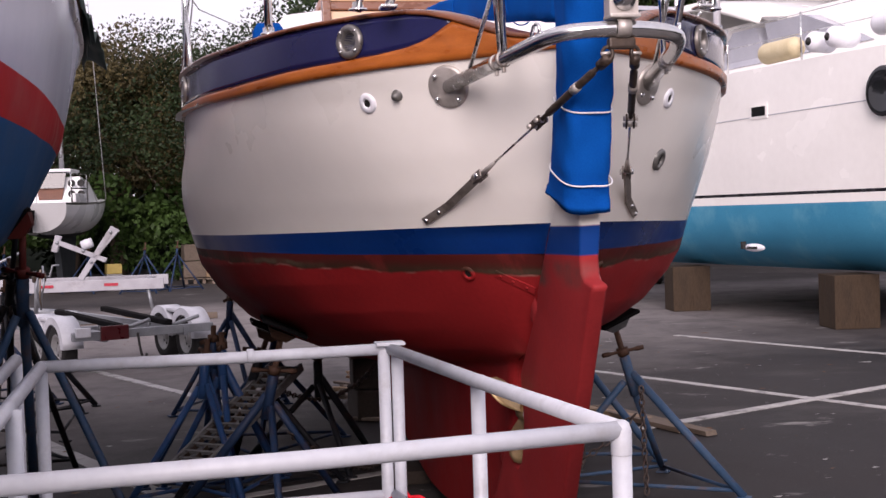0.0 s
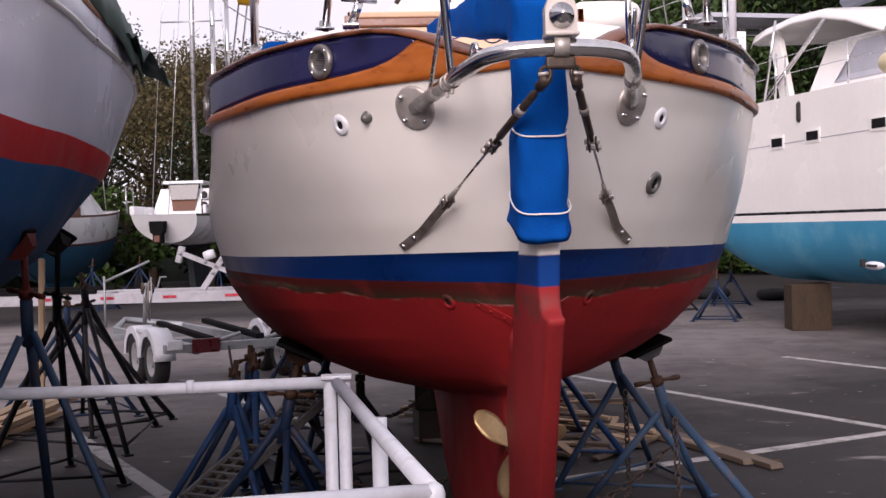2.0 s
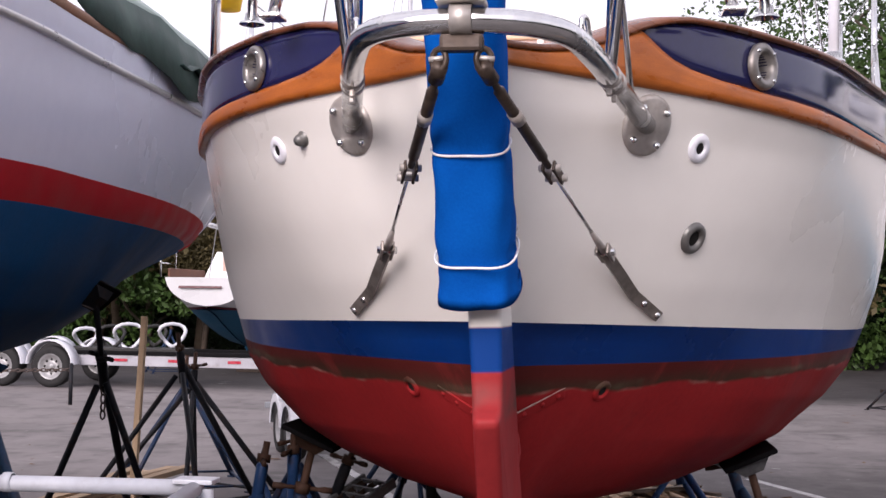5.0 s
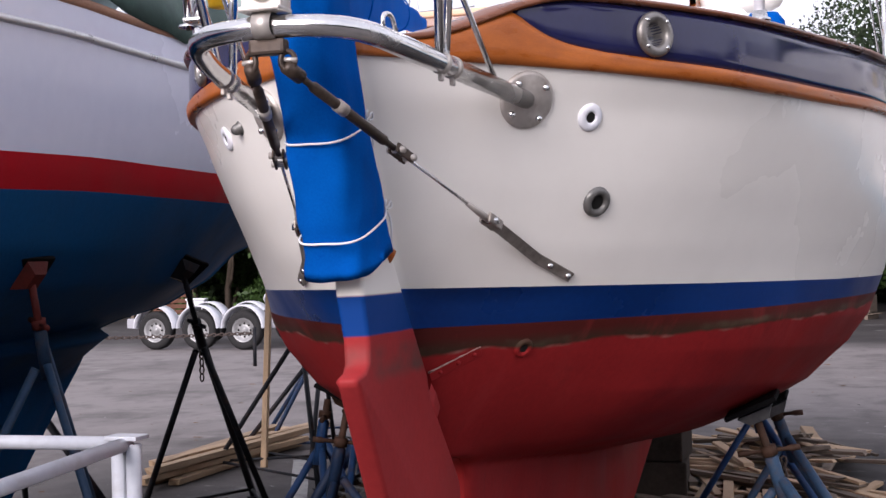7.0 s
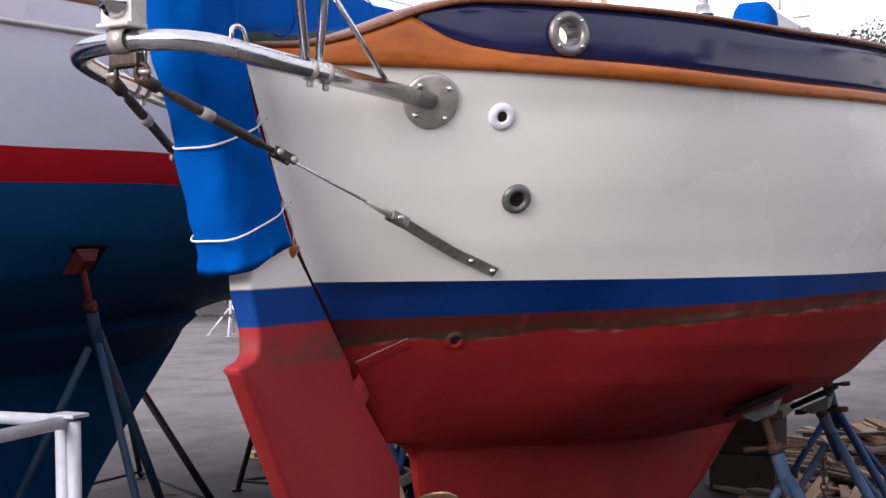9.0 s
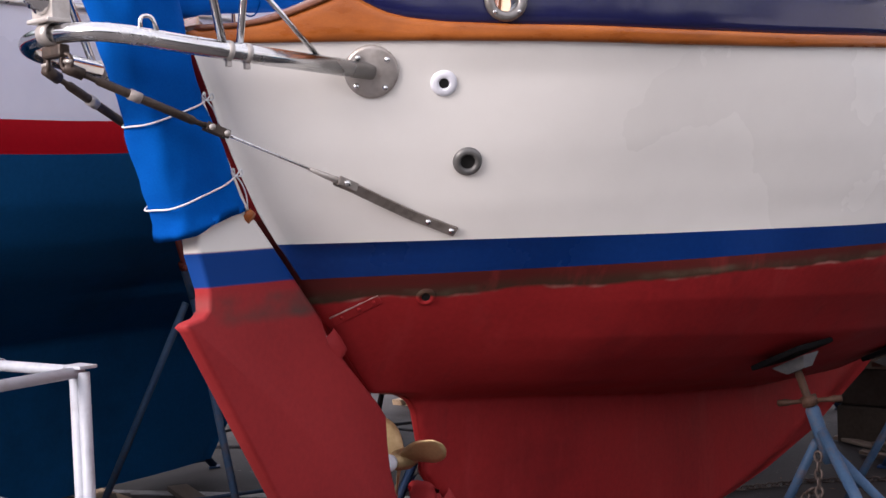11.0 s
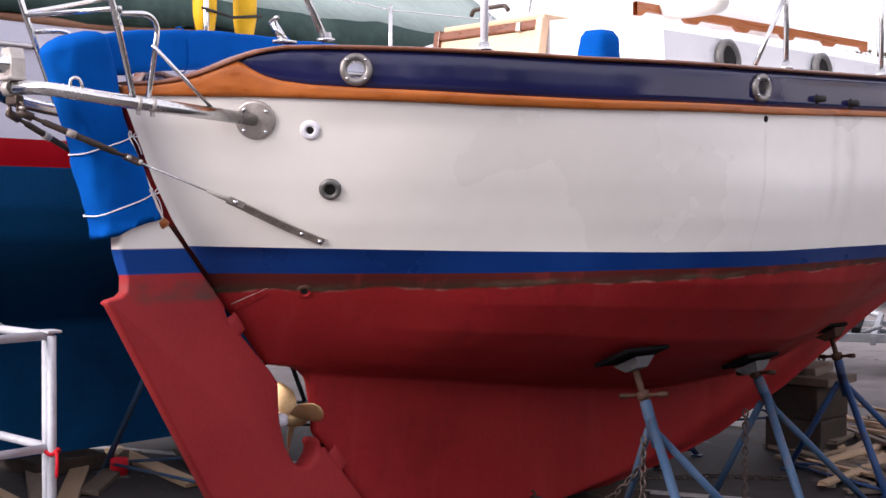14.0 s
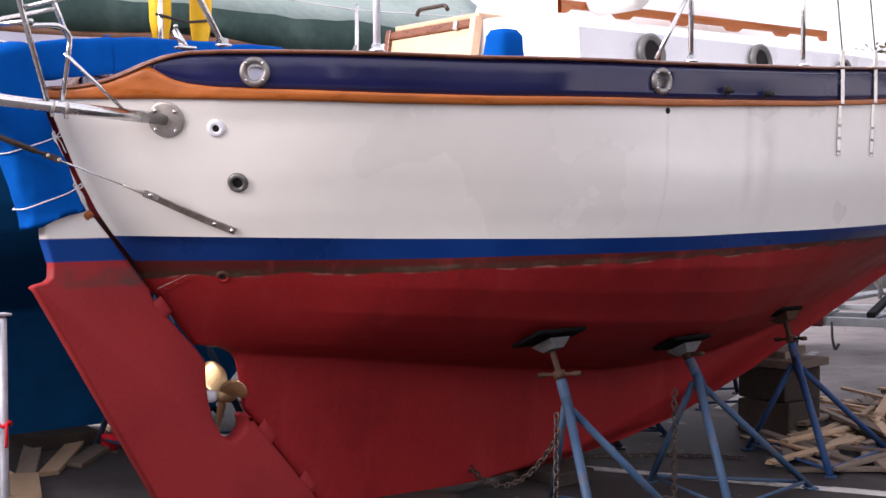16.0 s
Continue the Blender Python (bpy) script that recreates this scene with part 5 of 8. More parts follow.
def hanging_chain(pts, link=0.05, r=0.0055, material=None, label="rusty chain run between the stands"):
    """A chain of real links along a polyline."""
    path = []
    pts = [Vector(p) for p in pts]
    for a, b in zip(pts, pts[1:]):
        n = max(1, int((b - a).length / (link * 0.74)))
        for i in range(n):
            path.append((a.lerp(b, (i + 0.5) / n), (b - a).normalized()))
    verts, faces = [], []
    for i, (p, d) in enumerate(path):
        q = d.to_track_quat("X", "Z").to_matrix().to_4x4() @ Matrix.Rotation(radians(90 * (i % 2) + 20), 4, "X")
        loop = [Matrix.Translation(p) @ q @ Vector((link * 0.5 * math.cos(a), link * 0.32 * math.sin(a), 0)) for a in [2 * math.pi * k / 8 for k in range(8)]]
        v, f = tube_geo(loop, r, 5, True)
        k = len(verts)
        verts += v
        faces += [tuple(j + k for j in g) for g in f]
    return tagged(mesh_part("chain", verts, faces, material or chain_iron, None), label, "chain", "chains")


def sag(a, b, drop, n=10):
    a, b = Vector(a), Vector(b)
    return [a.lerp(b, i / n) + Vector((0, 0, -drop * 4 * (i / n) * (1 - i / n))) for i in range(n + 1)]


def stand_under(x, y, spread, turn, radius, paint, label, collar=0.66, **kw):
    """A stand whose pad lies against the main hull at (x, y)."""
    side = 1 if x > 0 else -1
    z = 0.5
    while half(y, z) < abs(x) and z < 1.5:
        z += 0.005
    p, n = skin(y, z, side)
    out = math.degrees(math.atan2(-n.z, abs(n.x)))
    tilt = (90 - out)
    boat_stand(x + side * spread, y, z - 0.075, (-side * spread, 0.0), turn, radius, collar, paint=paint, pad_tilt=(kw.pop("roll", 0), -side * tilt * 0.8, 0), label=label, **kw)


def hull_stand(x, y, base, turn, radius, paint, label, collar, bend, legs=3, pad=(0.30, 0.20), roll=0, without=()):
    """A stand whose pad lies against the main hull at (x, y) and whose feet stand round base."""
    side = 1 if x > 0 else -1
    z = 0.5
    while half(y, z, side) < abs(x) and z < 1.5:
        z += 0.005
    n = skin(y, z, side)[1]
    tilt = 90 - math.degrees(math.atan2(-n.z, abs(n.x)))
    boat_stand(base[0], base[1], z - 0.075, (x - base[0], y - base[1]), turn, radius, collar, legs, paint=paint, pad=pad, pad_tilt=(roll, -side * tilt * 0.8, 0), label=label, bend=bend, without=without)


hull_stand(0.869, 1.755, (0.99, 1.79), -34, 0.57, light_blue, "faded blue boat stand with black pad under the hull", 0.665, 0.35, 4, (0.34, 0.22), without=(3,))
hull_stand(0.885, 2.805, (1.07, 2.98), -52, 0.53, light_blue, "faded blue boat stand with black pad under the hull", 0.690, 0.74, 3, (0.32, 0.18))
hull_stand(0.655, 4.10, (0.84, 4.25), -52, 0.53, mid_blue, "blue boat stand with tilted pad near the bow", 0.660, 0.72, 3, (0.30, 0.12))
# port side, with spare stands crowded round
stand_under(-0.93, 1.76, 0.10, 155, 0.52, blue_paint, "dark blue boat stand wedged under the hull")
stand_under(-0.95, 2.80, 0.12, 100, 0.56, dark_paint, "dark boat stand with black pad under the hull")
stand_under(-0.78, 3.95, 0.13, 140, 0.58, blue_paint, "blue boat stand near the bow", 0.64)
boat_stand(-1.12, 5.75, 1.02, (0.03, 0), 20, 0.50, 0.80, 4, paint=blue_paint, has_pad=False, label="blue four-legged stand stored beside the boat")
boat_stand(-1.34, 2.36, 0.92, (0.04, 0.05), 60, 0.42, 0.70, paint=mid_blue, has_pad=False, label="spare blue boat stand without a pad")
boat_stand(-1.28, 2.86, 0.96, (0.02, 0.0), 10, 0.42, 0.74, 4, paint=blue_paint, has_pad=False, label="spare blue boat stand without a pad")
boat_stand(-1.22, 2.60, 0.94, (0.0, 0.0), 35, 0.40, 0.72, paint=mid_blue, has_pad=False, label="spare blue boat stand without a pad")
boat_stand(-0.62, 3.2, 0.72, (0.0, 0.0), 45, 0.50, 0.56, paint=dark_paint, has_pad=False, label="low dark stand by the keel")
hanging_chain(sag((-1.0, 2.84, 0.62), (0.0, 4.7, 0.50), 0.22) )
hanging_chain(sag((-0.9, 1.8, 0.45), (-0.35, 2.9, 0.02), 0.05) + [Vector((0.1, 3.6, 0.012)), Vector((0.5, 3.9, 0.012))])
hanging_chain([(0.93, 2.66, 0.62), (0.94, 2.65, 0.02), (0.85, 2.45, 0.012)], link=0.045)
hanging_chain([(0.98, 1.68, 0.60), (0.99, 1.66, 0.02)], link=0.045)
hanging_chain(sag((0.95, 1.7, 0.45), (-0.1, 1.9, 0.30), 0.25))

# ---------------- blocks and timber ----------------
old_block = surface("weathered_block", (0.026, 0.019, 0.015), (0.055, 0.042, 0.034), 5, 0.85, bump=0.5, fine=40, stain=(0.03, 0.026, 0.022), stain_scale=4, stain_amount=0.6)
pale_wood = surface("pale_sawn_pine", (0.34, 0.23, 0.14), (0.48, 0.35, 0.23), 4, 0.75, bump=0.3, fine=60, stretch=(6, 0.7, 6), stain=(0.22, 0.16, 0.11), stain_scale=4, stain_amount=0.6, island=0.35)
grey_wood = surface("grey_weathered_board", (0.12, 0.092, 0.070), (0.22, 0.175, 0.14), 4, 0.85, bump=0.4, fine=60, stretch=(6, 0.7, 6), stain=(0.09, 0.07, 0.055), stain_scale=4, stain_amount=0.6, island=0.4)
kb = empty("keel_block", pose(0.0, 4.98, 0), "dark stacked timber blocks under the forefoot", "block")
for i in range(2):
    box_part("baulk", (0.0, 0.0, 0.12 + 0.24 * i), (0.42, 0.44 - 0.03 * i, 0.235), old_block, kb, rot=(0, 0, 4 - 7 * i), bevel=0.015)
box_part("packing_board", (0.01, 0.0, 0.51), (0.52, 0.46, 0.055), grey_wood, kb, rot=(0, 0, 3), bevel=0.006)
box_part("wedge", (0.0, 0.03, 0.575), (0.24, 0.26, 0.06), grey_wood, kb, rot=(8, 0, 0), bevel=0.006)
kb2 = empty("keel_block", pose(0.0, 1.45, 0), "flat timber sole block under the keel", "block")
box_part("baulk", (0, 0, 0.04), (0.62, 0.34, 0.078), old_block, kb2, bevel=0.01)
kb3 = empty("keel_block", pose(0.0, 2.55, 0), "flat timber sole block under the keel", "block")
box_part("baulk", (0, 0, 0.04), (0.58, 0.30, 0.078), old_block, kb3, bevel=0.01)

random.seed(11)


def board(p, length, width, thick, yaw, pitch, material, label, group):
    bm = bmesh.new()
    add_box(bm, (0, 0, 0), (width, length, thick))
    for v in bm.verts:
        v.co.x += random.uniform(-0.008, 0.008)
        v.co.y += random.uniform(-0.02, 0.02)
    ob = part("board", bm, material, None, bevel=0.004)
    ob.matrix_basis = pose(*p, pitch, random.uniform(-4, 4), yaw)
    return tagged(ob, label, "board", group)


# heap of broken boards
for i in range(80):
    layer = i / 80
    r = random.random() ** 0.6
    a = random.uniform(0, 2 * math.pi)
    x, y = 0.72 + 0.72 * r * math.cos(a) * (1.1 - 0.5 * layer), 6.0 + 1.30 * r * math.sin(a) * (1.1 - 0.5 * layer)
    z = 0.03 + 0.26 * layer * (1 - r * 0.65) + 0.01
    L = random.uniform(0.45, 1.25)
    board((x, y, z), L, random.uniform(0.035, 0.095), random.uniform(0.018, 0.032), random.gauss(30, 30), random.uniform(-9, 9) * layer, pale_wood if random.random() < 0.42 else grey_wood, "broken pale board tossed on a scrap heap", "scrap boards")
for i in range(34):
    x, y = random.uniform(0.25, 1.35), random.uniform(4.2, 5.3)
    board((x, y, 0.02 + 0.03 * random.random()), random.uniform(0.5, 1.3), random.uniform(0.035, 0.085), 0.025, random.gauss(25, 28), 0, grey_wood if random.random() < 0.65 else pale_wood, "weathered board lying at the edge of the heap", "scrap boards")
for (x0, y0), (x1, y1), mt in (((1.68, 4.65), (2.03, 3.25), grey_wood), ((1.62, 4.5), (1.90, 3.45), grey_wood), ((1.45, 4.9), (1.82, 3.9), pale_wood)):
    d = Vector((x1 - x0, y1 - y0, 0))
    board(((x0 + x1) / 2, (y0 + y1) / 2, 0.022), d.length, 0.09, 0.035, math.degrees(math.atan2(-d.x, d.y)), 0, mt, "long weathered plank lying on the asphalt", "long planks")
# timbers under the neighbouring boat
for i in range(9):
    k = i % 3
    board((-3.62 + 0.11 * k + random.uniform(-0.03, 0.03), 5.6 + random.uniform(-0.25, 0.35), 0.03 + 0.055 * (i // 3)), random.uniform(2.0, 2.7), 0.09, 0.045, -4 + random.uniform(-5, 7), 0, pale_wood, "pale sawn timber stacked on the ground", "stacked timbers")
board((-3.15, 5.6, 0.70), 1.5, 0.045, 0.03, 5, 84, pale_wood, "thin pale batten leaning on a stand", "stacked timbers")
# steel grating leaning on the spare stands
gr = empty("steel_grating", pose(-1.16, 2.45, 0.44, 0, -24, 52), "grey steel grating plank leaning on stands", "grating")
for s in (-1, 1):
    box_part("side_bar", (0, s * 0.11, 0), (1.15, 0.02, 0.05), plate_grey, gr)
for i in range(17):
    box_part("cross_bar", (-0.55 + 0.068 * i, 0, 0.008), (0.014, 0.21, 0.02), plate_grey, gr, bevel=0.0)
for i in range(3):
    box_part("long_bar", (0, -0.08 + 0.08 * i, 0.0), (1.12, 0.006, 0.03), dark_steel, gr, bevel=0.0)
# litter: paint flakes and leaves on the asphalt
flake = surface("paint_flake", (0.20, 0.20, 0.195), (0.34, 0.34, 0.33), 20, 0.8, island=0.3)
leaf_brown = surface("dry_leaf", (0.10, 0.05, 0.025), (0.20, 0.11, 0.055), 20, 0.8, island=0.4)
for mt, n, label, cat in ((flake, 170, "scattered pale paint flakes", "flakes"), (leaf_brown, 380, "scattered dry leaves", "leaves")):
    verts, faces = [], []
    for i in range(n):
        c = Vector((random.uniform(-9, 8), random.uniform(0.5, 17), 0.004))
        if mt is flake and random.random() < 0.5:
            c = Vector((random.gauss(3.5, 1.6), random.gauss(7, 2.8), 0.004))
        s = random.uniform(0.008, 0.032) if random.random() < 0.95 else random.uniform(0.05, 0.08)
        k = len(verts)
        m = random.choice((4, 5, 6))
        for j in range(m):
            a = 2 * math.pi * j / m + random.uniform(-0.3, 0.3)
            verts.append(c + Vector((s * math.cos(a) * random.uniform(0.7, 1.3), s * 0.6 * math.sin(a), random.uniform(0, 0.006))))
        faces.append(tuple(range(k, k + m)))
    tagged(mesh_part("litter", verts, faces, mt, None, smooth=False), label, cat, kind="stuff")

# ---------------- neighbouring blue-bottomed yacht ----------------
lilac_white = surface("white_topside_paint", (0.60, 0.625, 0.75), (0.66, 0.685, 0.80), 1.0, 0.26, coat=0.15, fine=12, rough_var=0.05)
stripe_red = surface("red_boot_paint", (0.34, 0.004, 0.010), (0.42, 0.006, 0.014), 3, 0.5, spec=0.10)
deep_blue = surface("blue_antifouling", (0.002, 0.055, 0.16), (0.004, 0.078, 0.22), 1.6, 0.6, spec=0.08, bump=0.15, fine=45, stain=(0.003, 0.035, 0.09), stain_scale=1.2, stain_amount=0.7)
tarp_green = surface("green_tarpaulin", (0.014, 0.036, 0.031), (0.028, 0.060, 0.050), 4, 0.6, bump=0.4, fine=20, stain=(0.10, 0.15, 0.13), stain_scale=2, stain_amount=0.5)
tarp_pale = surface("pale_green_cover", (0.26, 0.34, 0.31), (0.36, 0.44, 0.40), 2.5, 0.6, bump=0.3, fine=20, stain=(0.16, 0.22, 0.20), stain_scale=1.5, stain_amount=0.6)
bare_alloy = surface("alloy_toe_rail", (0.45, 0.45, 0.46), (0.60, 0.60, 0.61), 10, 0.35, metal=0.8)

LX = -3.13
LB_END = [(0.0, 2.0), (0.3, 2.22), (0.45, 2.36), (0.75, 2.66), (1.0, 2.92), (1.22, 3.12), (1.27, 3.4), (1.33, 3.95), (1.5, 4.6), (1.68, 5.0), (2.0, 6.5), (2.6, 7.9), (2.8, 8.1)]
LB_BREADTH = [(0.1, 0.12), (0.95, 0.14), (1.05, 0.30), (1.2, 0.55), (1.35, 0.80), (1.5, 0.97), (1.68, 1.08), (2.0, 1.18), (2.65, 1.27)]


def lb_half(y, z):
    """Half breadth of the blue-bottomed yacht, fine at both ends."""
    b = table(LB_BREADTH, z) * (1 + 0.07 * ease(1.8, -0.2, y))
    if y < 0:
        return max(0.03, b * (1 - min(1, -y / 6.9) ** 2.3))
    return max(0.03, b * (1 - min(1, y / table(LB_END, z)) ** (2.5 if z > 1.22 else 8)))


def lb_skin(name, lo, hi, rows, material, parent, side, label=""):
    cols = 60
    verts, faces = [], []
    for j in range(rows + 1):
        for i in range(cols + 1):
            u = 1 - (1 - i / cols) ** 1.5
            y, z = 0, 1.5
            for _ in range(4):
                z = lo(y) + (hi(y) - lo(y)) * j / rows
                y0 = -6.2 + 2.4 * (1 - min(1, z / 2.4))
                y = y0 + (table(LB_END, z) - y0) * u
            verts.append((side * lb_half(y, z), y, z))
    for j in range(rows):
        for i in range(cols):
            a = j * (cols + 1) + i
            faces.append((a, a + 1, a + cols + 2, a + cols + 1))
    return mesh_part(name, verts, faces, material, parent, label)


lb_low = lambda y: 1.905 + 0.035 * ease(0.2, 1.6, y) + 0.015 * ease(1.5, 4.0, y)
lb_mid = lambda y: 2.052 + 0.038 * ease(0.2, 1.6, y) + 0.02 * ease(1.5, 4.0, y)
lb_top = lambda y: 2.665 + 0.045 * ease(0.0, 1.3, y) + 0.06 * ease(1.0, 5, y) + 0.20 * ease(0, -6, y)
cap_wood = surface("bare_wood_cap", (0.20, 0.10, 0.06), (0.30, 0.16, 0.10), 4, 0.55)
yacht = empty("yacht", pose(LX, 0, 0), "white yacht with red boot stripe and dark blue bottom", "sailboat")
for side in (1, -1):
    lb_skin("hull_side", lb_mid, lb_top, 14, lilac_white, yacht, side, "glossy pale white topside")
    lb_skin("boot_stripe", lb_low, lb_mid, 3, stripe_red, yacht, side, "red boot stripe")
    lb_skin("underbody", lambda y: 0.10, lb_low, 60, deep_blue, yacht, side, "dark blue antifouling")
    ys = [-5.6 + 0.25 * i for i in range(52)]
    strake = lambda y: lb_top(y) - 0.125
    tube("rub_strake", [(side * (lb_half(y, strake(y)) + 0.004), y, strake(y)) for y in ys], 0.017, bare_alloy, yacht, "grey metal rub strake", 8)
    tube("cap_board", [(side * (lb_half(y, 2.7) - 0.015), y, lb_top(y) + 0.018) for y in ys], 0.028, cap_wood, yacht, "worn wooden cap rail", 8)
# deck
verts, faces = [], []
for i in range(31):
    y = -6.0 + 13.2 * i / 30
    h = max(0.02, lb_half(y, 2.6) - 0.02)
    verts += [(-h, y, lb_top(y) - 0.03), (0, y, lb_top(y) + 0.05), (h, y, lb_top(y) - 0.03)]
for i in range(30):
    for k in range(2):
        a = 3 * i + k
        faces.append((a, a + 1, a + 4, a + 3))
mesh_part("deck", verts, faces, lilac_white, yacht)
# winter cover: dark skirt and pale ridge
cov = empty("boat_cover", pose(LX, 0, 0), "green tarpaulin tent lashed over the yacht deck", "cover")
for name, prof, mt in (("dark_skirt", [(0.99, 0.06), (0.985, 0.12), (0.96, 0.24)], tarp_green), ("pale_roof", [(0.96, 0.24), (0.80, 0.40), (0.5, 0.64), (0.2, 0.84), (0.0, 0.88)], tarp_pale)):
    for side in (1, -1):
        verts, faces = [], []
        n = 54
        for i in range(n + 1):
            y = -5.4 + 9.6 * i / n
            for f, dz in prof:
                h = lb_half(y, 2.7) + 0.03
                hang = ease(1.8, 3.0, y) if dz < 0.1 else 0.0
                droop = 0.03 * noise.noise(Vector((y * 2.1, f * 3, side))) + 0.02 * noise.noise(Vector((y * 6, f * 7, 1)))
                if dz < 0.1:
                    droop += 0.06 * noise.noise(Vector((y * 1.3, 5, side))) - 0.02
                verts.append((side * (h * (f + 0.03 * hang) + 0.02 * noise.noise(Vector((y * 3, f, 9)))), y + (0.12 * f if i == n else 0), lb_top(y) + dz + droop - 0.14 * hang))
        m = len(prof)
        for i in range(n):
            for k in range(m - 1):
                a = i * m + k
                faces.append((a, a + 1, a + m + 1, a + m))
        ob = mesh_part(name, verts, faces, mt, cov)
        sol = ob.modifiers.new("cloth", "SOLIDIFY")
        sol.thickness = 0.006
# loose tarp corner hanging over the stern
verts, faces = [], []
for i in range(13):
    for j in range(15):
        u, v = i / 12, j / 14
        y = 2.85 + 1.95 * v
        x = 0.62 + 0.60 * u - 0.03 * v
        z = lb_top(3.8) + 0.26 - 0.30 * u ** 1.5 * (0.75 + 0.5 * noise.noise(Vector((v * 5, 2, 0)))) - 0.06 * v + 0.05 * noise.noise(Vector((u * 6, v * 9, 4)))
        verts.append((x, y, z))
for i in range(12):
    for j in range(14):
        a = i * 15 + j
        faces.append((a, a + 1, a + 16, a + 15))
ob = mesh_part("loose_corner", verts, faces, tarp_green, cov)
ob.modifiers.new("cloth", "SOLIDIFY").thickness = 0.006
# its stands and blocks
# this pad is black to stand for the deep shade under the yacht
boat_stand(-2.13, 1.24, 1.56, (0.04, -0.18), 95, 0.62, 1.24, paint=light_blue, screw=red_iron, pad=(0.30, 0.16), pad_tilt=(0, -52, 0), bend=0.4, label="tall blue boat stand with red screw head")
boat_stand(-2.62, 3.80, 1.56, (0.255, -0.92), 94, 0.52, 1.16, paint=dark_paint, screw=dark_paint, pad=(0.30, 0.18), pad_tilt=(-22, -40, 0), bend=0.60, label="tall black boat stand leaning in under the yacht stern")
boat_stand(-2.35, -1.2, 1.30, (-0.12, 0.0), 10, 0.8, 0.92, paint=light_blue, screw=red_iron, pad_tilt=(0, 32, 0), label="tall blue boat stand with red screw head")
boat_stand(-3.75, 1.6, 1.30, (0.12, 0.0), 50, 0.8, 0.92, paint=blue_paint, pad_tilt=(0, -32, 0), label="tall blue boat stand on the shaded side")
boat_stand(-3.55, 2.9, 1.30, (0.14, -0.1), 0, 0.8, 0.95, paint=dark_paint, screw=dark_paint, pad_tilt=(-18, -30, 0), label="tall black boat stand on the shaded side")
boat_stand(-2.95, 6.25, 1.18, (0.02, 0), 15, 0.72, 0.92, 4, paint=dark_paint, has_pad=False, label="tall dark stand stored on the asphalt")
boat_stand(-2.72, 5.35, 1.35, (-0.05, 0), 60, 0.78, 1.10, 3, paint=dark_paint, screw=rust, has_pad=False, label="tall dark stand stored on the asphalt")
boat_stand(-3.25, 6.95, 1.12, (0.0, 0.04), 70, 0.70, 0.88, 4, paint=blue_paint, has_pad=False, label="tall blue stand stored on the asphalt")
hanging_chain([(-2.47, 3.27, 1.08), (-2.47, 3.27, 0.90)])
yb = empty("keel_block", pose(LX, 0.75, 0), "dark timber block under the yacht keel", "block")
box_part("baulk", (0.0, 0.0, 0.05), (0.7, 0.5, 0.098), old_block, yb, bevel=0.01)
yb = empty("keel_block", pose(LX, -1.6, 0), "dark timber block under the yacht keel", "block")
box_part("baulk", (0.0, 0.0, 0.05), (0.7, 0.5, 0.098), old_block, yb, bevel=0.01)
for i in range(7):
    board((-2.6 + 0.25 * random.random(), -0.2 + 0.28 * i, 0.02), random.uniform(0.7, 1.5), 0.12, 0.03, 70 + random.uniform(-25, 25), 0, pale_wood if i % 2 else grey_wood, "board lying beside the yacht keel", "keel boards")
board((-1.68, -0.04, 0.03), 0.62, 0.25, 0.05, -110, 0, pale_wood, "short pale board lying on the asphalt", "loose boards")
bucket = empty("small_red_can", pose(-2.55, 0.95, 0), "small red can standing beside the keel", "can")
lathe("body", [(0.0, 0.0), (0.055, 0.0), (0.058, 0.10), (0.052, 0.105), (0.0, 0.105)], pose(0, 0, 0), red_ribbon, bucket, segs=18)
tagged(mesh_part("pallet_scrap", [Vector(v) for v in ((1.30, -0.95, 0.0), (1.95, -0.75, 0.0), (1.85, -0.35, 0.0), (1.2, -0.55, 0.0), (1.30, -0.95, 0.05), (1.95, -0.75, 0.05), (1.85, -0.35, 0.05), (1.2, -0.55, 0.05))], [(0, 1, 2, 3), (4, 5, 6, 7), (0, 1, 5, 4), (1, 2, 6, 5), (2, 3, 7, 6), (3, 0, 4, 7)], grey_wood, None, smooth=False), "flat weathered board scrap on the ground", "board")

# ---------------- large catamaran ----------------
cat_white = surface("bright_white_gelcoat", (0.80, 0.78, 0.75), (0.87, 0.85, 0.82), 1.0, 0.20, coat=0.3, fine=10)
cat_blue = surface("turquoise_antifouling", (0.025, 0.20, 0.34), (0.05, 0.28, 0.44), 1.2, 0.55, bump=0.1, stain=(0.13, 0.36, 0.47), stain_scale=0.9, stain_amount=0.9)
dark_glass = surface("tinted_glass", (0.010, 0.011, 0.013), (0.016, 0.017, 0.02), 4, 0.06, rough_var=0.02)
grey_glass = surface("hazy_window", (0.36, 0.37, 0.42), (0.46, 0.47, 0.52), 2, 0.15)
black_line = surface("black_stripe", (0.010, 0.010, 0.014), (0.018, 0.018, 0.022), 6, 0.3)
fender_cream = surface("cream_fender", (0.55, 0.46, 0.28), (0.66, 0.57, 0.38), 6, 0.5)
CM = Matrix.Translation((4.64, 17.3, 0)) @ Matrix(((0.19, 0.98, 0, 0), (-0.98, 0.19, 0, 0), (0, 0, 1, 0), (0, 0, 0, 1)))
# local x runs from stern to bow, local y away from the lane, z up (mirrored on purpose by the frame above)
cat = empty("catamaran", pose(0, 0, 0), "large white catamaran with turquoise bottom on timber blocks", "catamaran")


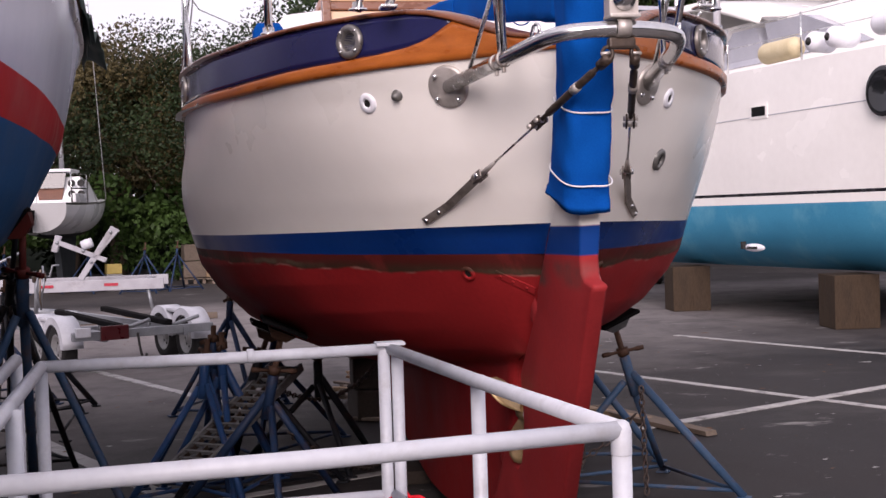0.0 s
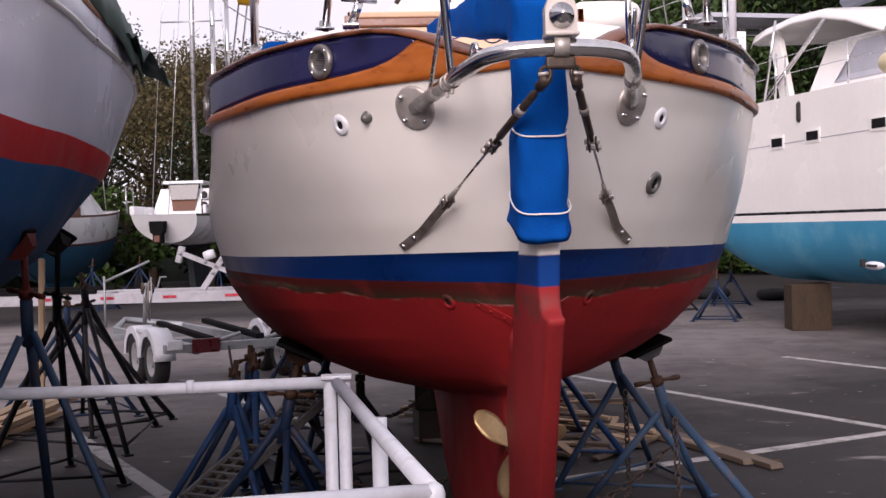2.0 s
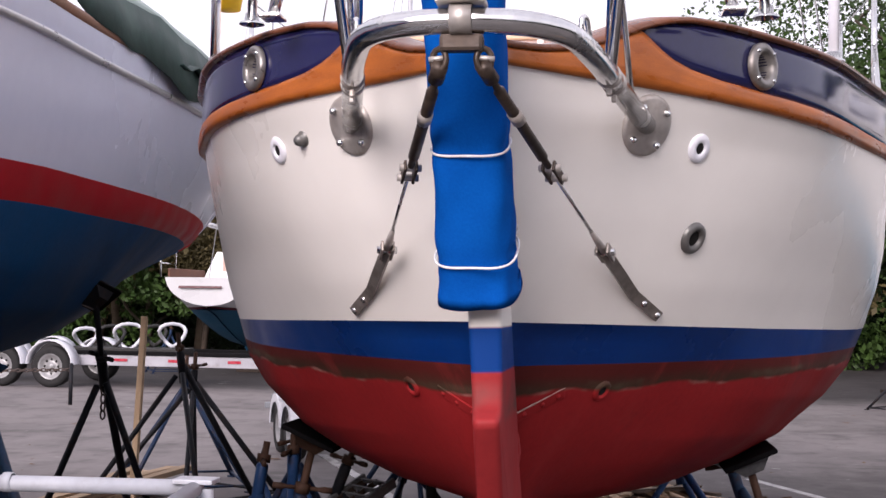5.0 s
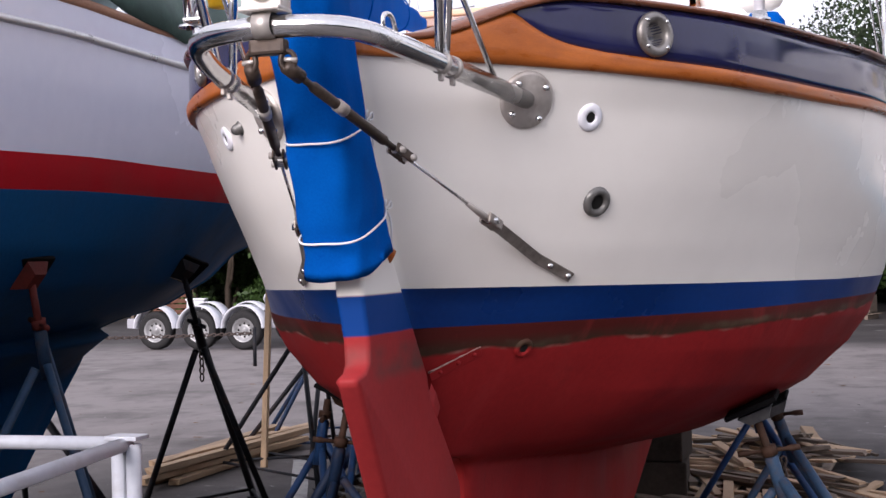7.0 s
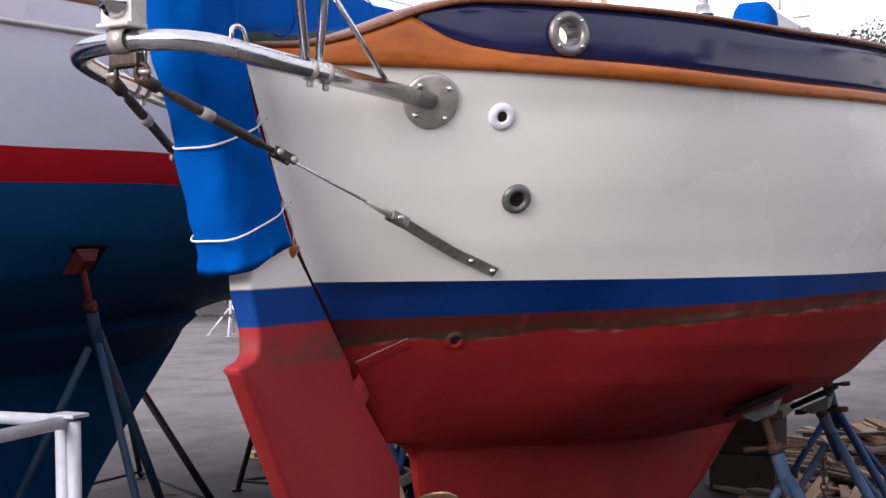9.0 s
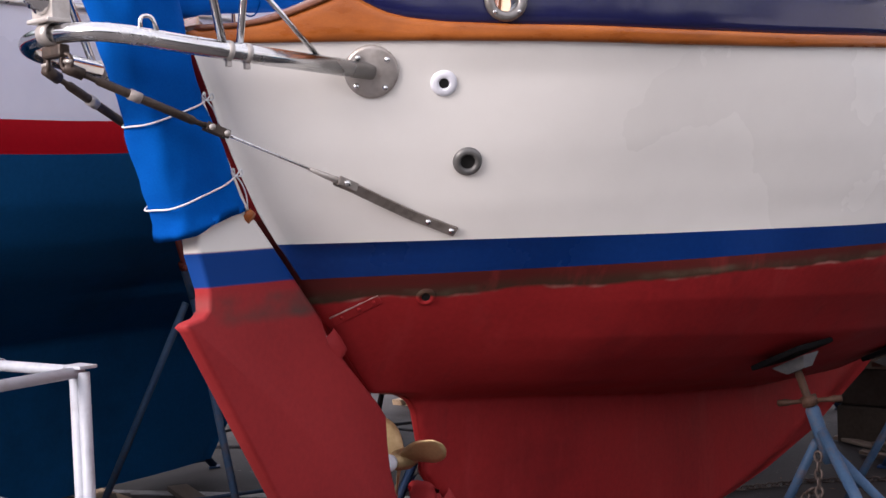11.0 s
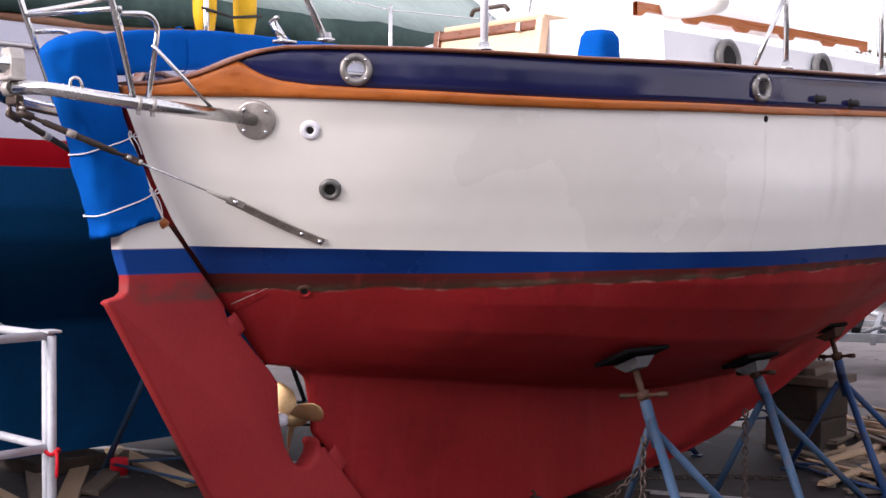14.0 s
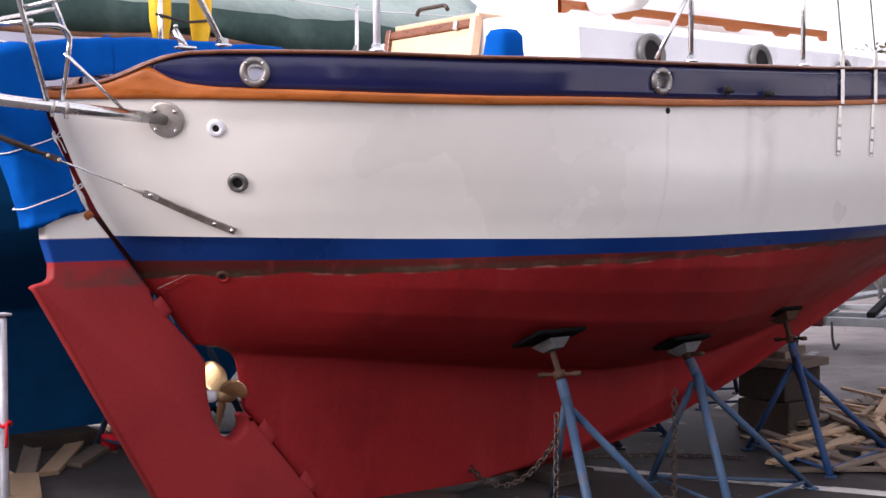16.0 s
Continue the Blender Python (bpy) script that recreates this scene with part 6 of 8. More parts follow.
def cat_half(x, z):
    L = 14.2
    t = x / L
    b = 0.95 * min(1, (max(0, x + 0.9 - 0.55 * max(0, 1.55 - z) / 0.9) / 3.2)) ** 0.5 if x < 2.5 else 0.95
    if t > 0.45:
        b *= max(0, 1 - ((t - 0.45) / 0.55) ** 2.2)
    keel = 0.66 + 0.75 * ease(3.2, 0.0, x) + 0.5 * ease(10, 14, x)
    if z < 1.6:
        u = max(0, (z - keel) / (1.6 - keel))
        b *= (1 - (1 - min(1, u)) ** 2.6) ** 0.5
    return max(0.0, b * (0.96 + 0.04 * ease(1.6, 2.4, z))), keel


def cat_skin(name, zs, material, off, label=""):
    verts, faces = [], []
    cols = 56
    for fz in zs:
        for i in range(cols + 1):
            x = 14.2 * i / cols
            keel = cat_half(x, 2.0)[1]
            z = fz(x, keel)
            h, _ = cat_half(x, z)
            for s in (-1, 1):
                verts.append(CM @ Vector((x, off + 0.95 + s * h, z)))
    for j in range(len(zs) - 1):
        for i in range(cols):
            for s in (0, 1):
                a = (j * (cols + 1) + i) * 2 + s
                b = a + 2
                c = a + 2 * (cols + 1)
                faces.append((a, b, c + 2, c))
        for i in (0, cols):
            a = (j * (cols + 1) + i) * 2
            c = a + 2 * (cols + 1)
            faces.append((a, a + 1, c + 1, c))
    return mesh_part(name, verts, faces, material, cat, label)


for off in (0.0, 4.6):
    under = [(lambda x, k, f=f: k + (1.55 - k) * f) for f in (0.0, 0.03, 0.08, 0.15, 0.25, 0.4, 0.6, 0.8, 1.0)]
    cat_skin("underbody", under, cat_blue, off, "turquoise antifouling")
    cat_skin("boot_band", [lambda x, k: 1.55, lambda x, k: 1.66], cat_white, off)
    cat_skin("hull_stripe", [lambda x, k: 1.66, lambda x, k: 1.70], black_line, off, "thin black stripe")
    top = lambda x: 3.25 + 0.08 * ease(0.0, 5.0, x) - 0.75 * ease(0.5, -0.7, x)
    cat_skin("topside", [(lambda x, k, f=f: 1.70 + (top(x) - 1.70) * f) for f in (0, 0.1, 0.25, 0.4, 0.6, 0.8, 0.93, 1.0)], cat_white, off, "glossy white topside")
    verts, faces = [], []
    for i in range(57):
        x = 14.2 * i / 56
        h, _ = cat_half(x, 2.4)
        verts += [CM @ Vector((x, off + 0.95 - h, top(x))), CM @ Vector((x, off + 0.95, top(x) + 0.06)), CM @ Vector((x, off + 0.95 + h, top(x)))]
    for i in range(56):
        for k in range(2):
            a = 3 * i + k
            faces.append((a, a + 1, a + 4, a + 3))
    mesh_part("side_deck", verts, faces, cat_white, cat)
    tube("knuckle_line", [CM @ Vector((x, off + 0.95 - cat_half(x, 2.7)[0] - 0.002, 2.62 + 0.012 * x)) for x in [0.9 + 0.5 * i for i in range(24)]], 0.006, grey_glass, cat, segs=6)
# bridge deck and coach house
def cat_box(name, x0, x1, y0, y1, z0, z1, mt, slope0=0.0, slope1=0.0, inset=0.0, bevel=0.06, label="", parent=None):
    bm = bmesh.new()
    low = [(x0, y0), (x1, y0), (x1, y1), (x0, y1)]
    up = [(x0 + slope0, y0 + inset), (x1 - slope1, y0 + inset), (x1 - slope1, y1 - inset), (x0 + slope0, y1 - inset)]
    a = [bm.verts.new(CM @ Vector((x, y, z0))) for x, y in low]
    b = [bm.verts.new(CM @ Vector((x, y, z1))) for x, y in up]
    bm.faces.new(a[::-1])
    bm.faces.new(b)
    for i in range(4):
        j = (i + 1) % 4
        bm.faces.new((a[i], a[j], b[j], b[i]))
    return part(name, bm, mt, parent or cat, label, bevel=bevel)


cat_box("bridge_deck", 1.5, 10.5, 1.2, 5.0, 1.75, 3.2, cat_white)
house = cat_box("coach_house", 3.2, 10.6, 0.95, 5.6, 3.2, 4.25, cat_white, 0.25, 1.5, 0.35, 0.12, "white coach house")
for x0, x1, low, high, s0, s1 in ((3.95, 5.32, 3.58, 4.08, 0.80, 0.02), (5.46, 7.62, 3.60, 4.10, 0.06, 1.25), (7.9, 9.3, 3.60, 4.05, 0.25, 0.7)):
    cat_box("window", x0, x1, 1.06, 1.12, low, high, grey_glass, s0, s1, 0.17, 0.02, "hazy cabin window", house)
# curved hard top running down into the house roof
arch_line = [(1.95, 4.50), (2.05, 4.58), (2.4, 4.64), (3.2, 4.70), (4.0, 4.67), (4.7, 4.52), (5.2, 4.36), (5.6, 4.24)]
verts, faces = [], []
lines = [(0.80, -0.12), (0.84, -0.03), (0.95, 0.0), (3.2, 0.10), (5.6, 0.0), (5.7, -0.12)]
for x, z in arch_line:
    for y, d in lines:
        verts.append(CM @ Vector((x, y, z + d)))
    for y, d in lines[::-1]:
        verts.append(CM @ Vector((x, y, z + d - 0.10 - (0.0 if 0.9 < y < 5.65 else -0.06))))
ring_n = 2 * len(lines)
for i in range(len(arch_line) - 1):
    for k in range(ring_n):
        a, b = i * ring_n + k, i * ring_n + (k + 1) % ring_n
        faces.append((a, b, b + ring_n, a + ring_n))
faces += [tuple(range(ring_n)), tuple(range((len(arch_line) - 1) * ring_n, len(arch_line) * ring_n))]
mesh_part("hard_top", verts, faces, cat_white, cat, "white curved hard top over the cockpit")
for y in (0.95, 5.5):
    bm = bmesh.new()
    foot_ring = [(2.72, y - 0.03), (3.02, y - 0.03), (3.02, y + 0.06), (2.72, y + 0.06)]
    lo = [bm.verts.new(CM @ Vector((x, q, 3.2))) for x, q in foot_ring]
    hi = [bm.verts.new(CM @ Vector((x - 0.42, q, 4.56))) for x, q in foot_ring]
    bm.faces.new(lo[::-1])
    bm.faces.new(hi)
    for i in range(4):
        j = (i + 1) % 4
        bm.faces.new((lo[i], lo[j], hi[j], hi[i]))
    part("top_pillar", bm, cat_white, cat, "raked white pillar", bevel=0.02)
for (x0, z0), (x1, z1), y in (((3.15, 3.3), (3.55, 4.55), 0.35), ((2.2, 3.3), (4.3, 4.45), 0.7), ((2.05, 3.3), (4.1, 4.50), 0.85), ((1.55, 3.25), (2.25, 4.5), 0.5), ((1.1, 3.25), (1.5, 4.05), 0.35), ((1.5, 3.25), (1.1, 4.05), 0.4), ((1.7, 3.25), (1.45, 4.0), 0.3), ((3.9, 3.3), (3.95, 4.0), 0.12)):
    tube("cockpit_tube", [CM @ Vector((x0, y, z0)), CM @ Vector((x1, y, z1))], 0.020, steel, cat, segs=8)
for x0 in (1.8,):
    cat_box("port_window", x0 - 0.50, x0 + 0.36, -0.03, 0.02, 2.46, 2.86, dark_glass, bevel=0.12, label="black rectangular hull window")
for x0, z0 in ((4.15, 2.70), (5.1, 2.73), (6.65, 2.77)):
    f = cat_box("port_frame", x0 - 0.19, x0 + 0.19, -0.012, 0.05, z0 - 0.10, z0 + 0.10, cat_white, bevel=0.06)
    cat_box("port_pane", x0 - 0.14, x0 + 0.15, -0.018, 0.04, z0 - 0.065, z0 + 0.065, dark_glass, bevel=0.055, parent=f)
    cat_box("port_brow", x0 - 0.15, x0 + 0.16, -0.030, 0.04, z0 + 0.055, z0 + 0.072, cat_white, bevel=0.006, parent=f)
m = CM @ Vector((9.0, 0.0, 2.80))
lathe("round_port", [(0.0, 0.01), (0.22, 0.01), (0.26, 0.025), (0.29, 0.0)], facing(m, (-0.98, -0.19, 0)), dark_glass, cat, "round black hull window", 28)
m = CM @ Vector((6.45, 0.02, 0.98))
lathe("speed_fin", [(0.0, 0.05), (0.05, 0.045), (0.11, 0.02), (0.13, 0.0)], facing(m, (-0.98, -0.19, 0)) @ Matrix.Diagonal((1.8, 0.42, 0.8, 1)), white_plastic, cat, "white oval through-hull fairing", 24)
cat_box("fin_slot", 6.36, 6.56, -0.035, 0.02, 0.965, 0.995, black_rubber, bevel=0.01)
cat_box("fin_blade", 6.24, 6.30, -0.05, 0.02, 0.96, 1.06, black_rubber, slope1=0.04, bevel=0.01)
for x in (1.0, 2.6, 4.2, 5.8, 7.4, 9.0, 10.6):
    p = CM @ Vector((x, 0.12, top(x)))
    tube("stanchion", [p, p + Vector((0, 0, 0.62))], 0.013, steel, cat, segs=8)
for z in (0.35, 0.60):
    tube("lifeline", [CM @ Vector((x, 0.12, top(x) + z)) for x in (1.0, 2.6, 4.2, 5.8, 7.4, 9.0, 10.6)], 0.006, steel, cat, segs=6)
# stern arch with panel, dome, davit rails
tubes("stern_arch", [[CM @ Vector((0.2, 0.6, 2.9)), CM @ Vector((0.0, 0.7, 4.9)), CM @ Vector((0.0, 5.8, 4.9)), CM @ Vector((0.2, 5.9, 2.9))], [CM @ Vector((1.0, 0.6, 3.1)), CM @ Vector((0.6, 0.7, 4.9)), CM @ Vector((0.6, 5.8, 4.9))], [CM @ Vector((0.1, 0.65, 3.8)), CM @ Vector((0.8, 0.65, 3.8))], [CM @ Vector((0.1, 0.65, 4.3)), CM @ Vector((0.7, 0.65, 4.3))], [CM @ Vector((0.2, 0.6, 3.2)), CM @ Vector((0.7, 0.7, 4.6))]], 0.025, steel, cat, "stainless stern arch")
cat_box("solar_panel", -0.5, 1.5, 0.2, 5.8, 4.95, 5.02, grey_glass, bevel=0.01, label="flat solar panel on the stern arch")
lathe("dome", [(0.0, 0.5), (0.15, 0.47), (0.26, 0.36), (0.30, 0.22), (0.27, 0.06), (0.2, 0.0)], Matrix.Translation(CM @ Vector((1.15, 0.45, 3.60))), white_plastic, cat, "white antenna dome", 20)
lathe("raft_canister", [(0.0, -0.5), (0.16, -0.48), (0.19, -0.4), (0.19, 0.4), (0.16, 0.48), (0.0, 0.5)], facing(CM @ Vector((1.05, 0.32, 3.46)), (0.19, -0.98, 0)), white_plastic, cat, "white life raft canister", 20)
cat_box("outboard_cowl", 1.75, 2.08, 0.35, 0.65, 3.95, 4.62, white_plastic, bevel=0.08, label="white outboard cowl on the stern rail")
cat_box("blue_bag", 1.85, 2.25, 0.4, 0.7, 3.42, 3.92, bulwark_blue, bevel=0.05)
tube("stern_pulpit", [CM @ Vector((-0.6, 0.5, 2.4)), CM @ Vector((-0.5, 0.5, 3.4)), CM @ Vector((0.3, 0.4, 3.6)), CM @ Vector((1.0, 0.3, 3.5))], 0.02, steel, cat, bend=0.3)
orange = surface("orange_vinyl", (0.62, 0.085, 0.025), (0.75, 0.12, 0.04), 8, 0.5)
p = CM @ Vector((0.70, 0.20, 3.86))
tube("horseshoe_buoy", [p + Vector((0.0, 0.13 * math.cos(radians(t)) * 0.9, 0.27 * math.sin(radians(t)))) for t in range(-60, 241, 20)], 0.085, orange, cat, "orange horseshoe lifebuoy", 12)
tube("davit_hoop", [CM @ Vector((0.35, 0.3, 3.2)), CM @ Vector((0.45, 0.3, 4.1)), CM @ Vector((0.9, 0.3, 4.35)), CM @ Vector((1.45, 0.3, 4.1)), CM @ Vector((1.5, 0.3, 3.3))], 0.022, steel, cat, bend=0.35)
for x in (4.2, 7.85, 11.5):
    for k, off in enumerate((-0.35, 4.6)):
        p = CM @ Vector((x, off + 0.75, 0))
        b = empty("hull_block", Matrix.Translation(p) @ pose(0, 0, 0, 0, 0, -11), "stained brown timber block under the catamaran", "block", "catamaran blocks")
        box_part("baulk", (0.0, 0.0, 0.331), (0.56, 0.58, 0.660), bpy.data.materials.get("brown_baulk") or surface("brown_baulk", (0.030, 0.020, 0.013), (0.070, 0.047, 0.030), 4, 0.85, bump=0.6, fine=30, stretch=(3, 3, 0.7), stain=(0.018, 0.013, 0.010), stain_scale=4, stain_amount=0.8), b, rot=(0, 0, 3), bevel=0.012)
# fenders along the deck edge
def fender(x, z, r, L, upright, mt, label, ends=black_rubber, along=(0.19, -0.98, 0.02)):
    p = CM @ Vector((x, 0.02 if upright else 0.15, z))
    f = empty("fender", Matrix.Translation(p), label, "fender", "fenders")
    m = pose(0, 0, 0) if upright else facing((0, 0, 0), along)
    prof = [(r * math.cos(a) if abs(a) < 1.5 else 0.0, (L / 2 - r * 0.7) * (1 if a > 0 else -1) + r * math.sin(a) * 0.9) for a in [-1.57 + 3.14 * k / 18 for k in range(19)]]
    lathe("bladder", prof, m, mt, f, segs=20)
    for s in (-1, 1):
        lathe("end_cap", [(0.0, s * (L / 2 + 0.06)), (r * 0.45, s * (L / 2 + 0.01)), (r * 0.80, s * (L / 2 - 0.06)), (r * 0.96, s * (L / 2 - 0.12))], m, ends, f, segs=16)
    return f


fender(6.95, 3.52, 0.14, 0.75, False, fender_cream, "cream fender lying on the deck edge", fender_cream)
fender(7.75, 3.52, 0.13, 0.40, False, white_plastic, "short white fender with black ends on deck", along=(-0.95, -0.3, 0.02))
fender(8.15, 3.53, 0.13, 0.40, False, white_plastic, "short white fender with black ends on deck", along=(-0.97, -0.1, 0.02))
fender(9.3, 3.60, 0.14, 1.1, False, white_plastic, "long white fender on the deck edge")
fender(4.75, 3.08, 0.055, 0.28, True, black_rubber, "slim black fender hung on the catamaran rail")
fender(0.62, 2.28, 0.14, 0.85, True, fender_cream, "cream fender hanging at the catamaran stern")
boom = empty("covered_boom", pose(0, 0, 0), "grey boom with a furled white sail above the catamaran", "boom")
tube("sail_roll", [CM @ Vector((1.0, 3.2, 5.35)), CM @ Vector((4, 3.2, 5.5)), CM @ Vector((7.5, 3.2, 5.65))], [0.16, 0.22, 0.26], grey_glass, boom)
tube("mast", [CM @ Vector((7.7, 3.2, 4.2)), CM @ Vector((7.7, 3.2, 14))], 0.12, white_plastic, boom)

# ---------------- trailers ----------------
tyre_black = surface("tyre_rubber", (0.014, 0.014, 0.015), (0.028, 0.027, 0.027), 18, 0.8, bump=0.3)
rim_grey = surface("wheel_rim", (0.20, 0.20, 0.205), (0.32, 0.32, 0.32), 12, 0.45, metal=0.3)
galv = surface("galvanised_steel", (0.20, 0.215, 0.235), (0.30, 0.315, 0.335), 9, 0.5, metal=0.5, bump=0.15)
trailer_white = surface("white_trailer_paint", (0.46, 0.47, 0.51), (0.58, 0.59, 0.63), 5, 0.4, stain=(0.4, 0.38, 0.36), stain_scale=3, stain_amount=0.4)
beam_white = surface("dulled_white_beam", (0.27, 0.27, 0.295), (0.38, 0.38, 0.41), 3, 0.5, stain=(0.17, 0.15, 0.14), stain_scale=4, stain_amount=0.6)
lamp_red = surface("red_lens", (0.045, 0.004, 0.006), (0.075, 0.006, 0.008), 10, 0.35)
reflect_red = surface("red_reflector", (0.30, 0.012, 0.03), (0.38, 0.02, 0.04), 10, 0.3)


def wheel(parent, x, y, r, width, axis_turn):
    """A wheel with its axle along the local x axis."""
    w = new("wheel")
    w.parent = parent
    w.matrix_basis = pose(x, y, r)
    w.empty_display_size = 0.1
    m = facing((0, 0, 0), (1, 0, 0))
    h = width / 2
    lathe("tyre", [(r * 0.60, -h * 0.8), (r * 0.80, -h), (r * 0.95, -h * 0.85), (r, -h * 0.55), (r, h * 0.55), (r * 0.95, h * 0.85), (r * 0.80, h), (r * 0.60, h * 0.8)], m, tyre_black, w, segs=32)
    for s in (-1, 1):
        lathe("rim", [(0.0, s * h * 0.55), (r * 0.14, s * h * 0.6), (r * 0.18, s * h * 0.35), (r * 0.46, s * h * 0.3), (r * 0.52, s * h * 0.75), (r * 0.62, s * h * 0.82)], m, rim_grey, w, segs=28)
        for k in range(8):
            a = 2 * math.pi * k / 8
            lathe("vent_slot", [(0.0, 0.004), (r * 0.055, 0.003), (r * 0.06, 0.0)], m @ pose(r * 0.34 * math.cos(a), r * 0.34 * math.sin(a), s * h * 0.34) @ (pose(0, 0, 0) if s > 0 else pose(0, 0, 0, 180)), shadow_black, w, segs=10)
    return w


def fender_arch(parent, ys, x, r, width, material, top):
    """A mudguard arching over one or more wheels."""
    n = 14
    verts, faces = [], []
    for i in range(n + 1):
        a = math.pi * i / n
        for rr in (r, r + 0.012):
            for s in (-1, 1):
                verts.append((x + s * width / 2, ys + rr * math.cos(a), top - r + rr * math.sin(a)))
    for i in range(n):
        b = 4 * i
        faces += [(b, b + 1, b + 5, b + 4), (b + 2, b + 6, b + 7, b + 3), (b, b + 4, b + 6, b + 2), (b + 1, b + 3, b + 7, b + 5)]
    faces += [(0, 2, 3, 1), (4 * n, 4 * n + 1, 4 * n + 3, 4 * n + 2)]
    ob = mesh_part("mudguard", verts, faces, material, parent, "rounded white mudguard")
    k = len(verts)
    # outer cheek
    ch, cf = [], []
    for i in range(n + 1):
        a = math.pi * i / n
        ch += [(x - width / 2, ys + r * math.cos(a), top - r + r * math.sin(a)), (x - width / 2, ys + (r - 0.07) * math.cos(a), top - r + (r - 0.07) * math.sin(a))]
    for i in range(n):
        cf.append((2 * i, 2 * i + 1, 2 * i + 3, 2 * i + 2))
    mesh_part("cheek", ch, cf, material, ob)
    return ob


TURN = math.degrees(math.atan2(0.42, 0.91))
small = empty("boat_trailer", pose(-2.74, 8.9, 0, 0, 0, TURN), "empty galvanised boat trailer with white mudguards", "trailer")
# local x across the trailer, local y towards its tongue
for x in (0.0, 1.45):
    for y in (0.10, 0.72):
        wheel(small, x, y, 0.265, 0.17, 0)
        fender_arch(small, y, x, 0.315, 0.22, trailer_white, 0.60)
    box_part("guard_bridge", (x, 0.41, 0.575), (0.22, 0.25, 0.05), trailer_white, small, bevel=0.02)
box_part("tail_beam", (0.72, -0.35, 0.42), (1.55, 0.07, 0.09), galv, small, bevel=0.008)
box_part("light_board", (0.38, -0.40, 0.44), (0.30, 0.03, 0.15), lamp_red, small, "dark red tail lamp", bevel=0.01)
box_part("side_marker", (0.05, -0.38, 0.46), (0.16, 0.05, 0.10), trailer_white, small, bevel=0.01)
for x in (0.28, 1.17):
    box_part("frame_beam", (x, 1.3, 0.40), (0.06, 3.4, 0.10), galv, small, bevel=0.008)
for y in (0.4, 1.2, 2.4):
    box_part("cross_member", (0.72, y, 0.36), (1.3, 0.07, 0.07), galv, small, bevel=0.008)
tube("tongue", [(0.28, 2.95, 0.42), (0.72, 4.2, 0.45), (1.17, 2.95, 0.42)], 0.045, galv, small)
for x in (0.45, 1.0):
    box_part("bunk", (x, 0.6, 0.53), (0.09, 1.9, 0.06), pad_black, small, "black carpeted bunk", rot=(2, 0, 0), bevel=0.015)
    tube("bunk_bracket", [(x, 0.2, 0.38), (x, 0.2, 0.54)], 0.025, galv, small)
    tube("roller_arm", [(x, -0.25, 0.44), (x + 0.25, -0.55, 0.56)], 0.02, galv, small)
tube("hanging_strap", [(0.62, -0.42, 0.42), (0.63, -0.45, 0.25), (0.66, -0.46, 0.12), (0.70, -0.45, 0.2)], 0.014, black_rubber, small, bend=0.05)
tube("winch_post", [(0.72, 3.2, 0.42), (0.72, 3.1, 0.98)], 0.028, galv, small)
lathe("winch_drum", [(0.0, -0.07), (0.075, -0.07), (0.075, -0.055), (0.03, -0.05), (0.03, 0.05), (0.075, 0.055), (0.075, 0.07), (0.0, 0.07)], facing((0.72, 3.02, 0.92), (1, 0, 0)), dark_steel, small, "dark winch drum", segs=18)
tube("winch_crank", [(0.80, 3.02, 0.92), (0.86, 3.02, 0.92), (0.86, 2.90, 1.06), (0.94, 2.90, 1.06)], 0.012, galv, small)
for k in range(3):
    tube("winch_strap", [(0.70 + 0.03 * k, 2.98, 0.96 + 0.05 * k), (0.64 + 0.05 * k, 2.90, 0.80), (0.70 + 0.02 * k, 3.02, 0.58 + 0.05 * k), (0.76, 3.10, 0.50)], 0.013, grey_wood if k == 1 else galv, small, bend=0.05)

FX, FY = -11.4, 18.2
flat = empty("flatbed_trailer", pose(FX, FY, 0, 0, 0, -1.5), "long white flatbed boat trailer with three axles", "trailer")
# local x along the trailer
for y in (0.0, 2.05):
    for i in range(3):
        w = new("wheel_mount")
        w.parent = flat
        w.matrix_basis = pose(0.95 * i, y, 0, 0, 0, 90)
        w["label"] = "wheel with dark tyre and grey rim"
        wheel(w, 0, 0, 0.37, 0.24, 0)
        n = 12
        verts, faces = [], []
        for k in range(n + 1):
            a = math.pi * k / n
            for rr in (0.415, 0.44):
                for s in (-0.16, 0.16):
                    verts.append((0.95 * i + rr * math.cos(a), y + s, 0.41 + rr * math.sin(a)))
        for k in range(n):
            b = 4 * k
            faces += [(b, b + 1, b + 5, b + 4), (b + 2, b + 6, b + 7, b + 3), (b, b + 4, b + 6, b + 2), (b + 1, b + 3, b + 7, b + 5)]
        mesh_part("mudguard", verts, faces, trailer_white, flat, "white mudguard")
for y in (0.25, 1.8):
    box_part("long_beam", (4.3, y, 0.49), (10.2, 0.10, 0.19), beam_white, flat, bevel=0.012)
    if y < 1:
        for x in (3.1, 4.1, 5.2, 6.3, 7.4, 8.5):
            box_part("reflector", (x, y - 0.055, 0.50), (0.24, 0.012, 0.05), reflect_red, flat, bevel=0.0)
for x in (-0.6, 3.4, 6.1, 9.1):
    box_part("cross_beam", (x, 1.03, 0.50), (0.12, 1.5, 0.12), beam_white, flat, bevel=0.01)
tube("tail_jack", [(9.1, 0.3, 0.5), (9.2, 0.2, 0.0)], 0.03, galv, flat)
arm = new("lift_arm")
arm.parent = flat
arm["label"] = "white folded lifting arm of flat bars"
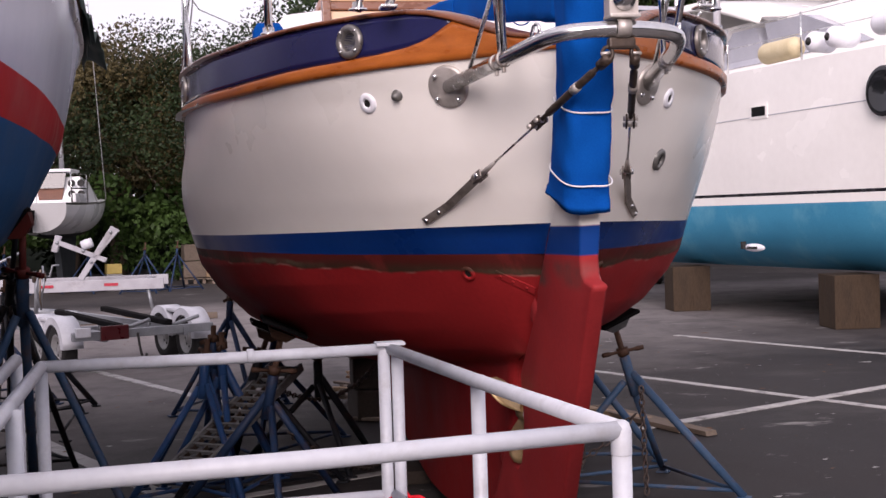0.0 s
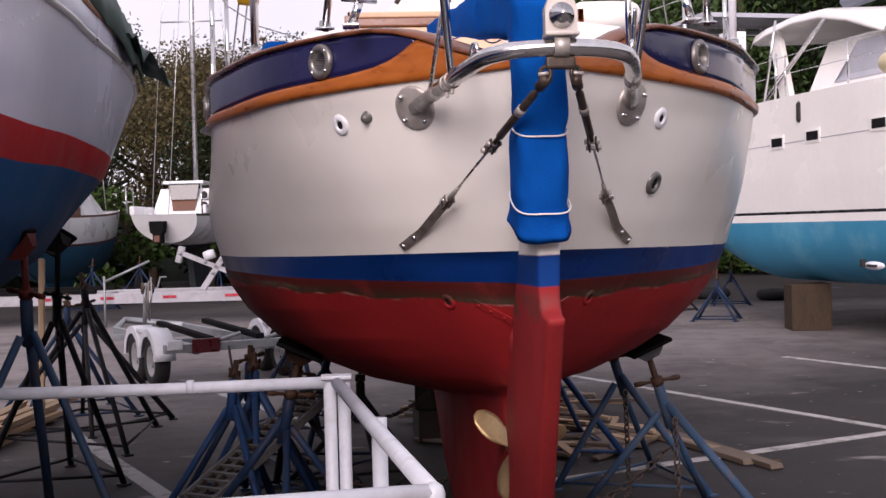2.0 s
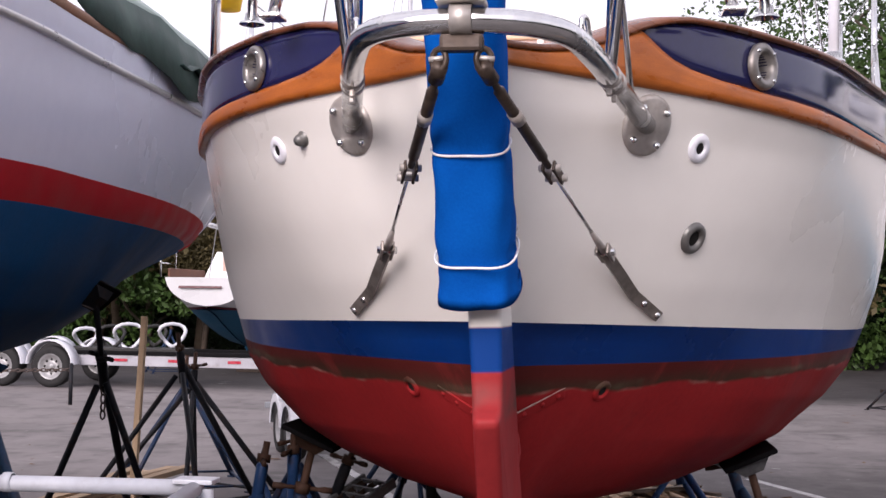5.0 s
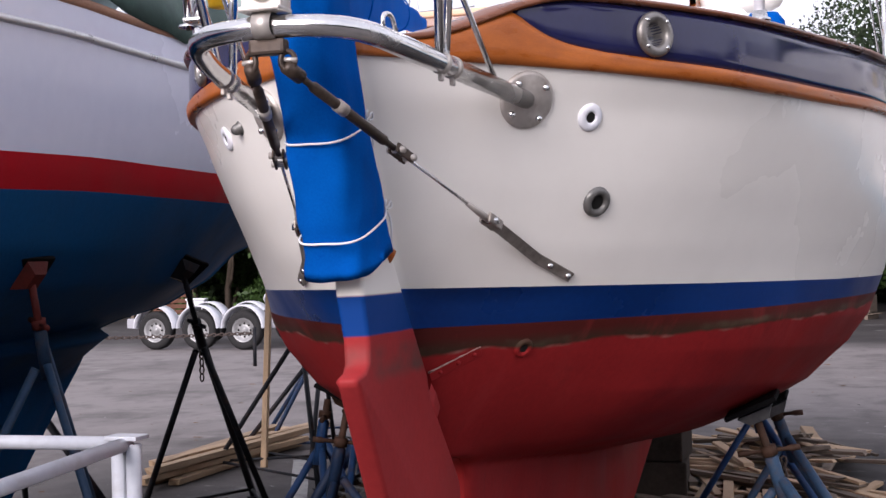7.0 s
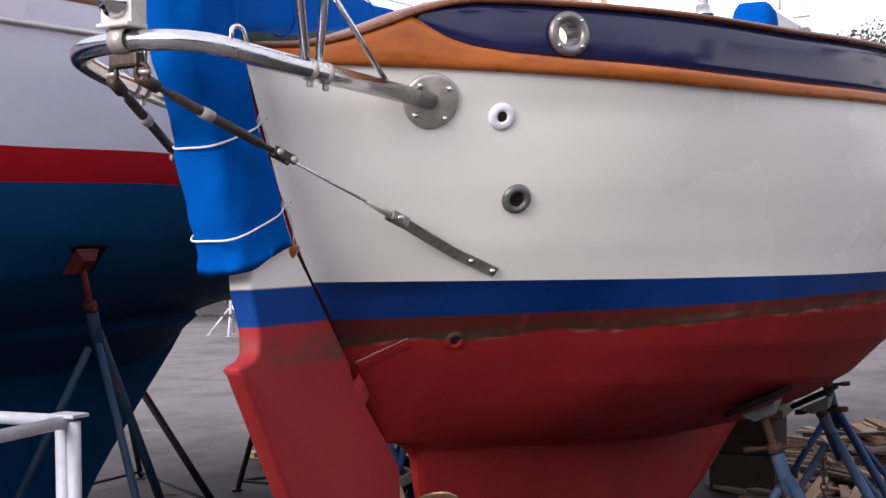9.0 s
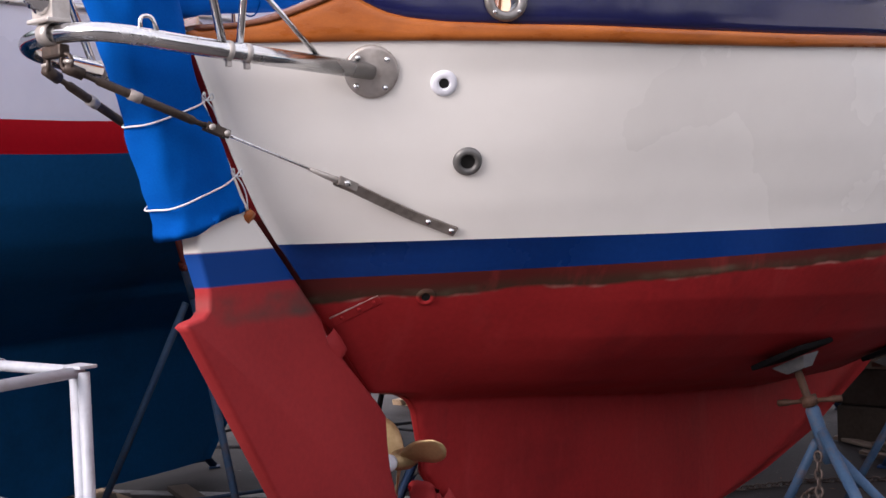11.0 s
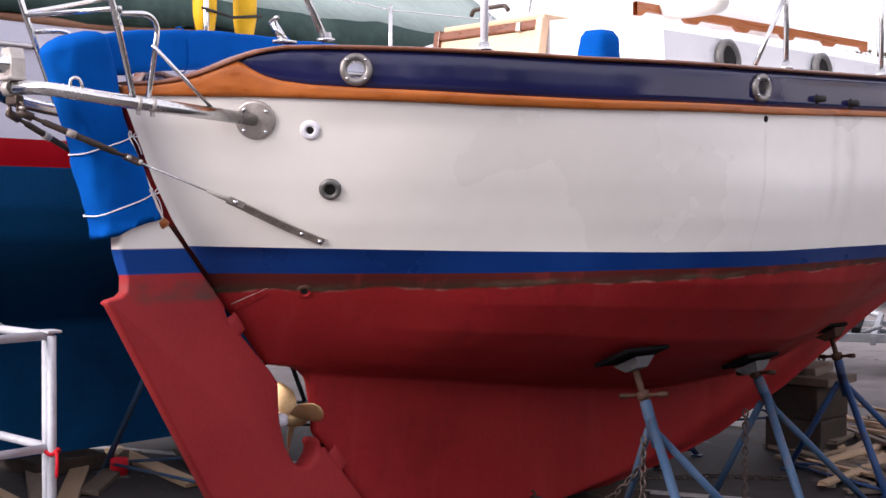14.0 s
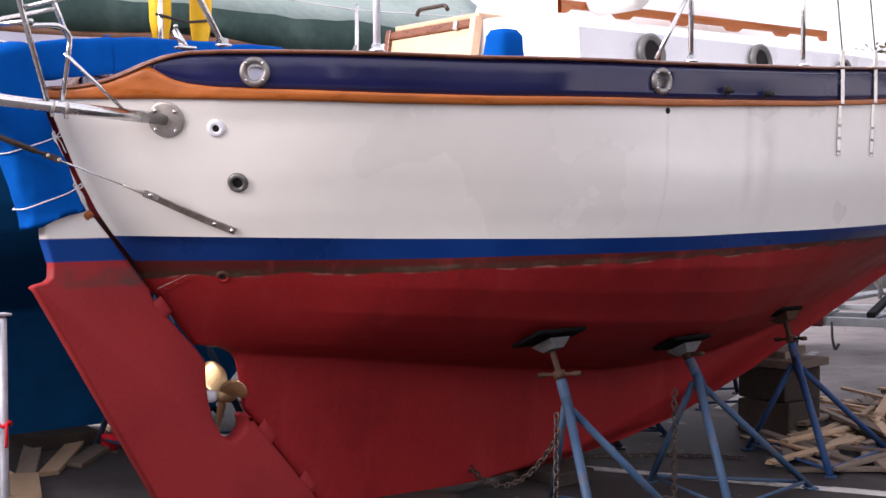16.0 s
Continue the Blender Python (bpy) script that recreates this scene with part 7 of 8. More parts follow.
for dy in (0.42, 0.58):
    for (x0, z0), (x1, z1), wd in (((7.95, 0.60), (8.55, 1.50), 0.10), ((7.55, 1.28), (8.40, 0.92), 0.08), ((7.52, 1.10), (7.60, 1.38), 0.10), ((8.30, 1.10), (8.62, 1.46), 0.07)):
        L = math.hypot(x1 - x0, z1 - z0)
        box_part("bar", ((x0 + x1) / 2, dy, (z0 + z1) / 2), (L, 0.025, wd), beam_white, arm, rot=(0, -math.degrees(math.atan2(z1 - z0, x1 - x0)), 0), bevel=0.006)
for x, z in ((8.15, 0.90), (8.50, 1.42), (7.58, 1.26), (8.02, 1.10)):
    tube("pin", [(x, 0.38, z), (x, 0.62, z)], 0.03, galv, arm)
lathe("roller", [(0.0, -0.1), (0.08, -0.1), (0.09, 0.0), (0.08, 0.1), (0.0, 0.1)], facing((8.08, 0.5, 1.22), (1, 0, 0.3)), trailer_white, arm, segs=16)
for y in (0.25, 1.8):
    box_part("bunk", (3.9, y, 0.625), (4.4, 0.16, 0.07), pad_black, flat, "black carpeted bunk", bevel=0.015)
for k in range(5):
    cx, cy, rr = 2.1 + 0.42 * k, 0.9 + 0.2 * (k % 2), 0.20 + 0.03 * (k % 3)
    tube("coiled_hose", [(cx + rr * math.cos(a), cy + 0.15 * math.sin(2 * a), 0.86 + 0.02 * k + rr * 0.9 * math.sin(a)) for a in [2 * math.pi * j / 16 for j in range(16)]], 0.035, black_rubber if k % 2 else trailer_white, flat, segs=8, closed=True)
box_part("deck_box", (2.9, 1.0, 0.64), (2.3, 0.7, 0.12), black_rubber, flat, "black deck tray", bevel=0.02)
tubes("gooseneck", [[(6.3, 0.0, 0.0), (6.3, 0.0, 0.9)], [(6.3, 0.0, 0.80), (7.1, 0.0, 1.15)]], 0.022, galv, flat)

# ---------------- boats further off ----------------
small_white = surface("chalky_white_hull", (0.66, 0.67, 0.69), (0.74, 0.75, 0.76), 1.5, 0.3, stain=(0.5, 0.5, 0.5), stain_scale=1, stain_amount=0.3)
keel_dark = surface("dark_keel", (0.02, 0.025, 0.03), (0.04, 0.045, 0.05), 4, 0.7)


boot_red = surface("dark_red_boot_line", (0.07, 0.010, 0.016), (0.11, 0.016, 0.022), 3, 0.5)
brown_trim = surface("weathered_brown_trim", (0.10, 0.045, 0.030), (0.17, 0.08, 0.055), 5, 0.6, bump=0.2)
pink_board = surface("faded_tan_board", (0.34, 0.24, 0.20), (0.45, 0.33, 0.28), 3, 0.7, bump=0.2)


def far_boat(x, y, turn, length, beam, keel_z, wl, sheer, bottom, label, trim, mast=9.0, stern=0.80, wooden=False):
    """A sailing boat seen from astern: transom at the origin, bow along local +y."""
    b = empty("sailboat", pose(x, y, 0, 0, 0, turn), label, "sailboat", "boats behind")
    def bottom_z(t):
        return keel_z + (wl + 0.05 - keel_z) * (1 - min(1, t / 0.34)) ** 1.4

    def hw(t, z):
        w = beam / 2 * (stern + (1.35 - stern) * t - 1.35 * max(0, t - 0.15) ** 1.7)
        u = min(1, max(0, (z - bottom_z(t)) / (sheer - bottom_z(t))))
        return max(0.02, w * (1 - (1 - u) ** 2.4) ** 0.55)
    for name, z0, z1, mt in (("underbody", keel_z, wl - 0.03 * wooden, bottom), *((("boot_line", wl - 0.03, wl + 0.02, boot_red),) if wooden else ()), ("hull_side", wl + 0.02 * wooden, sheer - 0.05, small_white), ("sheer_strip", sheer - 0.05, sheer, trim)):
        for side in (1, -1):
            verts, faces = [], []
            R, C = 8, 22
            for j in range(R + 1):
                for i in range(C + 1):
                    t = i / C
                    zb = min(z1, max(z0, bottom_z(t)))
                    z = zb + (z1 - zb) * j / R
                    kz = (z - keel_z) / (sheer - keel_z)
                    yy = -0.25 * kz + (length - 1.2 * (1 - kz)) * t + 0.35 * (1 - kz)
                    verts.append((side * hw(t, z), yy, z + 0.2 * t * t))
            for j in range(R):
                for i in range(C):
                    a = j * (C + 1) + i
                    faces.append((a, a + 1, a + C + 2, a + C + 1))
            mesh_part(name, verts, faces, mt, b)
    verts, faces = [], []
    for j in range(17):
        z = bottom_z(0) + (sheer - bottom_z(0)) * j / 16
        kz = (z - keel_z) / (sheer - keel_z)
        yy = -0.25 * kz + 0.35 * (1 - kz)
        verts += [(-hw(0, z), yy, z), (hw(0, z), yy, z)]
    for j in range(16):
        faces.append((2 * j, 2 * j + 1, 2 * j + 3, 2 * j + 2))
    tr = mesh_part("transom", verts, faces, small_white, b)
    tr.data.materials.append(bottom)
    for f in tr.data.polygons:
        f.material_index = 1 if f.center.z < wl else 0
    verts, faces = [], []
    for i in range(23):
        t = i / 22
        verts += [(-hw(t, sheer), -0.25 + length * t, sheer + 0.2 * t * t - 0.01), (hw(t, sheer), -0.25 + length * t, sheer + 0.2 * t * t - 0.01)]
    for i in range(22):
        faces.append((2 * i, 2 * i + 1, 2 * i + 3, 2 * i + 2))
    mesh_part("deck", verts, faces, small_white, b)
    bm = bmesh.new()
    w = beam * 0.33
    lo = [bm.verts.new(v) for v in ((-w, length * 0.26, sheer), (w, length * 0.26, sheer), (w * 0.8, length * 0.66, sheer + 0.05), (-w * 0.8, length * 0.66, sheer + 0.05))]
    hi = [bm.verts.new(v) for v in ((-w * 0.8, length * 0.30, sheer + 0.62), (w * 0.8, length * 0.30, sheer + 0.62), (w * 0.6, length * 0.58, sheer + 0.55), (-w * 0.6, length * 0.58, sheer + 0.55))]
    bm.faces.new(lo[::-1])
    bm.faces.new(hi)
    for i in range(4):
        j = (i + 1) % 4
        bm.faces.new((lo[i], lo[j], hi[j], hi[i]))
    house = part("cabin", bm, small_white, b, bevel=0.06)
    if wooden:
        box_part("companion_board", (0, length * 0.275, sheer + 0.33), (w * 1.1, 0.05, 0.52), pink_board, house, "faded tan companionway board", bevel=0.01)
    else:
        # tapered opening: smoked panel over a brown board, in a white bulkhead
        for name, z0, z1, mt, label in (("companion_board", 0.10, 0.36, brown_trim, "brown companionway board"), ("smoked_panel", 0.36, 0.72, dark_glass, "dark smoked companionway panel")):
            bm = bmesh.new()
            wide = lambda z: 0.24 + 0.16 * z
            lo = [bm.verts.new((q * wide(z0) - 0.02, length * 0.262 + d, sheer + z0)) for q, d in ((-1, 0), (1, 0), (1, 0.06), (-1, 0.06))]
            hi = [bm.verts.new((q * wide(z1) - 0.02, length * 0.272 + d, sheer + z1)) for q, d in ((-1, 0), (1, 0), (1, 0.06), (-1, 0.06))]
            bm.faces.new(lo[::-1])
            bm.faces.new(hi)
            for i in range(4):
                j = (i + 1) % 4
                bm.faces.new((lo[i], lo[j], hi[j], hi[i]))
            part(name, bm, mt, house, label, bevel=0.006)
        box_part("sliding_hatch", (-0.02, length * 0.34, sheer + 0.76), (0.95, length * 0.16, 0.07), small_white, house, "white sliding hatch", bevel=0.02)
    for k in range(0 if wooden else 4):
        lathe("instrument", [(0.0, 0.02), (0.045, 0.02), (0.05, 0.03), (0.075, 0.03), (0.085, 0.0)], facing((w * 0.60 + 0.21 * (k % 2), length * 0.266, sheer + 0.22 + 0.24 * (k // 2)), (0, -1, 0)), black_rubber, house, segs=14)
    box_part("coaming", (w * 1.05, length * 0.15, sheer + 0.10), (0.06 if wooden else 0.12, length * 0.26, 0.2), brown_trim if wooden else small_white, b, bevel=0.03)
    box_part("coaming", (-w * 1.05, length * 0.15, sheer + 0.10), (0.06 if wooden else 0.12, length * 0.26, 0.2), brown_trim if wooden else small_white, b, bevel=0.03)
    tube("mast", [(0, length * 0.45, sheer + 0.5), (0, length * 0.47, sheer + mast)], 0.06, bare_alloy, b)
    if wooden:
        tube("boom", [(0, length * 0.45, sheer + 0.95), (-0.35, length * 0.10, sheer + 1.15)], 0.055, bare_alloy, b)
        box_part("cockpit_bag", (w * 0.8, length * 0.2, sheer + 0.26), (0.16, 0.2, 0.12), bulwark_blue, b, "small blue bag", bevel=0.03)
    tube("spreader", [(-0.75, length * 0.455, sheer + 0.52 * mast), (0.75, length * 0.455, sheer + 0.52 * mast)], 0.02, bare_alloy, b)
    for s in (-1, 1):
        tube("shroud", [(s * beam * 0.45, length * 0.42, sheer + 0.1), (s * 0.75, length * 0.455, sheer + 0.52 * mast), (0, length * 0.47, sheer + mast)], 0.012, bare_alloy, b, segs=5)
        tubes("stern_pulpit", [[(s * beam * 0.36, -0.15, sheer), (s * beam * 0.36, -0.2, sheer + 0.62), (s * beam * 0.42, length * 0.13, sheer + 0.62), (s * beam * 0.42, length * 0.13, sheer)], [(s * beam * 0.36, -0.15, sheer + 0.3), (s * beam * 0.42, length * 0.13, sheer + 0.3)]], 0.018, steel, b)
    tube("backstay", [(0.1, -0.2, sheer), (0, length * 0.47, sheer + mast)], 0.010, bare_alloy, b, segs=5)
    bm = bmesh.new()
    kk = [(length * 0.30, keel_z + 0.15), (length * 0.62, keel_z + 0.15), (length * 0.56, 0.28), (length * 0.36, 0.28)]
    fa = [bm.verts.new((0.07, yy, z)) for yy, z in kk]
    fb = [bm.verts.new((-0.07, yy, z)) for yy, z in kk]
    bm.faces.new(fa)
    bm.faces.new(fb[::-1])
    for i in range(4):
        j = (i + 1) % 4
        bm.faces.new((fa[i], fb[i], fb[j], fa[j]))
    part("fin_keel", bm, bottom, b, bevel=0.02)
    box_part("keel_chock", (0, length * 0.46, 0.14), (0.6, length * 0.26, 0.28), old_block, b, bevel=0.02)
    for k in range(2 if wooden else 0):
        box_part("name_bar", (-0.10 + 0.02 * k, -0.20 + 0.11 * k, sheer - 0.20 - 0.14 * k), (beam * (0.34 - 0.1 * k), 0.012, 0.05), grey_fitting if k else lamp_red, b, "painted name, too small to read", rot=(-20, 0, 0), bevel=0.0)
    return b


fb = far_boat(-4.8, 23.5, -6, 6.4, 2.3, 1.22, 1.36, 2.05, keel_dark, "small white sailboat with outboard bracket on the transom", grey_fitting, 9.0, 0.62)
bm = bmesh.new()
shape = [(-0.20, 1.90), (0.12, 1.90), (0.10, 1.66), (0.06, 1.62), (0.06, 1.42), (-0.12, 1.42), (-0.12, 1.62), (-0.18, 1.66)]
near = [bm.verts.new((x - 0.08, -0.44, z)) for x, z in shape]
back = [bm.verts.new((x - 0.08, -0.12, z)) for x, z in shape]
bm.faces.new(near)
bm.faces.new(back[::-1])
for i in range(len(shape)):
    j = (i + 1) % len(shape)
    bm.faces.new((near[i], back[i], back[j], near[j]))
bracket = part("outboard_bracket", bm, pad_black, fb, "black outboard bracket", bevel=0.015)
box_part("bracket_plate", (-0.11, -0.452, 1.52), (0.12, 0.012, 0.14), brown_trim, bracket, bevel=0.004)
far_boat(-7.9, 22.0, -6.5, 6.8, 2.8, 0.55, 1.42, 2.06, surface("mid_blue_bottom", (0.015, 0.085, 0.16), (0.025, 0.11, 0.20), 2, 0.6), "white sailboat with teak trim and blue bottom", brown_trim, 10.5, 0.62, True)
boat_stand(-12.3, 15.8, 0.78, (0, 0), 30, 0.42, 0.55, 4, paint=trailer_white, has_pad=False, ring=False, label="short white stand standing in the open yard")
for x, y in ((-5.7, 25.0), (-3.9, 25.3), (-6.4, 23.2), (-9.2, 23.4), (-2.6, 24.4), (-1.9, 25.0)):
    boat_stand(x, y, 1.15, (0.05, 0), random.uniform(0, 120), 0.6, 0.85, 4, paint=blue_paint, has_pad=False, label="blue stand among stored boats")
# things behind the catamaran
gf = empty("green_rudder", pose(5.85, 22.2, 0), "bright green rudder blade standing on the asphalt", "rudder")
box_part("blade", (0, 0, 0.52), (0.27, 0.10, 0.95), surface("bright_green_paint", (0.01, 0.26, 0.15), (0.02, 0.34, 0.20), 4, 0.5), gf, bevel=0.03)
box_part("foot_block", (0, 0, 0.03), (0.5, 0.4, 0.06), old_block, gf)
for x, y, pt in ((4.9, 17.6, dark_paint), (5.1, 15.4, blue_paint), (6.4, 19.0, blue_paint), (3.6, 26.0, dark_paint)):
    boat_stand(x, y, 0.85, (0.02, 0), random.uniform(0, 120), 0.48, 0.55, 4, paint=pt, has_pad=False, label="short stand stored by the catamaran")
for x, y in ((6.6, 21.0), (7.6, 20.0), (4.2, 27.5)):
    ty = empty("loose_tyre", pose(x, y, 0.0), "worn black tyre lying on the asphalt", "tyre", "tyres")
    tube("carcass", [(0.27 * math.cos(a), 0.27 * math.sin(a), 0.11) for a in [2 * math.pi * k / 24 for k in range(24)]], 0.105, tyre_black, ty, segs=12, closed=True)
for i in range(5):
    bx = empty("crate", pose(-1.5 + 0.75 * i + random.uniform(-0.2, 0.2), 27.6 + random.uniform(-0.5, 0.8), 0, 0, 0, random.uniform(-20, 20)), "brown cardboard crate on a pallet", "crate", "crates")
    for k in range(random.choice((1, 1, 2))):
        box_part("carton", (0, 0, 0.36 + 0.42 * k), (0.55, 0.5, 0.40), pale_wood if i % 2 else grey_wood, bx, rot=(0, 0, 8 * k), bevel=0.01)
    for s in (-0.22, 0, 0.22):
        box_part("pallet_runner", (s, 0, 0.05), (0.08, 0.75, 0.10), grey_wood, bx, bevel=0.004)
    for s in range(5):
        box_part("pallet_slat", (0, -0.3 + 0.15 * s, 0.125), (0.75, 0.10, 0.022), grey_wood, bx, bevel=0.0)
hanging_chain(sag((-13.5, 13.6, 0.55), (-7.6, 14.6, 0.52), 0.06, 8), link=0.08, r=0.010, label="rusty chain strung across the yard on posts")
for x, y in ((-13.5, 13.6), (-7.6, 14.6)):
    po = empty("chain_post", pose(x, y, 0), "short steel post holding a chain", "post", "chain posts")
    tube("shaft", [(0, 0, 0), (0, 0, 0.58)], 0.03, dark_paint, po)
    lathe("cap", [(0, 0.62), (0.025, 0.61), (0.036, 0.58)], pose(0, 0, 0), dark_paint, po, segs=14)
dull_yellow = surface("faded_yellow_plastic", (0.26, 0.20, 0.055), (0.36, 0.28, 0.09), 6, 0.6, stain=(0.14, 0.11, 0.05), stain_scale=8, stain_amount=0.6)
crate = empty("yellow_crate", pose(-3.35, 25.6, 0, 0, 0, 12), "yellow plastic crate stacked on a grey tub", "crate")
box_part("tub", (0, 0, 0.20), (0.36, 0.40, 0.40), grey_fitting, crate, bevel=0.02)
box_part("crate_wall", (0, -0.17, 0.52), (0.34, 0.03, 0.22), dull_yellow, crate, bevel=0.01)
box_part("crate_wall", (0, 0.17, 0.52), (0.34, 0.03, 0.22), dull_yellow, crate, bevel=0.01)
box_part("crate_wall", (-0.155, 0, 0.52), (0.03, 0.31, 0.22), dull_yellow, crate, bevel=0.01)
box_part("crate_wall", (0.155, 0, 0.52), (0.03, 0.31, 0.22), dull_yellow, crate, bevel=0.01)
box_part("crate_floor", (0, 0, 0.42), (0.33, 0.36, 0.03), dull_yellow, crate, bevel=0.006)
# trestles, board and bins standing along the hedge
faded_board = surface("faded_blue_board", (0.10, 0.16, 0.22), (0.15, 0.21, 0.27), 3, 0.6, bump=0.1)
for x, y, turn in ((-18.6, 26.6, 20), (-17.6, 27.1, 40), (-21.4, 27.0, 10)):
    tr = empty("trestle", pose(x, y, 0, 0, 0, turn), "grey folding trestle standing by the hedge", "trestle", "trestles")
    tube("top_bar", [(-0.55, 0, 0.84), (0.55, 0, 0.84)], 0.035, galv, tr)
    for q in (-1, 1):
        for d in (-1, 1):
            tube("leg", [(q * 0.42, 0, 0.82), (q * 0.62, d * 0.3, 0.0)], 0.026, galv if d < 0 else trailer_white, tr)
bd = empty("leaning_board", pose(-18.7, 26.35, 0, 12, 0, 12), "faded blue board propped on a trestle", "board")
box_part("sheet", (0, 0, 0.72), (0.62, 0.03, 0.46), faded_board, bd, bevel=0.004)
box_part("batten", (0, 0.03, 0.35), (0.05, 0.03, 0.72), grey_wood, bd, bevel=0.004)
bn = empty("storage_bin", pose(-14.9, 26.3, 0, 0, 0, 15), "white storage bin on a brown box", "bin")
box_part("box", (0, 0, 0.15), (0.50, 0.42, 0.30), pale_wood, bn, bevel=0.01)
box_part("tub", (0, 0, 0.50), (0.46, 0.38, 0.40), white_plastic, bn, bevel=0.03)
box_part("lid", (0, 0, 0.72), (0.52, 0.44, 0.05), white_plastic, bn, bevel=0.015)
pl = empty("upright_pallet", pose(-16.0, 27.0, 0, 8, 0, 20), "brown pallet leaning on edge by the hedge", "pallet")
for k in range(6):
    box_part("slat", (0, -0.04, 0.08 + 0.15 * k), (1.0, 0.022, 0.11), brown_trim, pl, bevel=0.003)
for q in (-0.45, 0, 0.45):
    box_part("runner", (q, 0.015, 0.45), (0.08, 0.08, 0.90), brown_trim, pl, bevel=0.004)
fr = empty("low_rail", pose(-20.6, 28.2, 0, 0, 0, 5), "pale timber rail fence in front of the hedge", "fence")
box_part("rail", (0, 0, 0.62), (5.2, 0.05, 0.12), grey_wood, fr, bevel=0.008)
for q in (-2.5, -0.8, 0.9, 2.5):
    box_part("post", (q, 0.06, 0.38), (0.09, 0.07, 0.76), grey_wood, fr, bevel=0.008)
beam = empty("kerb_beam", pose(-2.9, 15.7, 0, 0, 0, 6), "long pale timber kerb across the asphalt", "kerb")
box_part("timber", (0.5, 0, 0.05), (2.6, 0.12, 0.10), grey_wood, beam, bevel=0.015)

# ---------------- trees and hedge ----------------
bark = surface("tree_bark", (0.055, 0.042, 0.032), (0.11, 0.085, 0.065), 6, 0.9, bump=0.6, fine=30, stretch=(1, 1, 0.3))
twig = surface("bare_twigs", (0.10, 0.075, 0.055), (0.17, 0.13, 0.095), 6, 0.9)


def leaf_material(name, low, high):
    m = surface(name, low, high, 0.8, 0.6, rough_var=0.1, island=0.32)
    b = m.node_tree.nodes["Principled BSDF"]
    b.inputs["Subsurface Weight"].default_value = 0.0
    return m


leaf_olive = leaf_material("olive_leaves", (0.048, 0.039, 0.016), (0.11, 0.088, 0.036))
leaf_green = leaf_material("green_leaves", (0.018, 0.042, 0.009), (0.052, 0.098, 0.020))
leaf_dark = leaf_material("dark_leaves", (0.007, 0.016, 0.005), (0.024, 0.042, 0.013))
rng = np.random.default_rng(5)


def leaf_cloud(centres, radii, count, size):
    """Many small bent leaves scattered over clumps; returns vertices and faces."""
    verts, faces = [], []
    centres = np.array(centres)
    radii = np.array(radii)
    w = radii ** 2
    pick = rng.choice(len(centres), count, p=w / w.sum())
    d = rng.normal(size=(count, 3))
    d /= np.linalg.norm(d, axis=1)[:, None]
    r = rng.uniform(0.45, 1.0, count) ** 0.5
    pos = centres[pick] + d * (radii[pick] * r)[:, None] * np.array([1, 1, 0.8])
    a = rng.normal(size=(count, 3))
    a /= np.linalg.norm(a, axis=1)[:, None]
    b = np.cross(a, rng.normal(size=(count, 3)))
    b /= np.linalg.norm(b, axis=1)[:, None]
    s = size * rng.uniform(0.6, 1.4, count)
    for i in range(count):
        p, u, v = pos[i], a[i] * s[i], b[i] * s[i] * 0.55
        k = 4 * i
        verts += [p - u, p + v, p + u, p - v]
        faces.append((k, k + 1, k + 2, k + 3))
    return verts, faces


def fast_mesh(name, verts, faces, material, parent=None, label=""):
    me = bpy.data.meshes.new(name)
    me.from_pydata([tuple(v) for v in verts], [], faces)
    me.materials.append(material)
    ob = new(name, me)
    if parent is not None:
        ob.parent = parent
    if label:
        ob["label"] = label
    return ob


def tree(x, y, height, spread, leaves, count, label, leafy=True, size=0.16, low=0.2):
    t = empty("tree", pose(x, y, 0), label, "tree", "trees")
    verts, faces = [], []
    tips = []

    def limb(a, d, length, r, depth):
        pts = [a]
        radii = [r]
        p, q = a.copy(), d.normalized()
        steps = 5
        for i in range(steps):
            q = (q + Vector((random.uniform(-1, 1), random.uniform(-1, 1), random.uniform(-0.2, 0.7))) * 0.22).normalized()
            p = p + q * length / steps
            pts.append(p.copy())
            radii.append(r * (1 - 0.75 * (i + 1) / steps))
        v, f = tube_geo(pts, radii, 6 if depth < 2 else 4)
        k = len(verts)
        verts.extend(v)
        faces.extend(tuple(j + k for j in g) for g in f)
        tips.append(pts[-1])
        if depth > 1:
            tips.append(pts[3])
        if depth < 3:
            for i in range(4 if depth == 0 else 3):
                s = pts[random.choice((2, 3, 4, 5)) if depth else min(5, 1 + i)]
                e = Vector((random.uniform(-1, 1), random.uniform(-1, 1), random.uniform(0.1, 0.9)))
                limb(s.copy(), e, length * random.uniform(0.45, 0.68), r * 0.45, depth + 1)

    limb(Vector((0, 0, 0)), Vector((random.uniform(-0.1, 0.1), random.uniform(-0.1, 0.1), 1)), height * 0.62, 0.02 * height, 0)
    mesh_part("trunk", verts, faces, bark if leafy else twig, t)
    if leafy:
        cs = [(p.x * spread, p.y * spread, max(p.z, height * low)) for p in tips]
        rs = [random.uniform(0.09, 0.17) * height for _ in tips]
        v, f = leaf_cloud(cs, rs, count, size)
        fast_mesh("crown", v, f, leaves, t)
    return t


random.seed(21)
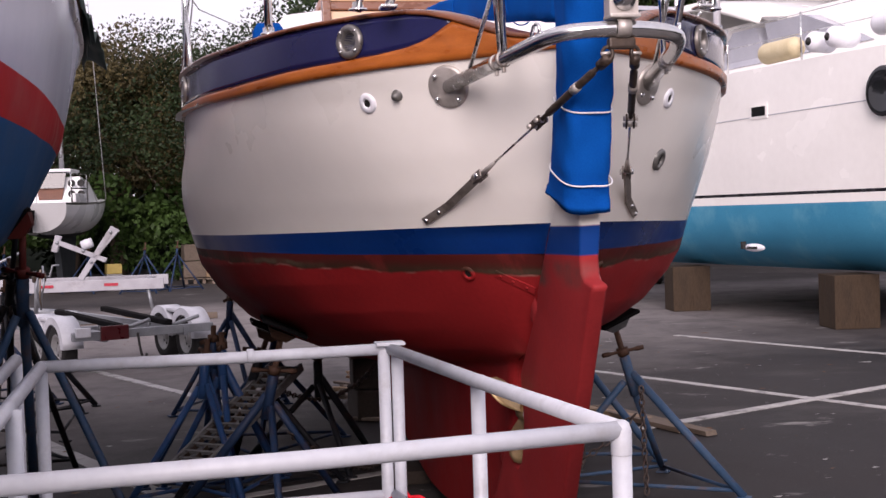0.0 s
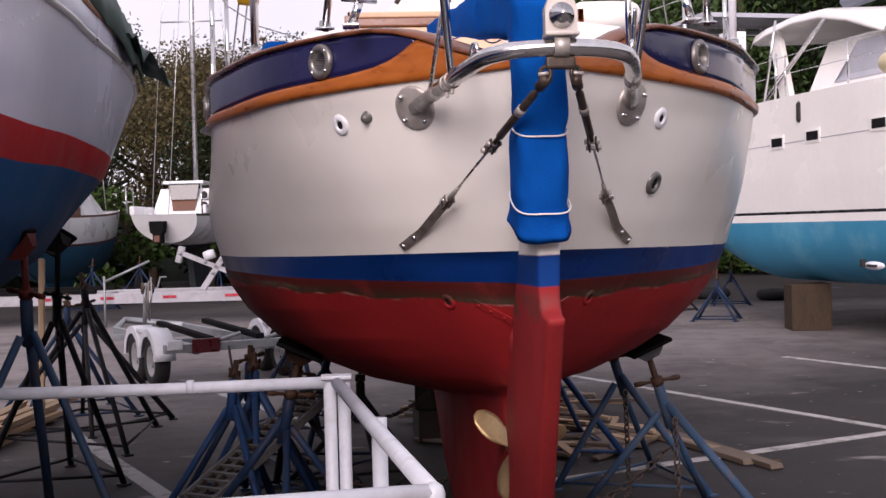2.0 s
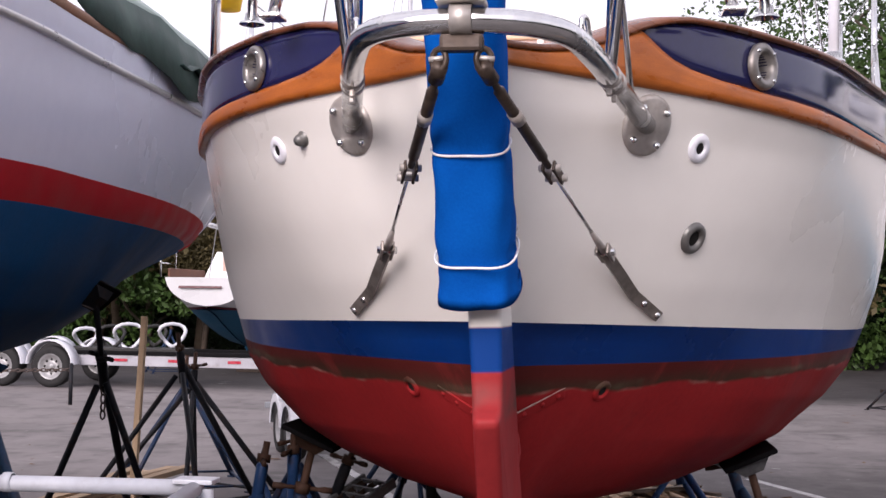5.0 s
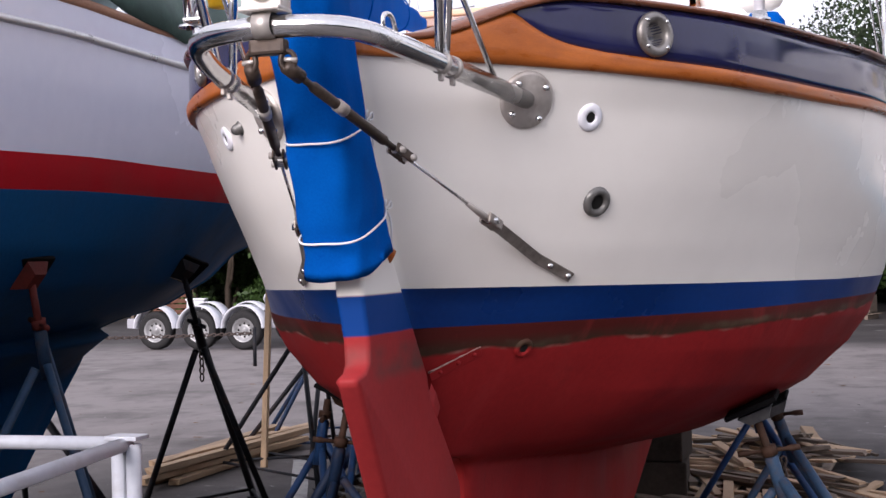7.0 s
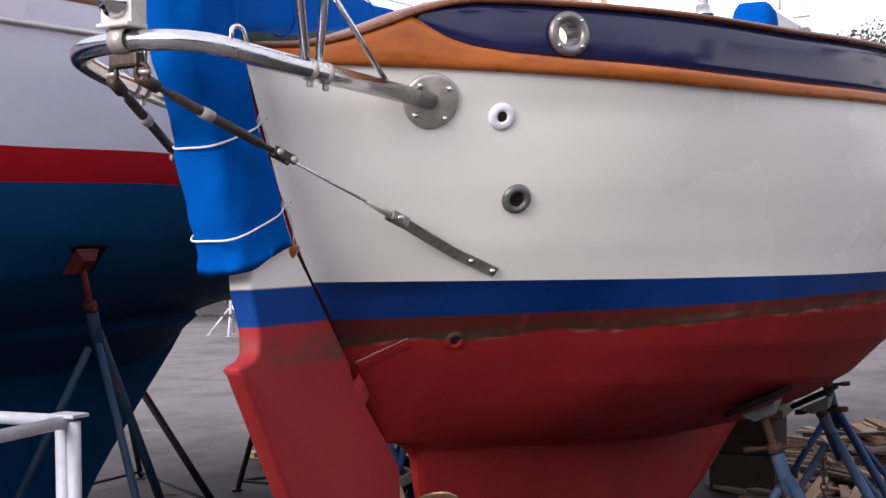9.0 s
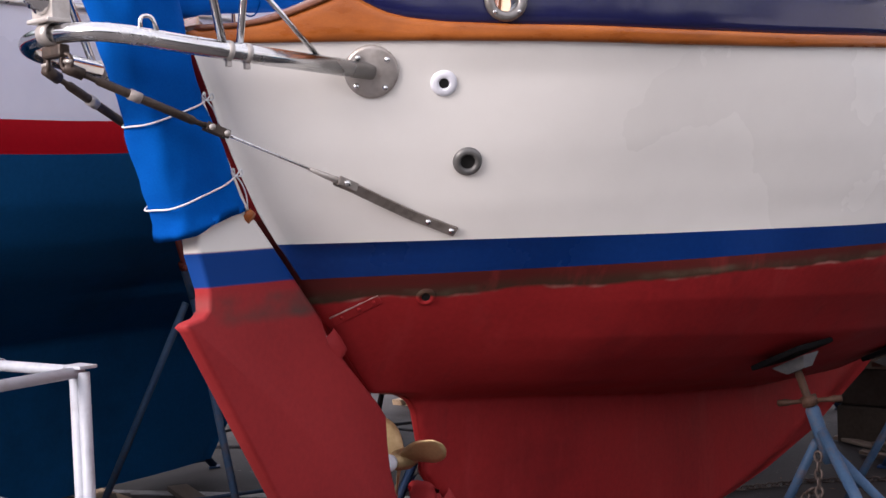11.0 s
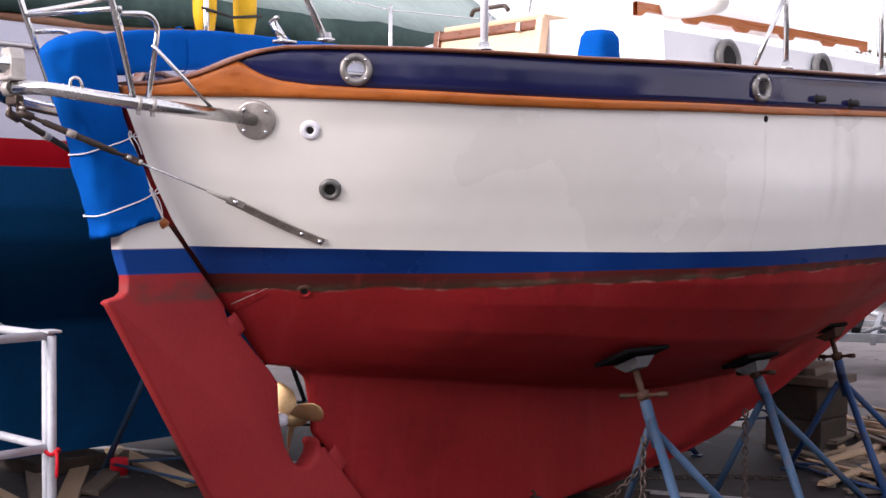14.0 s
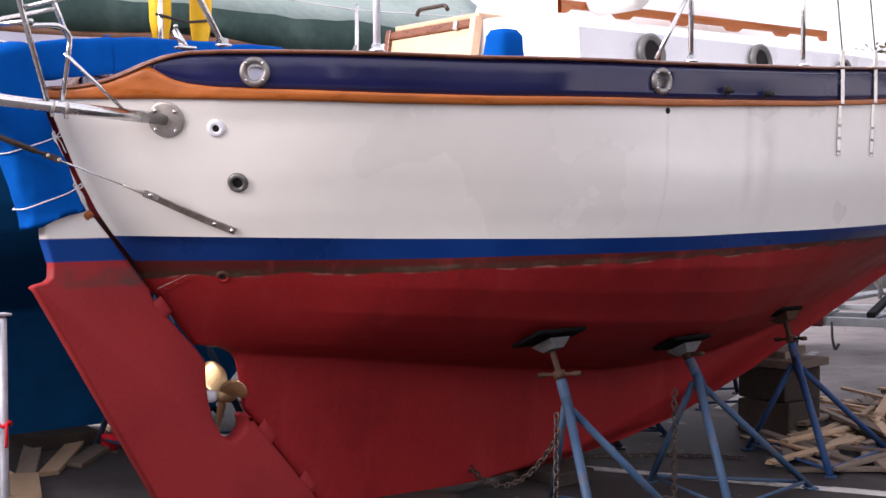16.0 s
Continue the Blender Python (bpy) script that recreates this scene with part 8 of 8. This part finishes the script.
# ivy-grown trees behind the far boats, thinner towards the top
for i in range(17):
    x = -20 + 1.6 * i + random.uniform(-0.7, 0.7)
    tree(x, 31.5 + random.uniform(-1.2, 2.0), random.uniform(4.8, 6.6) + (1.7 if -10 < x < 0 else 0), 1.35, leaf_olive if i % 4 else leaf_dark, 34000 if -12 < x < 2 else 7000, "ivy-grown tree with thin olive foliage", size=0.048 if -12 < x < 2 else 0.10, low=0.10)
for i in range(9):
    tree(-16 + 2.4 * i + random.uniform(-0.8, 0.8), 33 + random.uniform(-1, 2), random.uniform(7.0, 9.5), 1.0, leaf_olive, 0, "bare winter tree with fine branches", leafy=False)
# taller dark wood to the right and beyond
for i in range(14):
    x = 9 + 2.2 * i + random.uniform(-0.8, 0.8)
    tree(x, 33 + random.uniform(-2, 3), random.uniform(11, 15), 1.2, leaf_dark if i % 2 else leaf_green, 24000, "tall dark green tree at the wood edge", size=0.085, low=0.12)
for i in range(9):
    x = -36 + 2.6 * i + random.uniform(-0.8, 0.8)
    tree(x, 34 + random.uniform(-2, 3), random.uniform(4.0, 5.2), 1.3, leaf_green, 16000, "low green tree beyond the yard", size=0.065, low=0.12)
cs, rs = [], []
for i in range(170):
    x = random.uniform(-40, 36)
    cs.append((x, 29.6 + random.uniform(-0.7, 1.3) + (2 if x > 4 else 0), random.uniform(0.3, 2.5)))
    rs.append(random.uniform(0.5, 0.95))
v, f = leaf_cloud(cs, rs, 56000, 0.09)
tagged(fast_mesh("hedge", v, f, leaf_green), "dense green hedge along the yard", "hedge", kind="stuff")
cs, rs = [], []
for i in range(420):
    x = random.uniform(-60, 60)
    tall = 3.6 if -24 < x < 2 else 8.5
    cs.append((x, 38 + random.uniform(-1.5, 3), random.uniform(0.2, tall)))
    rs.append(random.uniform(1.0, 1.8))
v, f = leaf_cloud(cs, rs, 120000, 0.15)
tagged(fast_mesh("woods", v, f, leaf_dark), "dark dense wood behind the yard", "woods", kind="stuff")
# dark bank under the wood
bm = bmesh.new()
rows = []
for i in range(41):
    x = -75 + 3.75 * i
    tall = 2.4 if -24 < x < 2 else 6.0
    rows.append([bm.verts.new((x, 39.5 + random.uniform(-0.4, 0.4), -0.1)), bm.verts.new((x, 41, tall * random.uniform(0.85, 1.1))), bm.verts.new((x, 52, tall * 0.6))])
for a, b in zip(rows, rows[1:]):
    for k in range(2):
        bm.faces.new((a[k], b[k], b[k + 1], a[k + 1]))
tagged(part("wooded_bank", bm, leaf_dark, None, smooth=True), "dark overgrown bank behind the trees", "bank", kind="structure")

# unseen wood ring round the yard behind the lane, added to darken reflections
rows, cs, rs = [], [], []
bm = bmesh.new()
for i in range(45):
    a = radians(-205 + 245 * i / 44)
    tall = 6.6 if a > radians(-95) else 5.0
    c, d = math.cos(a), math.sin(a)
    rows.append([bm.verts.new((36 * c, 2 + 34 * d, -0.1)), bm.verts.new((38 * c, 2 + 36 * d, tall * random.uniform(0.75, 1.0))), bm.verts.new((48 * c, 2 + 46 * d, tall * 0.6))])
    for _ in range(9):
        k = random.uniform(-0.06, 0.06)
        cs.append((35 * math.cos(a + k), 2 + 33 * math.sin(a + k), random.uniform(0.3, tall)))
        rs.append(random.uniform(1.0, 2.0))
for a, b in zip(rows, rows[1:]):
    for k in range(2):
        bm.faces.new((a[k], b[k], b[k + 1], a[k + 1]))
tagged(part("wooded_bank", bm, leaf_dark, None, smooth=True), "unseen dark bank round the yard, added to darken reflections", "bank", kind="structure")
v, f = leaf_cloud(cs, rs, 36000, 0.30)
tagged(fast_mesh("woods", v, f, leaf_dark), "unseen wood round the yard, added to darken reflections", "woods", kind="stuff")
